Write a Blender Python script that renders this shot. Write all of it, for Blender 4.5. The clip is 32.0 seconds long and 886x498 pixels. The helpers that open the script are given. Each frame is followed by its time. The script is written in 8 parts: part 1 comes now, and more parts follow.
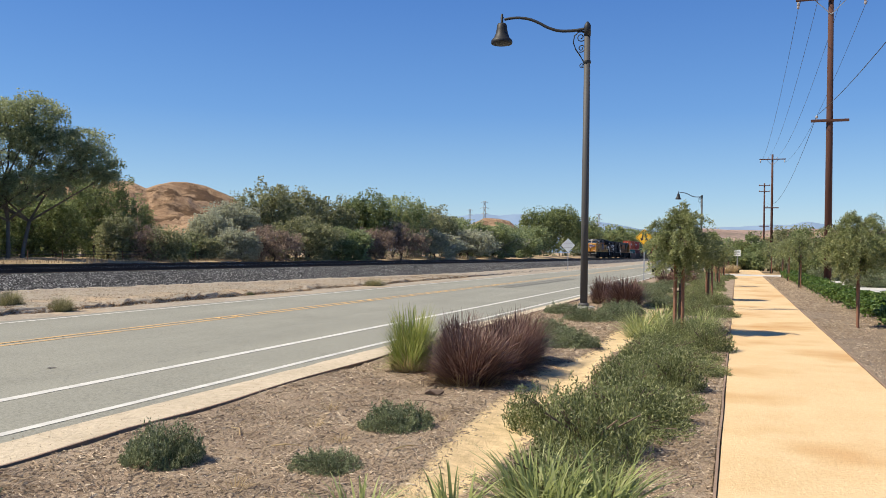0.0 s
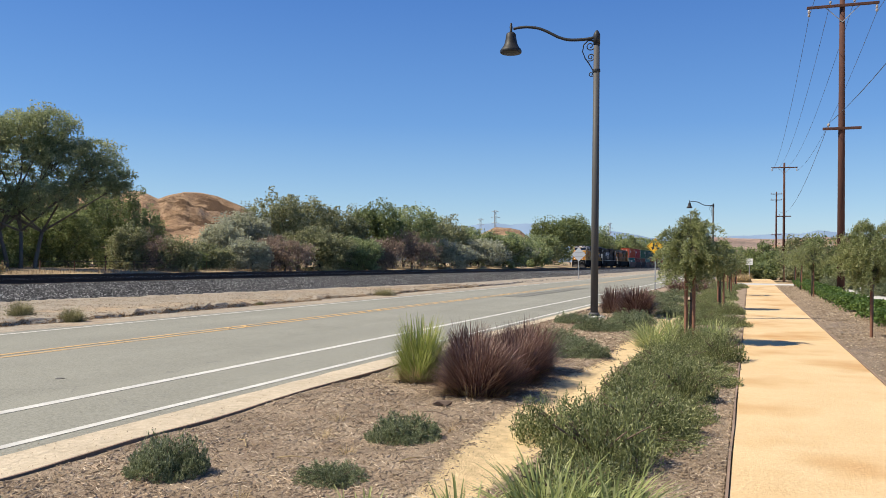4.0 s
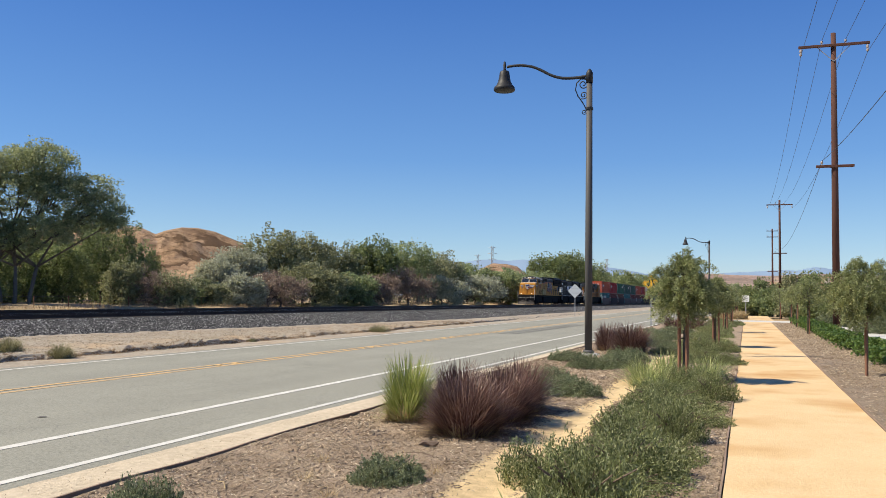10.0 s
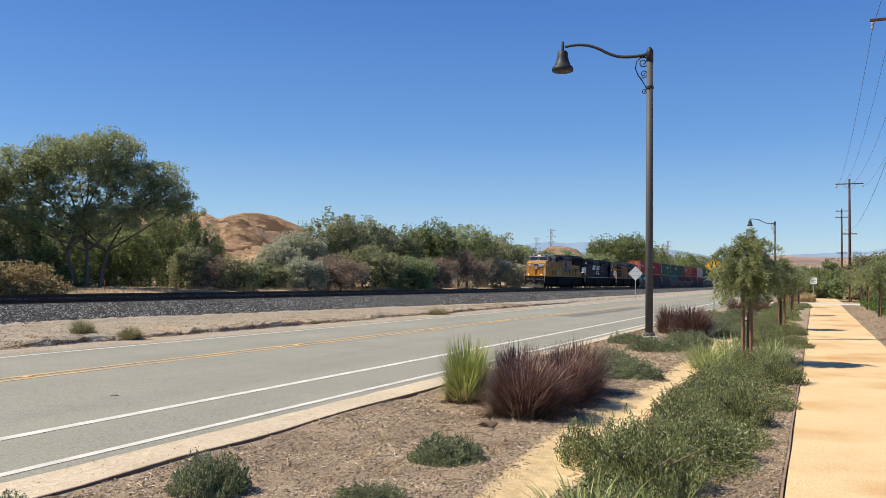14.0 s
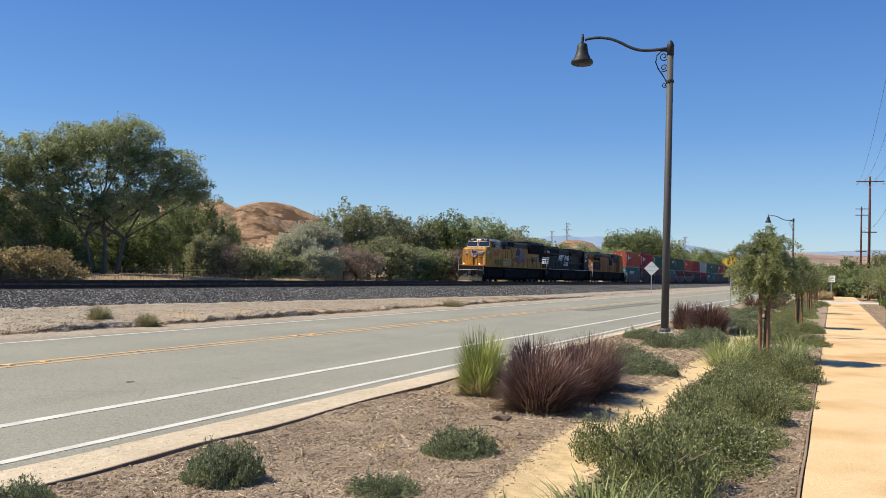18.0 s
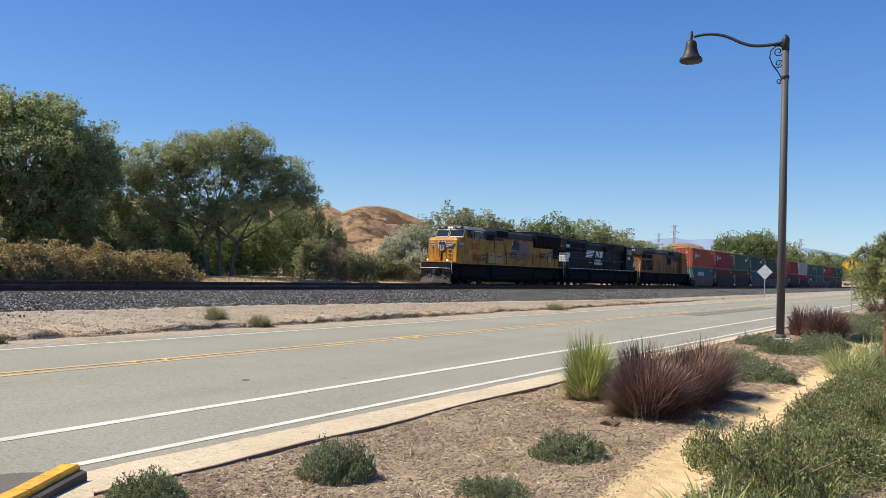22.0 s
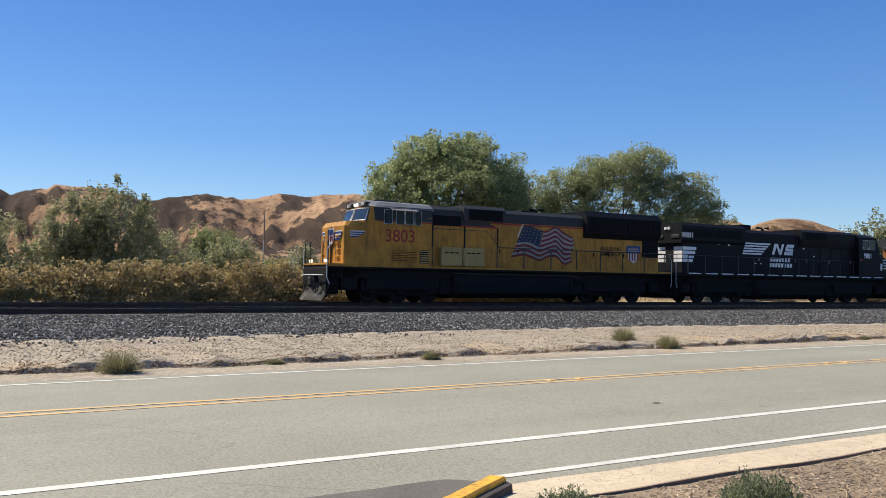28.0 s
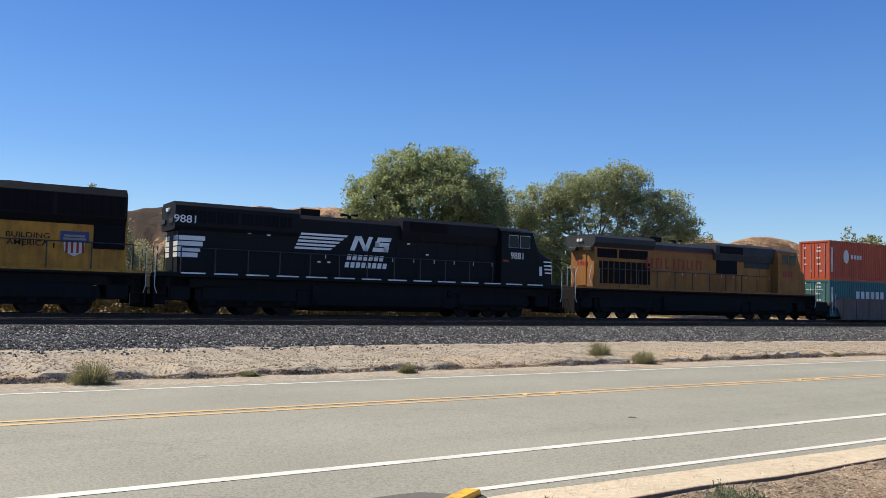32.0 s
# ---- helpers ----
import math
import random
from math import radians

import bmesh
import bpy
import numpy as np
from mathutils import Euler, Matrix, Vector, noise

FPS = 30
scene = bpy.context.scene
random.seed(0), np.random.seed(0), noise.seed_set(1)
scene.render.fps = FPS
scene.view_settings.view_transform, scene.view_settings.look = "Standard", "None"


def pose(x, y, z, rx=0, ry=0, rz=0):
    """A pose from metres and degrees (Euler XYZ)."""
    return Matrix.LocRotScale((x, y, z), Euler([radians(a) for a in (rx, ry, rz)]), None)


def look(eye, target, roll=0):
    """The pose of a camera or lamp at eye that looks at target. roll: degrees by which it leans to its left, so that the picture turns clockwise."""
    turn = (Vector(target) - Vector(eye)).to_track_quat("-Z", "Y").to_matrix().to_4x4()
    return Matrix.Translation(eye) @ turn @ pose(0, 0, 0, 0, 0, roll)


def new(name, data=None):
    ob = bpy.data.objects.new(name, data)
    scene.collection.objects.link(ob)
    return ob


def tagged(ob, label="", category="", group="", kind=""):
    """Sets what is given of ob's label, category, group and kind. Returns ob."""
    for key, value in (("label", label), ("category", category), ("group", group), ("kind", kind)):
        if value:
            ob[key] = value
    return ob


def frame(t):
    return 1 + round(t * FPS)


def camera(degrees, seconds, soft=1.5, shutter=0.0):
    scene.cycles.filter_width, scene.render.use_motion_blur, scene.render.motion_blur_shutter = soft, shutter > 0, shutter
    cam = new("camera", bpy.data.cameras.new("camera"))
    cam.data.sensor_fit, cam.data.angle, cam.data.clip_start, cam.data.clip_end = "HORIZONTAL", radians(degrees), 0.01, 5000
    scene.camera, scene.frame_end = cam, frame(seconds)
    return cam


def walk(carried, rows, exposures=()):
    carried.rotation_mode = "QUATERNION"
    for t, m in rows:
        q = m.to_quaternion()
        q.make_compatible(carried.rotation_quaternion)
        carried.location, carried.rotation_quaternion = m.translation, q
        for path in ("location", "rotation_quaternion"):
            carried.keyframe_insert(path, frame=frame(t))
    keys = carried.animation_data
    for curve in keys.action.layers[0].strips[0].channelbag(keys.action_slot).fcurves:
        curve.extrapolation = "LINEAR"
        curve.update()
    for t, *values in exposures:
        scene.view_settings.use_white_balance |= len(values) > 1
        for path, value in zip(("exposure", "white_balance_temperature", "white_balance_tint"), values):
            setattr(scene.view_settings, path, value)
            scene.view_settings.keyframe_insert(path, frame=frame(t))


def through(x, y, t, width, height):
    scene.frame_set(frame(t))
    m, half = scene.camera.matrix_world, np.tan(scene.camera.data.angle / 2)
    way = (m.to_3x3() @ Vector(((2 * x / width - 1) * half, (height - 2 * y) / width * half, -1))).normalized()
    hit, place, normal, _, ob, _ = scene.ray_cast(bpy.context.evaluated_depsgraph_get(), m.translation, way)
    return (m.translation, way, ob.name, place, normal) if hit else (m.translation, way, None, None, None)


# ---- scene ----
EXPOSURE = 0.48
cam = camera(55.8, 32.0, soft=0.5)
# seconds, place, yaw, pitch, roll of the hand-held camera
PATH = [
    (0, -0.056, -0.133, 1.502, 19.00, 0.13, -0.81),
    (0.5, -0.066, -0.111, 1.496, 18.97, -0.13, -0.80),
    (1, -0.062, -0.101, 1.495, 18.80, -0.13, -1.01),
    (1.5, -0.064, -0.097, 1.495, 18.98, -0.28, -1.21),
    (2, -0.068, -0.094, 1.495, 19.15, -0.46, -1.25),
    (2.5, -0.068, -0.087, 1.495, 19.08, -0.44, -1.01),
    (4.5, -0.008, -0.054, 1.509, 20.12, 1.96, -0.73),
    (5, 0.058, 0.003, 1.512, 21.38, 3.04, -1.41),
    (5.5, 0.050, 0.018, 1.515, 21.70, 3.32, -0.57),
    (6, 0.038, 0.032, 1.510, 21.25, 3.35, -0.58),
    (6.5, 0.041, 0.024, 1.520, 20.78, 3.35, -1.18),
    (7, 0.043, 0.025, 1.517, 20.37, 3.25, -1.31),
    (7.5, 0.045, 0.031, 1.516, 20.00, 3.11, -1.37),
    (8, 0.046, 0.037, 1.515, 19.95, 3.02, -1.49),
    (8.5, 0.049, 0.037, 1.514, 19.98, 2.89, -1.61),
    (9, 0.047, 0.046, 1.513, 19.84, 2.81, -1.40),
    (9.5, 0.041, 0.056, 1.511, 19.83, 2.67, -1.09),
    (10, 0.031, 0.025, 1.525, 19.54, 3.23, -0.82),
    (10.5, 0.021, 0.009, 1.520, 18.40, 4.64, -1.33),
    (11, 0.009, 0.004, 1.519, 17.83, 4.85, -1.85),
    (11.5, 0.020, -0.005, 1.512, 19.07, 4.24, -1.88),
    (12, 0.016, 0.004, 1.510, 21.17, 3.45, -1.42),
    (12.5, 0.023, 0.019, 1.494, 22.57, 2.77, -0.90),
    (13, 0.024, 0.026, 1.496, 23.08, 2.24, -0.89),
    (13.5, 0.043, 0.008, 1.506, 23.27, 2.09, -0.69),
    (14, 0.044, 0.007, 1.507, 23.55, 2.03, -0.66),
    (14.5, 0.048, 0.011, 1.513, 23.82, 2.12, -0.66),
    (16.5, 0.039, 0.009, 1.519, 23.81, 2.23, -0.93),
    (17, 0.029, 0.020, 1.515, 24.06, 1.81, -1.38),
    (17.5, 0.018, 0.032, 1.511, 24.21, 1.55, -1.60),
    (18, 0.019, 0.032, 1.512, 24.57, 1.45, -1.59),
    (18.5, 0.024, 0.025, 1.514, 25.23, 1.48, -1.15),
    (19, 0.013, 0.015, 1.508, 26.40, 1.62, -1.01),
    (19.5, 0.004, 0.013, 1.497, 27.54, 1.59, -2.07),
    (20, -0.010, 0.012, 1.494, 29.16, 1.15, -2.36),
    (20.5, -0.009, 0.018, 1.502, 29.98, 0.76, -2.18),
    (21, -0.012, 0.015, 1.503, 29.86, 0.82, -2.18),
    (21.5, -0.009, 0.007, 1.506, 30.39, 1.13, -1.85),
    (22, -0.005, -0.006, 1.507, 31.59, 1.46, -1.69),
    (22.5, -0.012, 0.012, 1.508, 32.76, 1.67, -1.45),
    (23, 0.003, -0.001, 1.510, 34.73, 1.91, -1.28),
    (23.5, -0.025, 0.027, 1.503, 37.17, 1.58, -1.13),
    (24, -0.042, 0.030, 1.500, 39.53, 1.14, -1.24),
    (24.5, -0.041, 0.054, 1.501, 42.57, 0.97, -1.46),
    (25, -0.035, 0.060, 1.509, 45.52, 1.38, -0.67),
    (25.5, -0.038, 0.051, 1.512, 47.93, 1.66, -0.46),
    (26, -0.030, 0.033, 1.520, 50.32, 2.11, -0.27),
    (26.5, -0.040, 0.000, 1.517, 53.27, 2.51, -0.62),
    (28.5, -0.051, -0.013, 1.540, 59.20, 2.27, -0.72),
    (29, -0.059, -0.006, 1.538, 57.95, 3.23, -1.02),
    (29.5, -0.072, -0.006, 1.526, 56.76, 3.44, -1.28),
    (30, -0.084, 0.003, 1.544, 56.44, 3.46, -1.46),
    (30.5, -0.079, 0.005, 1.534, 56.56, 3.40, -1.30),
    (31, -0.073, -0.001, 1.519, 56.76, 3.22, -1.18),
    (31.5, -0.064, -0.003, 1.522, 57.23, 3.23, -1.04),
    (32, -0.056, -0.002, 1.513, 57.21, 3.23, -1.27),
]
walk(cam, [(t, pose(x, y, z, 90 + p, r, w)) for t, x, y, z, w, p, r in PATH],
     exposures=[(0, EXPOSURE), (19, EXPOSURE), (22.5, EXPOSURE + 0.09), (26.5, EXPOSURE + 0.09), (30, EXPOSURE + 0.05), (32, EXPOSURE + 0.08)])

# ---- world and sun ----
SUN_DIR = Vector((-0.90, -0.46, 1.2)).normalized()      # towards the sun
# colours of the even part of the sky, from the horizon to the zenith
SKY = [(k * r, k * g, k * b, 1) for k, r, g, b in ((5.3, 0.78, 1.02, 1.22), (4.8, 0.60, 0.98, 1.38), (3.9, 0.37, 0.79, 1.60), (3.1, 0.21, 0.56, 1.62), (2.4, 0.15, 0.45, 1.42))]
world = bpy.data.worlds.new("sky")
scene.world = world
world.use_nodes = True
wn = world.node_tree.nodes
wn.clear()
sky = wn.new("ShaderNodeTexSky")
sky.sky_type = "NISHITA"
sky.sun_disc = False
sky.sun_elevation = math.asin(SUN_DIR.z)
sky.sun_rotation = math.atan2(SUN_DIR.x, SUN_DIR.y)
sky.altitude = 300
sky.air_density = 1.0
sky.dust_density = 0.15
sky.ozone_density = 4.0
wbg = wn.new("ShaderNodeBackground")
wbg.inputs["Strength"].default_value = 0.088
wout = wn.new("ShaderNodeOutputWorld")
# clear desert air: an even blue by height, mixed with the model of the sky
where = wn.new("ShaderNodeTexCoord")
height = wn.new("ShaderNodeSeparateXYZ")
even = wn.new("ShaderNodeValToRGB")
for stop, colour in ((0.06, SKY[1]), (0.16, SKY[2]), (0.34, SKY[3])):
    even.color_ramp.elements.new(stop).color = colour
even.color_ramp.elements[0].color = SKY[0]
even.color_ramp.elements[4].color = SKY[4]
level = wn.new("ShaderNodeMix")
level.data_type = "RGBA"
level.inputs[0].default_value = 0.55
deep = wn.new("ShaderNodeHueSaturation")
deep.inputs["Saturation"].default_value = 1.28
deep.inputs["Hue"].default_value = 0.509
world.node_tree.links.new(sky.outputs[0], deep.inputs["Color"])
# hazier, less green air towards the horizon
haze = wn.new("ShaderNodeValToRGB")
haze.color_ramp.elements[0].color = (0.96, 0.96, 1.06, 1)
haze.color_ramp.elements[1].position = 0.12
haze.color_ramp.elements[1].color = (1, 1, 1, 1)
hazy = wn.new("ShaderNodeMix")
hazy.data_type, hazy.blend_type = "RGBA", "MULTIPLY"
hazy.inputs[0].default_value = 1.0
world.node_tree.links.new(where.outputs["Generated"], height.inputs[0])
world.node_tree.links.new(height.outputs["Z"], haze.inputs[0])
world.node_tree.links.new(deep.outputs[0], hazy.inputs[6])
world.node_tree.links.new(haze.outputs[0], hazy.inputs[7])
world.node_tree.links.new(height.outputs["Z"], even.inputs[0])
world.node_tree.links.new(hazy.outputs[2], level.inputs[6])
world.node_tree.links.new(even.outputs[0], level.inputs[7])
world.node_tree.links.new(level.outputs[2], wbg.inputs["Color"])
world.node_tree.links.new(wbg.outputs[0], wout.inputs["Surface"])

sun_data = bpy.data.lights.new("sun", "SUN")
sun_data.energy = 5.0
sun_data.angle = radians(0.53)
sun_data.color = (1.0, 0.9, 0.72)
sun = new("sun", sun_data)
sun.matrix_world = look(SUN_DIR * 100, (0, 0, 0))

# ---- materials ----


def nodes_of(name):
    m = bpy.data.materials.new(name)
    m.use_nodes = True
    nt = m.node_tree
    nt.nodes.clear()
    out = nt.nodes.new("ShaderNodeOutputMaterial")
    b = nt.nodes.new("ShaderNodeBsdfPrincipled")
    nt.links.new(b.outputs[0], out.inputs[0])
    return m, nt, b, out


def link(nt, a, b):
    nt.links.new(a, b)


def ramp(nt, fac, stops):
    r = nt.nodes.new("ShaderNodeValToRGB")
    while len(r.color_ramp.elements) < len(stops):
        r.color_ramp.elements.new(0.5)
    for e, (p, c) in zip(r.color_ramp.elements, stops):
        e.position = p
        e.color = (*c, 1)
    link(nt, fac, r.inputs[0])
    return r.outputs[0]


def noise_tex(nt, coord, scale, detail=4.0, rough=0.6):
    n = nt.nodes.new("ShaderNodeTexNoise")
    n.inputs["Scale"].default_value = scale
    n.inputs["Detail"].default_value = detail
    n.inputs["Roughness"].default_value = rough
    link(nt, coord, n.inputs["Vector"])
    return n.outputs[0]


def mix(nt, fac, a, b, mode="MIX"):
    m = nt.nodes.new("ShaderNodeMix")
    m.data_type = "RGBA"
    m.blend_type = mode
    for sock, v in ((m.inputs[0], fac), (m.inputs[6], a), (m.inputs[7], b)):
        if isinstance(v, (int, float)):
            sock.default_value = v
        elif isinstance(v, tuple):
            sock.default_value = (*v, 1)
        else:
            link(nt, v, sock)
    return m.outputs[2]


def remap(nt, v, a, b, c=0.0, d=1.0):
    m = nt.nodes.new("ShaderNodeMapRange")
    for i, q in enumerate((a, b, c, d)):
        m.inputs[i + 1].default_value = q
    link(nt, v, m.inputs[0])
    return m.outputs[0]


def bump_of(nt, b, height, strength, dist):
    n = nt.nodes.new("ShaderNodeBump")
    n.inputs["Strength"].default_value = strength
    n.inputs["Distance"].default_value = dist
    link(nt, height, n.inputs["Height"])
    link(nt, n.outputs[0], b.inputs["Normal"])


def coords(nt, stretch=None):
    c = nt.nodes.new("ShaderNodeTexCoord").outputs["Object"]
    if stretch:
        m = nt.nodes.new("ShaderNodeMapping")
        m.inputs["Scale"].default_value = stretch
        link(nt, c, m.inputs[0])
        c = m.outputs[0]
    return c


def surf(name, dark, light, scale=1.0, fine=30.0, rough=0.85, bump=0.3, dist=0.02, spot=None, spot_scale=0.3, spot_at=(0.55, 0.7),
         metal=0.0, stretch=None, spec=0.3, grain=0.35):
    """Two colours mixed by a broad and a fine noise, with relief; spot: a third colour in patches."""
    m, nt, b, _ = nodes_of(name)
    c = coords(nt, stretch)
    big = noise_tex(nt, c, scale, 5)
    small = noise_tex(nt, c, fine, 4, 0.7)
    f = mix(nt, grain, big, small)
    col = ramp(nt, f, [(0.3, dark), (0.7, light)])
    if spot:
        s = noise_tex(nt, c, spot_scale, 3)
        col = mix(nt, remap(nt, s, *spot_at), col, spot)
    link(nt, col, b.inputs["Base Color"])
    b.inputs["Roughness"].default_value = rough
    b.inputs["Metallic"].default_value = metal
    b.inputs["Specular IOR Level"].default_value = spec
    if bump:
        bump_of(nt, b, small, bump, dist)
    return m


def leaf_mat(name, dark, light, through=0.3, rough=0.6, tint=None):
    """Leaves that differ from one to the next, and let some light through."""
    m, nt, b, out = nodes_of(name)
    g = nt.nodes.new("ShaderNodeNewGeometry")
    col = ramp(nt, g.outputs["Random Per Island"], [(0.0, dark), (0.75, light), (1.0, tint or light)])
    big = noise_tex(nt, coords(nt), 0.45, 3)
    col = mix(nt, remap(nt, big, 0.4, 0.75, 0.0, 0.5), col, light)
    col = mix(nt, remap(nt, noise_tex(nt, coords(nt), 1.3, 3), 0.55, 0.3, 0.0, 0.5), col, dark)
    link(nt, col, b.inputs["Base Color"])
    b.inputs["Roughness"].default_value = rough
    b.inputs["Specular IOR Level"].default_value = 0.25
    t = nt.nodes.new("ShaderNodeBsdfTranslucent")
    link(nt, col, t.inputs[0])
    s = nt.nodes.new("ShaderNodeMixShader")
    s.inputs[0].default_value = through
    link(nt, b.outputs[0], s.inputs[1])
    link(nt, t.outputs[0], s.inputs[2])
    link(nt, s.outputs[0], out.inputs[0])
    return m


def paint(name, colour, rough=0.45, dirt=(0.12, 0.1, 0.08), amount=0.35, metal=0.0, scale=1.2, spec=0.3):
    """Paint on steel, weathered and streaked with dirt."""
    m, nt, b, _ = nodes_of(name)
    c = coords(nt)
    streak = noise_tex(nt, coords(nt, (1.0, 1.0, 0.18)), scale * 2.2, 6, 0.65)
    cloud = noise_tex(nt, c, scale * 0.6, 4)
    d = mix(nt, 0.5, streak, cloud)
    fac = remap(nt, d, 0.42, 0.72, 0.0, amount)
    col = mix(nt, fac, colour, dirt)
    col = mix(nt, remap(nt, noise_tex(nt, c, 9.0, 3), 0.3, 0.8, 0.0, 0.12), col, tuple(min(1, q * 1.35 + 0.02) for q in colour))
    link(nt, col, b.inputs["Base Color"])
    link(nt, remap(nt, d, 0.3, 0.7, rough - 0.08, min(1.0, rough + 0.25)), b.inputs["Roughness"])
    b.inputs["Metallic"].default_value = metal
    b.inputs["Specular IOR Level"].default_value = spec
    bump_of(nt, b, cloud, 0.15, 0.01)
    return m


def plain(name, colour, rough=0.5, metal=0.0, spec=0.5):
    m, nt, b, _ = nodes_of(name)
    c = coords(nt)
    col = mix(nt, remap(nt, noise_tex(nt, c, 14.0, 4), 0.3, 0.7, 0.0, 0.25), colour, tuple(q * 0.7 for q in colour))
    link(nt, col, b.inputs["Base Color"])
    b.inputs["Roughness"].default_value = rough
    b.inputs["Metallic"].default_value = metal
    b.inputs["Specular IOR Level"].default_value = spec
    return m


# ---- mesh tools ----


class Shape:
    """Gathers the faces of one mesh."""

    def __init__(self):
        self.v, self.f = [], []

    def add(self, verts, faces):
        k = len(self.v)
        self.v += [tuple(p) for p in verts]
        self.f += [tuple(i + k for i in q) for q in faces]
        return self

    def box(self, x0, x1, y0, y1, z0, z1, b=0.0):
        """A box, its edges cut back by b."""
        if b <= 0:
            v = [(x, y, z) for x in (x0, x1) for y in (y0, y1) for z in (z0, z1)]
            return self.add(v, [(0, 1, 3, 2), (4, 6, 7, 5), (0, 4, 5, 1), (2, 3, 7, 6), (0, 2, 6, 4), (1, 5, 7, 3)])
        pts = []
        for x, sx in ((x0, 1), (x1, -1)):
            for y, sy in ((y0, 1), (y1, -1)):
                for z, sz in ((z0, 1), (z1, -1)):
                    pts += [(x, y + sy * b, z + sz * b), (x + sx * b, y, z + sz * b), (x + sx * b, y + sy * b, z)]
        return self.hull(pts)

    def hull(self, pts):
        bm = bmesh.new()
        for p in pts:
            bm.verts.new(p)
        bmesh.ops.convex_hull(bm, input=bm.verts[:])
        bmesh.ops.dissolve_limit(bm, angle_limit=0.02, verts=bm.verts[:], edges=bm.edges[:])
        bm.verts.ensure_lookup_table()
        bm.verts.index_update()
        self.add([v.co[:] for v in bm.verts], [[v.index for v in f.verts] for f in bm.faces])
        bm.free()
        return self

    def tube(self, pts, radii, sides=8, cap=True):
        """A tapered tube along a line of points."""
        if isinstance(radii, (int, float)):
            radii = [radii] * len(pts)
        pts = [Vector(p) for p in pts]
        k = len(self.v)
        n = len(pts)
        for i, p in enumerate(pts):
            d = (pts[min(i + 1, n - 1)] - pts[max(i - 1, 0)]).normalized()
            a = d.orthogonal().normalized() if abs(d.z) > 0.9 else d.cross(Vector((0, 0, 1))).normalized()
            if abs(d.z) > 0.9:
                a = (Vector((1, 0, 0)) - d * d.x).normalized()
            b = d.cross(a)
            for j in range(sides):
                w = 2 * math.pi * j / sides
                self.v.append(tuple(p + (a * math.cos(w) + b * math.sin(w)) * radii[i]))
        for i in range(n - 1):
            for j in range(sides):
                q = (j + 1) % sides
                self.f.append((k + i * sides + j, k + i * sides + q, k + (i + 1) * sides + q, k + (i + 1) * sides + j))
        if cap:
            self.f.append(tuple(k + j for j in reversed(range(sides))))
            self.f.append(tuple(k + (n - 1) * sides + j for j in range(sides)))
        return self

    def turned(self, profile, sides=16, centre=(0, 0, 0), axis="z"):
        """A turned body from (radius, height) pairs."""
        k = len(self.v)
        for r, h in profile:
            for j in range(sides):
                w = 2 * math.pi * j / sides
                a, b = r * math.cos(w), r * math.sin(w)
                p = {"z": (a, b, h), "x": (h, a, b), "y": (b, h, a)}[axis]
                self.v.append(tuple(p[i] + centre[i] for i in range(3)))
        n = len(profile)
        for i in range(n - 1):
            for j in range(sides):
                q = (j + 1) % sides
                self.f.append((k + i * sides + j, k + i * sides + q, k + (i + 1) * sides + q, k + (i + 1) * sides + j))
        self.f.append(tuple(k + j for j in reversed(range(sides))))
        self.f.append(tuple(k + (n - 1) * sides + j for j in range(sides)))
        return self

    def prism(self, outline, x0, x1, axis="x"):
        """An outline of (a, b) pairs pushed from x0 to x1 along an axis."""
        def put(a, b, t):
            return {"x": (t, a, b), "y": (a, t, b), "z": (a, b, t)}[axis]
        n = len(outline)
        v = [put(a, b, x0) for a, b in outline] + [put(a, b, x1) for a, b in outline]
        f = [tuple(reversed(range(n))), tuple(range(n, 2 * n))]
        f += [(i, (i + 1) % n, n + (i + 1) % n, n + i) for i in range(n)]
        return self.add(v, f)

    def mesh(self, name, smooth=False):
        me = bpy.data.meshes.new(name)
        me.from_pydata(self.v, [], self.f)
        if smooth:
            me.polygons.foreach_set("use_smooth", [True] * len(me.polygons))
        bm = bmesh.new()
        bm.from_mesh(me)
        bmesh.ops.recalc_face_normals(bm, faces=bm.faces[:])
        bm.to_mesh(me)
        bm.free()
        return me


def quads(name, v):
    """A mesh of separate four-cornered faces from an array (n, 4, 3)."""
    n = len(v)
    me = bpy.data.meshes.new(name)
    me.vertices.add(n * 4)
    me.vertices.foreach_set("co", np.asarray(v, np.float32).reshape(-1))
    me.loops.add(n * 4)
    me.loops.foreach_set("vertex_index", np.arange(n * 4, dtype=np.int32))
    me.polygons.add(n)
    me.polygons.foreach_set("loop_start", np.arange(0, n * 4, 4, dtype=np.int32))
    me.update(calc_edges=True)
    return me


def soup(name, base_v, base_f, places, turns, sizes):
    """Many small bodies of one shape in one mesh: base vertices (k, 3), faces of equal length, places (n, 3), turns (n, 3, 3), sizes (n, 3)."""
    bv = np.asarray(base_v, float)
    v = np.einsum("nij,nkj->nki", turns, bv[None] * sizes[:, None]) + places[:, None]
    n, k = len(places), len(bv)
    bf = np.asarray(base_f, np.int64)
    f = (bf[None] + (np.arange(n) * k)[:, None, None]).reshape(-1, bf.shape[1])
    me = bpy.data.meshes.new(name)
    me.vertices.add(n * k)
    me.vertices.foreach_set("co", v.astype(np.float32).reshape(-1))
    me.loops.add(f.size)
    me.loops.foreach_set("vertex_index", f.astype(np.int32).reshape(-1))
    me.polygons.add(len(f))
    me.polygons.foreach_set("loop_start", np.arange(0, f.size, bf.shape[1], dtype=np.int32))
    me.update(calc_edges=True)
    return me


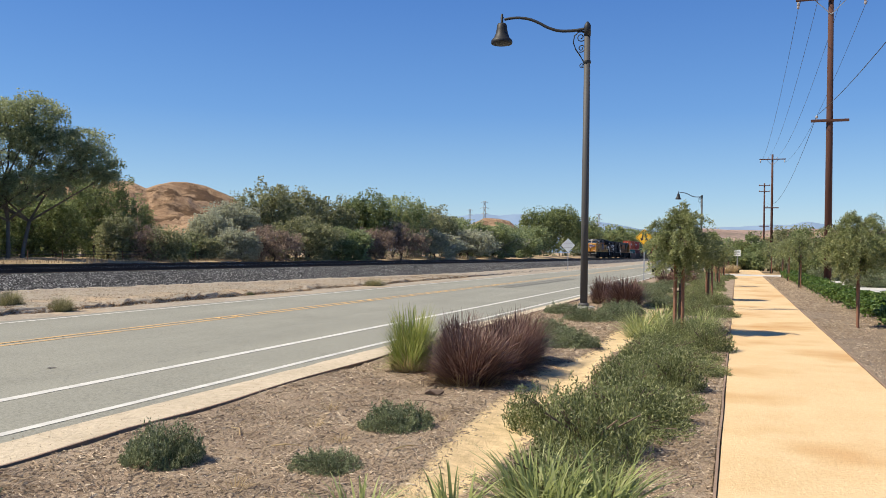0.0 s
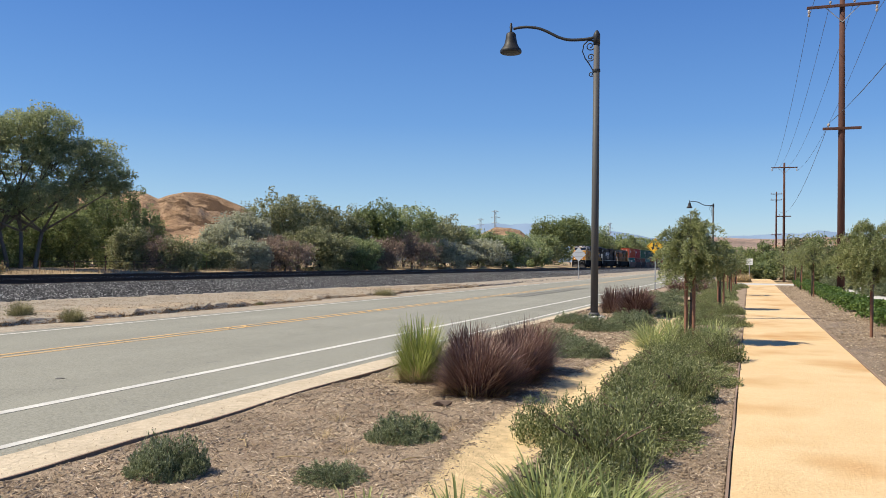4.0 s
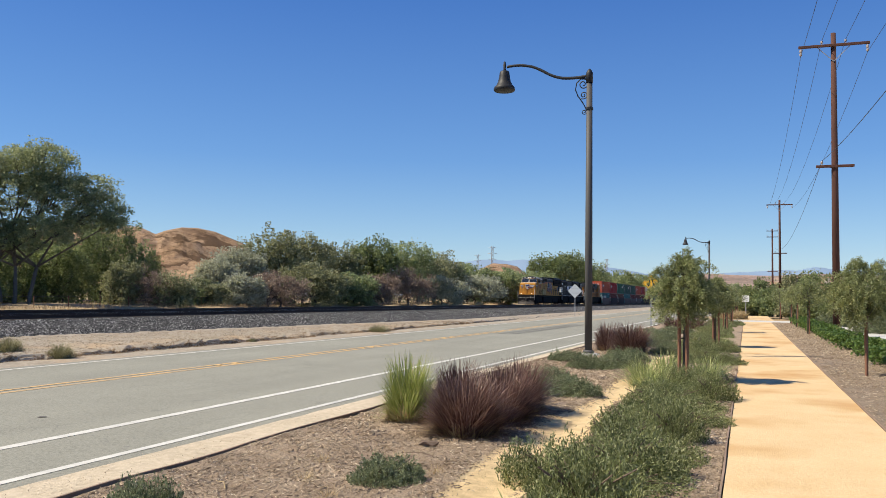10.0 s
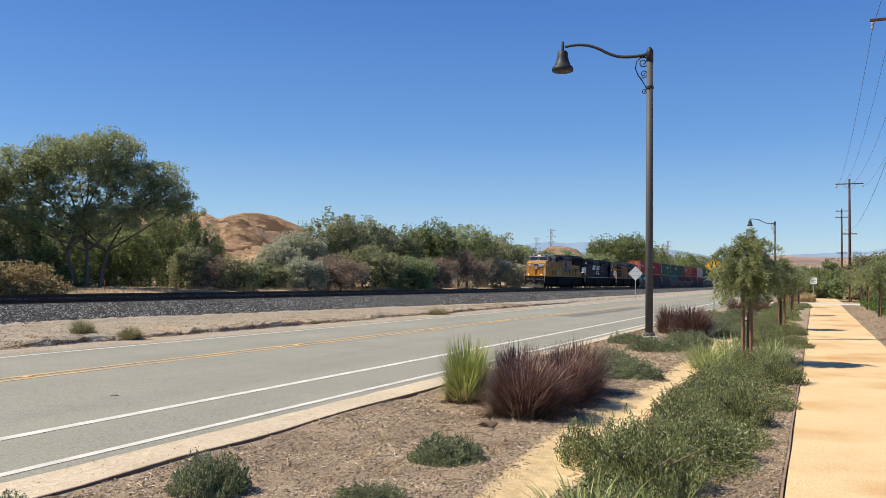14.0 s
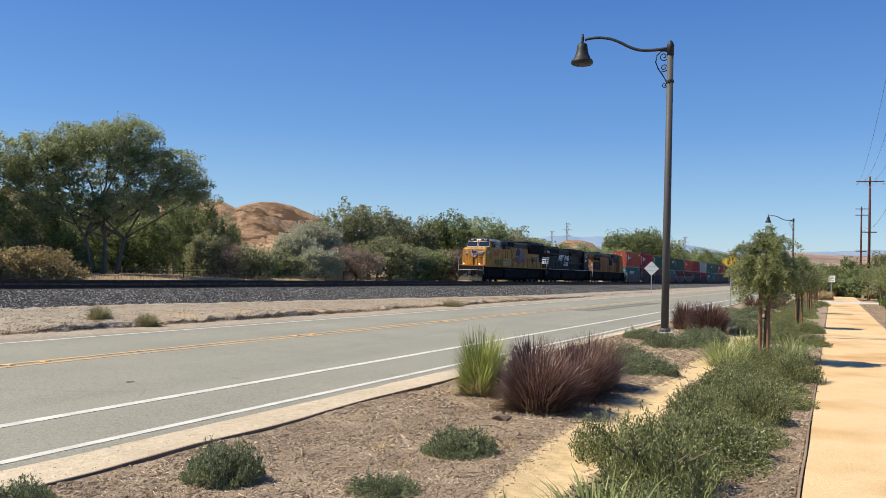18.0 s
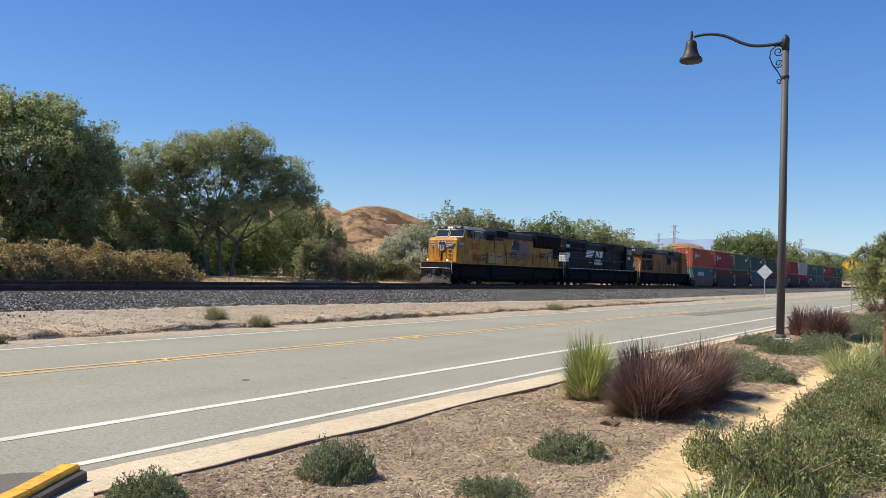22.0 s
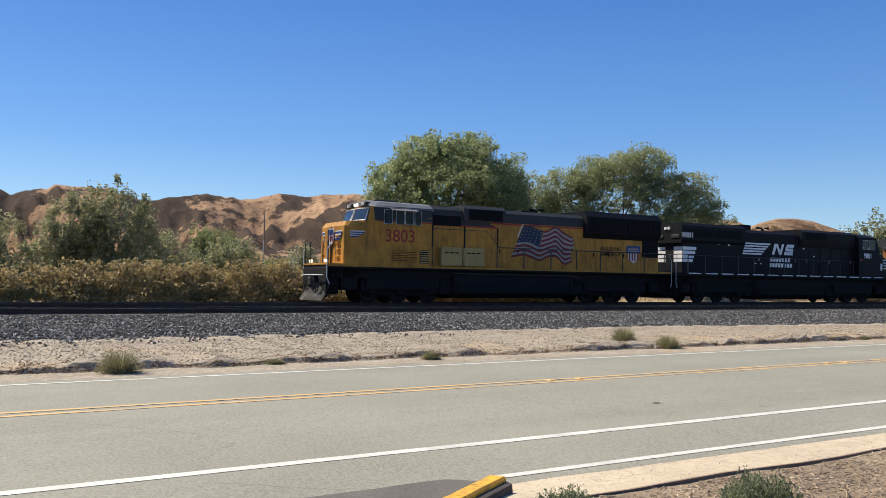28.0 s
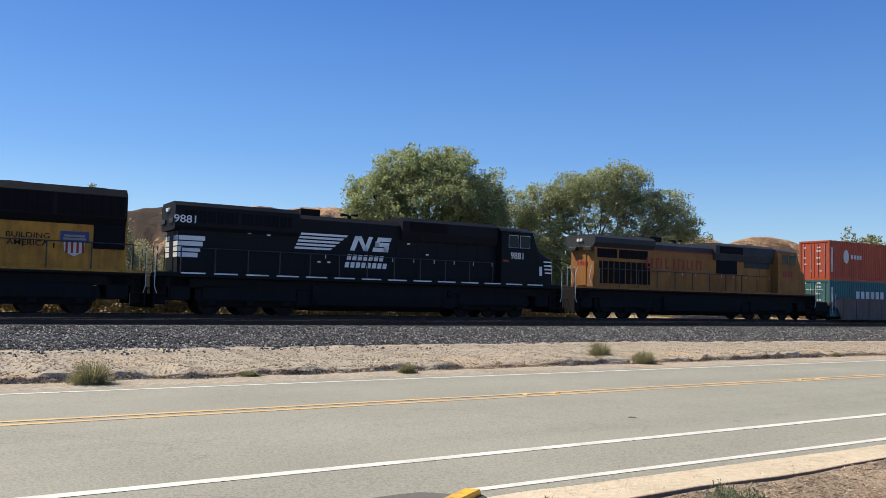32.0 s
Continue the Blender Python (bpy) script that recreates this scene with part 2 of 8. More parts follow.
def turns_of(rng, n):
    q = rng.normal(size=(n, 4))
    q /= np.linalg.norm(q, axis=1)[:, None]
    w, x, y, z = q.T
    return np.stack([np.stack([1 - 2 * (y * y + z * z), 2 * (x * y - z * w), 2 * (x * z + y * w)], 1),
                     np.stack([2 * (x * y + z * w), 1 - 2 * (x * x + z * z), 2 * (y * z - x * w)], 1),
                     np.stack([2 * (x * z - y * w), 2 * (y * z + x * w), 1 - 2 * (x * x + y * y)], 1)], 1)


def part(name, shape, material, parent, label="", smooth=False):
    """One mesh object under a thing or under a part."""
    me = shape.mesh(name, smooth) if isinstance(shape, Shape) else shape
    if not me.materials:
        me.materials.append(material)
    ob = new(name, me)
    ob.parent = parent
    return tagged(ob, label) if label else ob


def thing(name, label, category, group="", at=None, kind=""):
    """An empty at a thing's base."""
    ob = new(name)
    ob.empty_display_size = 0.2
    if at is not None:
        ob.matrix_basis = at
    return tagged(ob, label, category, group, kind)


def single(name, shape, material, label, category="", group="", kind="", smooth=False, at=None):
    """A thing that is one mesh."""
    ob = part(name, shape, material, None, smooth=smooth)
    if at is not None:
        ob.matrix_basis = at
    return tagged(ob, label, category, group, kind)


def text_part(name, words, size, material, parent, m, label="", depth=0.004, squeeze=1.0):
    """Raised lettering in the built-in font, as a mesh."""
    cu = bpy.data.curves.new(name, "FONT")
    cu.body, cu.size, cu.extrude, cu.offset = words, size, depth, 0.008 * size
    cu.align_x, cu.align_y = "CENTER", "CENTER"
    tmp = new(name, cu)
    dg = bpy.context.evaluated_depsgraph_get()
    me = bpy.data.meshes.new_from_object(tmp.evaluated_get(dg))
    bpy.data.objects.remove(tmp)
    me.transform(m @ Matrix.Diagonal((squeeze, 1, 1, 1)))
    me.materials.clear()
    me.materials.append(material)
    ob = new(name, me)
    ob.parent = parent
    return tagged(ob, label) if label else ob

# ---- materials of the place ----
M_FIELD = surf("dry_field", (0.24, 0.17, 0.10), (0.46, 0.345, 0.20), 0.12, 4.0, 0.95, 0.6, 0.1, spot=(0.22, 0.19, 0.11), spot_scale=0.06)
M_BANK = surf("eroded_bank_dirt", (0.20, 0.165, 0.12), (0.52, 0.45, 0.35), 0.9, 11.0, 0.95, 1.0, 0.07, spot=(0.46, 0.34, 0.22), spot_scale=0.4, spot_at=(0.55, 0.7), grain=0.68)
# brown dirt, darker than the rubble: the lip's shade is in the colour
M_LIP = leaf_mat("brown_clods", (0.115, 0.072, 0.040), (0.31, 0.215, 0.128), 0.0, 0.95, (0.47, 0.36, 0.24))
M_RUBBLE = leaf_mat("bank_rubble", (0.17, 0.125, 0.085), (0.45, 0.37, 0.265), 0.0, 0.95, (0.56, 0.49, 0.39))
M_SAND = surf("decomposed_granite_strip", (0.36, 0.30, 0.21), (0.63, 0.53, 0.39), 0.8, 16.0, 0.95, 0.9, 0.03, grain=0.6, spot=(0.36, 0.29, 0.2), spot_scale=1.2, spot_at=(0.6, 0.75))
M_TRAIL = surf("worn_dirt", (0.46, 0.34, 0.21), (0.68, 0.53, 0.36), 0.9, 25.0, 0.95, 0.5, 0.015)
M_MULCH = surf("shredded_bark_mulch", (0.13, 0.095, 0.065), (0.46, 0.36, 0.26), 1.3, 30.0, 0.95, 1.0, 0.06, spot=(0.34, 0.25, 0.17), spot_scale=1.1, spot_at=(0.5, 0.75), grain=0.7)
M_CHIP = leaf_mat("bark_chips", (0.14, 0.10, 0.066), (0.40, 0.305, 0.21), 0.0, 0.95, (0.68, 0.57, 0.43))
M_STONE = leaf_mat("ballast_stones", (0.012, 0.012, 0.013), (0.115, 0.113, 0.112), 0.0, 0.9, (0.52, 0.51, 0.49))
M_PATHWAY = surf("stabilised_granite_path", (0.54, 0.375, 0.19), (0.70, 0.525, 0.30), 0.9, 30.0, 0.92, 0.7, 0.014, spot=(0.47, 0.27, 0.105), spot_scale=0.42, spot_at=(0.5, 0.7), grain=0.5)
M_WHITE = surf("white_road_paint", (0.42, 0.41, 0.37), (0.70, 0.68, 0.61), 3.0, 40.0, 0.7, 0.2, 0.004)
M_YELLOW = surf("yellow_road_paint", (0.50, 0.31, 0.125), (0.63, 0.42, 0.19), 3.0, 40.0, 0.7, 0.2, 0.004, spot=(0.28, 0.26, 0.21), spot_scale=1.6, spot_at=(0.5, 0.75))
M_KERB_YELLOW = paint("kerb_yellow_paint", (0.70, 0.37, 0.045), 0.75, (0.16, 0.13, 0.085), 1.0, scale=7.0, spec=0.15)
M_CONCRETE = surf("pale_concrete", (0.42, 0.40, 0.36), (0.60, 0.58, 0.53), 0.6, 20.0, 0.9, 0.2, 0.01)
M_EDGING = surf("brown_edging_board", (0.17, 0.115, 0.08), (0.34, 0.24, 0.17), 2.0, 40.0, 0.8, 0.3, 0.01)
M_RAIL = surf("rusty_rail_steel", (0.035, 0.025, 0.022), (0.085, 0.06, 0.05), 2.0, 30.0, 0.7, 0.2, 0.005, metal=0.3)
M_RAILTOP = plain("polished_rail_head", (0.42, 0.42, 0.43), 0.3, 1.0)
M_TIE = surf("weathered_tie_wood", (0.05, 0.042, 0.036), (0.12, 0.10, 0.085), 2.0, 25.0, 0.9, 0.4, 0.01)


def asphalt():
    m, nt, b, _ = nodes_of("aged_asphalt")
    c = coords(nt)
    big = noise_tex(nt, c, 0.35, 4)
    long = noise_tex(nt, coords(nt, (1.0, 0.05, 1.0)), 0.9, 4)
    agg = noise_tex(nt, c, 34.0, 5, 0.9)
    f = mix(nt, 0.5, big, long)
    col = ramp(nt, f, [(0.3, (0.185, 0.182, 0.146)), (0.7, (0.285, 0.279, 0.224))])
    col = mix(nt, remap(nt, agg, 0.45, 0.7, 0.0, 0.6), col, (0.40, 0.39, 0.335))
    col = mix(nt, remap(nt, agg, 0.5, 0.3, 0.0, 0.6), col, (0.09, 0.087, 0.078))
    v = nt.nodes.new("ShaderNodeTexVoronoi")
    v.feature = "DISTANCE_TO_EDGE"
    v.inputs["Scale"].default_value = 0.22
    w = noise_tex(nt, c, 1.5, 4)
    wob = nt.nodes.new("ShaderNodeVectorMath")
    wob.operation = "MULTIPLY_ADD"
    link(nt, w, wob.inputs[0])
    wob.inputs[1].default_value = (1.2, 1.2, 0)
    link(nt, c, wob.inputs[2])
    link(nt, wob.outputs[0], v.inputs["Vector"])
    crack = remap(nt, v.outputs["Distance"], 0.0, 0.004, 0.35, 0.0)
    col = mix(nt, crack, col, (0.09, 0.09, 0.09))
    link(nt, col, b.inputs["Base Color"])
    b.inputs["Roughness"].default_value = 0.88
    b.inputs["Specular IOR Level"].default_value = 0.25
    bump_of(nt, b, agg, 0.35, 0.008)
    return m


def hill_mat(name, pale, tan, scrub, scale=0.012, much=(0.52, 0.62), bald=0.45):
    """Dry grass slopes with bare pale earth and patches of dark scrub."""
    m, nt, b, _ = nodes_of(name)
    c = coords(nt)
    n1 = noise_tex(nt, c, scale, 6, 0.62)
    n2 = noise_tex(nt, c, scale * 7, 7, 0.78)
    col = ramp(nt, mix(nt, 0.45, n1, n2), [(0.4, tan), (0.52, pale), (0.64, tuple(min(1, q * 1.5) for q in pale))])
    n3 = noise_tex(nt, c, scale * 1.5, 7, 0.62)
    col = mix(nt, remap(nt, n3, *much), col, scrub)
    steep = nt.nodes.new("ShaderNodeNewGeometry")
    rise = nt.nodes.new("ShaderNodeSeparateXYZ")
    link(nt, steep.outputs["Normal"], rise.inputs[0])
    bare = mix(nt, 0.35, remap(nt, rise.outputs["Z"], 0.86, 0.74), n2)
    col = mix(nt, remap(nt, bare, 0.55, 0.8, 0.0, bald), col, tuple(min(1, q * 1.75) for q in pale))
    n4 = noise_tex(nt, c, scale * 22, 5, 0.75)
    col = mix(nt, remap(nt, n4, 0.54, 0.62, 0.0, 0.75), col, scrub)
    link(nt, col, b.inputs["Base Color"])
    b.inputs["Roughness"].default_value = 0.95
    b.inputs["Specular IOR Level"].default_value = 0.1
    bump_of(nt, b, n2, 0.9, 4.0)
    return m


M_ASPHALT = asphalt()
M_WET = surf("darker_asphalt", (0.06, 0.056, 0.05), (0.17, 0.16, 0.142), 1.1, 48.0, 0.85, 0.3, 0.008, grain=0.5)
M_SKID = surf("rubbed_asphalt", (0.12, 0.117, 0.10), (0.22, 0.215, 0.18), 1.2, 40.0, 0.85, 0.2, 0.006, grain=0.5)
M_HILL = hill_mat("dry_hillside", (0.40, 0.27, 0.165), (0.24, 0.145, 0.085), (0.13, 0.08, 0.045), 0.018, (0.53, 0.58))
M_HILL_SCRUB = hill_mat("scrubby_hillside", (0.43, 0.275, 0.165), (0.25, 0.15, 0.092), (0.072, 0.052, 0.040), 0.012, (0.475, 0.505), 0.04)
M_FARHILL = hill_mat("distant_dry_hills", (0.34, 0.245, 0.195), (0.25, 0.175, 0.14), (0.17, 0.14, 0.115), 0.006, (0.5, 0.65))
# the haze of distance is mixed into the mountains' colour as blue
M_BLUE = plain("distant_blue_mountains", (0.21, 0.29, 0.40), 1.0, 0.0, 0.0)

# ---- lines of the place ----
ROAD_LEAN = 0.0126
RU = Vector((0.0164, 0.99987, -0.00175))
RN = Vector((0.99987, -0.0164, 0.0))
NEAR_TRACK, FAR_TRACK = -31.15, -37.56
NEAR_RAIL_Z, FAR_RAIL_Z = 0.48, 0.49


def by_rail(s, side, z):
    """s metres along the railway, side metres to its right of the eye's line, z up."""
    return Vector((RU.x * s + RN.x * side, RU.y * s + RN.y * side, z + RU.z * s))


def rough(x, y, scale, seed=0.0):
    return noise.noise(Vector((x * scale, y * scale, seed)))


def sheet(xs_of, ys, zs_of):
    """A grid mesh: columns x by xs_of(y), heights by zs_of(y)."""
    sh = Shape()
    n = None
    for y in ys:
        xs, zs = xs_of(y), zs_of(y)
        n = len(xs)
        sh.v += [(x, y, z) for x, z in zip(xs, zs)]
    for i in range(len(ys) - 1):
        for j in range(n - 1):
            a = i * n + j
            sh.f.append((a, a + 1, a + n + 1, a + n))
    return sh


def steps(*runs):
    out = []
    for a, b, d in runs:
        k = max(1, round((b - a) / d))
        out += [a + (b - a) * i / k for i in range(k)]
    return out + [runs[-1][1]]


# ground: one sheet to the horizon
g = Shape()
rings = [0, 4, 8, 15, 25, 40, 60, 90, 140, 220, 340, 520, 800, 1300, 2200, 3600, 4900]
for i, r in enumerate(rings):
    for j in range(72):
        w = 2 * math.pi * j / 72
        x, y = r * math.sin(w), r * math.cos(w)
        g.v.append((x, y, -0.32 + (0.25 * rough(x, y, 0.02) if r > 90 else 0)))
for i in range(len(rings) - 1):
    for j in range(72):
        k = (j + 1) % 72
        g.f.append((i * 72 + j, i * 72 + k, (i + 1) * 72 + k, (i + 1) * 72 + j))
single("ground", g, M_FIELD, "dry tan field of soil and dead grass", "ground", kind="structure")

def path_left(y):
    return -0.17 + 0.0062 * y


# road with a slight crown
ROAD_YS = steps((-90, -10, 8), (-10, 60, 1.5), (60, 420, 12))


def near_edge(y):
    return -5.42 + 0.0155 * y


def far_edge(y):
    return -13.92 + ROAD_LEAN * y + 0.06 * rough(0, y, 0.7)


def road_z(x, y):
    d = abs(x - (-10.63 + ROAD_LEAN * y))
    return -0.0012 * d * d - 0.004 * d


def road_xs(y):
    e = near_edge(y) + 0.04 * rough(3, y, 0.9) if y > 3.6 else near_edge(3.6) + 0.15
    f = far_edge(y)
    return [f + (e - f) * k / 12 for k in range(13)]


road = single("road", sheet(road_xs, ROAD_YS, lambda y: [road_z(x, y) for x in road_xs(y)]), M_ASPHALT,
              "aged grey asphalt of a two-lane road", "road", kind="structure", smooth=True)


def stripe(name, x_of, y0, y1, width, material, label, gap=None):
    sh = Shape()
    ys = steps((y0, 60, 1.0), (60, y1, 8.0))
    for a, b in zip(ys, ys[1:]):
        if gap and gap(a):
            continue
        e = 0.008 * rough(1, a, 2.3)
        x0a, x0b = x_of(a) - width / 2 + e, x_of(b) - width / 2 + e
        za, zb = 0.004, 0.004
        sh.add([(x0a, a, road_z(x0a, a) + za), (x0a + width, a, road_z(x0a + width, a) + za),
                (x0b + width, b, road_z(x0b + width, b) + zb), (x0b, b, road_z(x0b, b) + zb)], [(0, 1, 2, 3)])
    return part(name, sh, material, road, label)


stripe("edge_line", lambda y: -5.74 + 0.0155 * y, 3.95, 300, 0.10, M_WHITE, "worn white edge line")
stripe("lane_line", lambda y: -6.9 + ROAD_LEAN * y, -60, 300, 0.13, M_WHITE, "white painted lane line")
stripe("far_edge_line", lambda y: -13.53 + ROAD_LEAN * y, -60, 300, 0.11, M_WHITE, "white painted edge line")
for dx in (-0.13, 0.13):
    stripe("centre_line", lambda y: -10.53 + dx + ROAD_LEAN * y, -60, 300, 0.10, M_YELLOW, "faded yellow centre line")
# raised markers between the centre lines
for y in (8.3, 15.2, 22.2, 29.0, 36.0):
    for d in (0.0, 0.55):
        x = -10.53 + ROAD_LEAN * y + (0.02 if d else -0.02)
        sh = Shape().hull([(x + a * r, y + d + b * r, road_z(x, y) + z) for r, z in ((0.06, 0.004), (0.04, 0.02)) for a in (-1, 1) for b in (-1, 1)])
        part("road_marker", sh, M_YELLOW, road)
# oil and tar marks
for k, (x, y, a, b) in enumerate(((-8.0, 8.1, 0.05, 0.03),)):
    sh = Shape()
    sh.add([(x + a * math.cos(w) * (1 + 0.3 * math.sin(3 * w + k)), y + 2 * b * math.sin(w), road_z(x, y) + 0.005) for w in [i * math.pi / 6 for i in range(12)]], [tuple(range(12))])
    part("tar_mark", sh, M_WET, road, "small dark tar mark")
sk = Shape()
for i in range(12):
    y0, y1 = 34 + i * 1.2, 35.2 + i * 1.2
    for off in (0.0, 0.5):
        sk.add([(-9.6 + off + 0.03 * i, y0, road_z(-9.6, y0) + 0.006), (-9.25 + off + 0.03 * i, y0, road_z(-9.3, y0) + 0.006),
                (-9.22 + off + 0.03 * i, y1, road_z(-9.3, y1) + 0.006), (-9.57 + off + 0.03 * i, y1, road_z(-9.6, y1) + 0.006)], [(0, 1, 2, 3)])
part("skid_mark", sk, M_SKID, road, "dark tyre marks on the asphalt")
# driveway apron with a damp patch, and the yellow kerb that turns into it
ap = Shape()
rim = [(-5.30, 3.66), (-5.42, 3.6), (-5.52, 3.5)] + [(-5.6 + 0.03 * rough(3, 0.2 * k, 3.1), 3.4 - 0.2 * k) for k in range(60)]
ap.add([(x, y, 0.012) for x, y in rim] + [(-3.0, -8.4, 0.012), (-3.0, 0.4, 0.012), (-4.2, 1.7, 0.012), (-4.6, 2.4, 0.012), (-4.95, 3.1, 0.012)], [tuple(range(len(rim) + 5))])
single("driveway_apron", ap, M_WET, "darker asphalt apron of a driveway that meets the road", "driveway", kind="structure")

single("bare_ground", sheet(lambda y: [-5.48 if y < 3.0 else -5.2, -3.9, -2.4, -1.2, path_left(y) - 0.01], steps((-9, 3.2, 0.6),), lambda y: [-0.012 + 0.008 * rough(k, y, 0.9) for k in range(5)]), M_TRAIL, "bare compacted dirt between the driveway and the path", "ground", kind="structure", smooth=True)

# strip of granite sand, the mulched bed and the path
BED_YS = steps((3.2, 20, 0.25), (20, 64, 1.0))


def strip_xs(y):
    a, b = near_edge(y) - 0.08, -4.62
    return [a + (b - a) * k / 6 for k in range(7)]


single("sand_strip", sheet(strip_xs, BED_YS, lambda y: [-0.045 + 0.045 * k / 6 + 0.012 * rough(k, y, 1.7) for k in range(7)]), M_SAND,
       "strip of pale compacted granite sand beside the road", "verge", kind="structure", smooth=True)


def path_right(y):
    return 1.55 + 0.0085 * y


def trail_mid(y):
    return -1.88 + 0.07 * math.sin(y * 0.5 - 0.6) + 0.004 * (y - 6)


def trail_half(y):
    return 0.24 + 0.05 * math.sin(y * 0.8 + 1) + 0.05 * rough(9, y, 0.6)


def bed_z(x, y):
    d = abs(x - trail_mid(y)) / max(0.12, trail_half(y))
    dip = -0.045 * max(0.0, 1 - d * 0.7)
    return 0.01 + 0.03 * rough(x, y, 0.8) + 0.012 * rough(x, y, 5.0) + dip


def bed_xs(y):
    a, b = -4.60, path_left(y) - 0.02
    return [a + (b - a) * k / 44 for k in range(45)]


def bed_material():
    """Bark mulch with a worn dirt trail that winds through it."""
    m, nt, b, _ = nodes_of("mulch_and_trail")
    c = coords(nt)
    big, small = noise_tex(nt, c, 1.3, 5), noise_tex(nt, coords(nt, (1, 0.5, 1)), 60.0, 4, 0.75)
    mul = ramp(nt, mix(nt, 0.6, big, small), [(0.3, (0.13, 0.095, 0.065)), (0.5, (0.33, 0.252, 0.175)), (0.7, (0.56, 0.45, 0.325))])
    mul = mix(nt, remap(nt, noise_tex(nt, c, 1.7, 4), 0.55, 0.72, 0.0, 0.35), mul, (0.25, 0.15, 0.095))
    dirt = ramp(nt, noise_tex(nt, c, 7.0, 6, 0.7), [(0.3, (0.56, 0.41, 0.22)), (0.7, (0.85, 0.65, 0.37))])
    at = nt.nodes.new("ShaderNodeAttribute")
    at.attribute_name = "trail"
    f = mix(nt, 0.35, at.outputs["Fac"], noise_tex(nt, c, 5.0, 5, 0.7))
    fac = remap(nt, f, 0.42, 0.56)
    link(nt, mix(nt, fac, mul, dirt), b.inputs["Base Color"])
    b.inputs["Roughness"].default_value = 0.95
    b.inputs["Specular IOR Level"].default_value = 0.15
    bump_of(nt, b, small, 0.9, 0.03)
    return m


bed = sheet(bed_xs, BED_YS, lambda y: [bed_z(x, y) for x in bed_xs(y)])
M_BED = bed_material()
bed_ob = single("planting_bed", bed, M_BED, "bed of shredded bark mulch with a worn dirt trail", "planting bed", kind="structure", smooth=True)
wear = bed_ob.data.attributes.new("trail", "FLOAT", "POINT")
wear.data.foreach_set("value", [max(0.0, min(1.0, 1.25 - abs(v[0] - trail_mid(v[1])) / max(0.1, trail_half(v[1])) * 0.62)) for v in bed.v])

eb = Shape()
eys = steps((3.4, 30, 0.5), (30, 63, 3))
for a, b in zip(eys, eys[1:]):
    xa, xb = -4.63 + 0.02 * rough(2, a, 0.8), -4.63 + 0.02 * rough(2, b, 0.8)
    za, zb = 0.034 + 0.014 * rough(5, a, 0.9), 0.034 + 0.014 * rough(5, b, 0.9)
    eb.add([(xa - 0.011, a, -0.06), (xa + 0.011, a, -0.06), (xa + 0.011, a, za), (xa - 0.011, a, za), (xb - 0.011, b, -0.06), (xb + 0.011, b, -0.06), (xb + 0.011, b, zb), (xb - 0.011, b, zb)],
           [(3, 2, 6, 7), (0, 3, 7, 4), (1, 5, 6, 2)])
single("edging_board", eb, M_EDGING, "thin brown edging board along the mulch", "edging", kind="structure")
for x_of, nm in ((path_left, "path_edging"), (path_right, "path_edging")):
    sh = Shape()
    for a, b in zip(eys, eys[1:]):
        sh.add([(x_of(y) + dx + 0.01 * rough(8, y, 0.6), y, z) for y in (a, b) for dx in (-0.01, 0.01) for z in (-0.05, 0.026)], [(0, 2, 6, 4), (1, 5, 7, 3), (0, 4, 5, 1), (2, 3, 7, 6)])
    single(nm, sh, M_EDGING, "thin brown edging along the granite path", "edging", kind="structure")


def path_xs(y):
    a, b = path_left(y) + 0.02, path_right(y) - 0.02
    return [a + (b - a) * k / 8 for k in range(9)]


single("path", sheet(path_xs, steps((-8, 20, 0.4), (20, 63.5, 1.5)), lambda y: [0.012 + 0.01 * rough(k, y, 0.5) for k in range(9)]), M_PATHWAY,
       "straight path of golden compacted granite", "path", kind="structure", smooth=True)


def right_xs(y):
    a, b = path_right(y) + 0.02, 5.2
    return [a + (b - a) * k / 10 for k in range(11)]


single("mulch_strip", sheet(right_xs, steps((-8, 30, 0.5), (30, 64, 2)), lambda y: [0.01 + 0.025 * rough(k * 0.4, y, 1.1) for k in range(11)]), M_MULCH,
       "strip of brown bark mulch beside the path", "planting bed", kind="structure", smooth=True)
single("cross_street", Shape().add([(-4.3, 64.0, -0.02), (60, 64.0, -0.02), (60, 70, -0.02), (-4.3, 70, -0.02)], [(0, 1, 2, 3)]), M_CONCRETE, "pale concrete driveway across the path", "driveway", kind="structure")
single("parking_area", Shape().add([(5.2, 10, -0.03), (60, 10, -0.03), (60, 64, -0.03), (5.2, 64, -0.03)], [(0, 1, 2, 3)]), M_CONCRETE, "pale sunlit concrete parking area", "parking", kind="structure")
single("far_path", sheet(lambda y: [0.35 + 0.004 * y, 2.2 + 0.004 * y], [70, 90, 120], lambda y: [-0.01, -0.01]), M_PATHWAY, "continuing granite path beyond the driveway", "path", kind="structure")

# bank beyond the road, cut by erosion
VERGE_YS = steps((-30, -4, 2), (-4, 40, 0.13), (40, 70, 0.8), (70, 420, 14))


def lip(y):
    return -15.06 + 0.009 * y + 0.28 * rough(4, y, 0.22) + 0.16 * rough(4, y, 1.1) + 0.12 * rough(4, y, 2.3)


def toe(y):
    t = -19.7 if y < 20 else -19.7 + (y - 20) * 0.148
    return min(t + 0.35 * rough(6, y, 0.35) + 0.12 * rough(6, y, 1.5), lip(y) - 0.9)


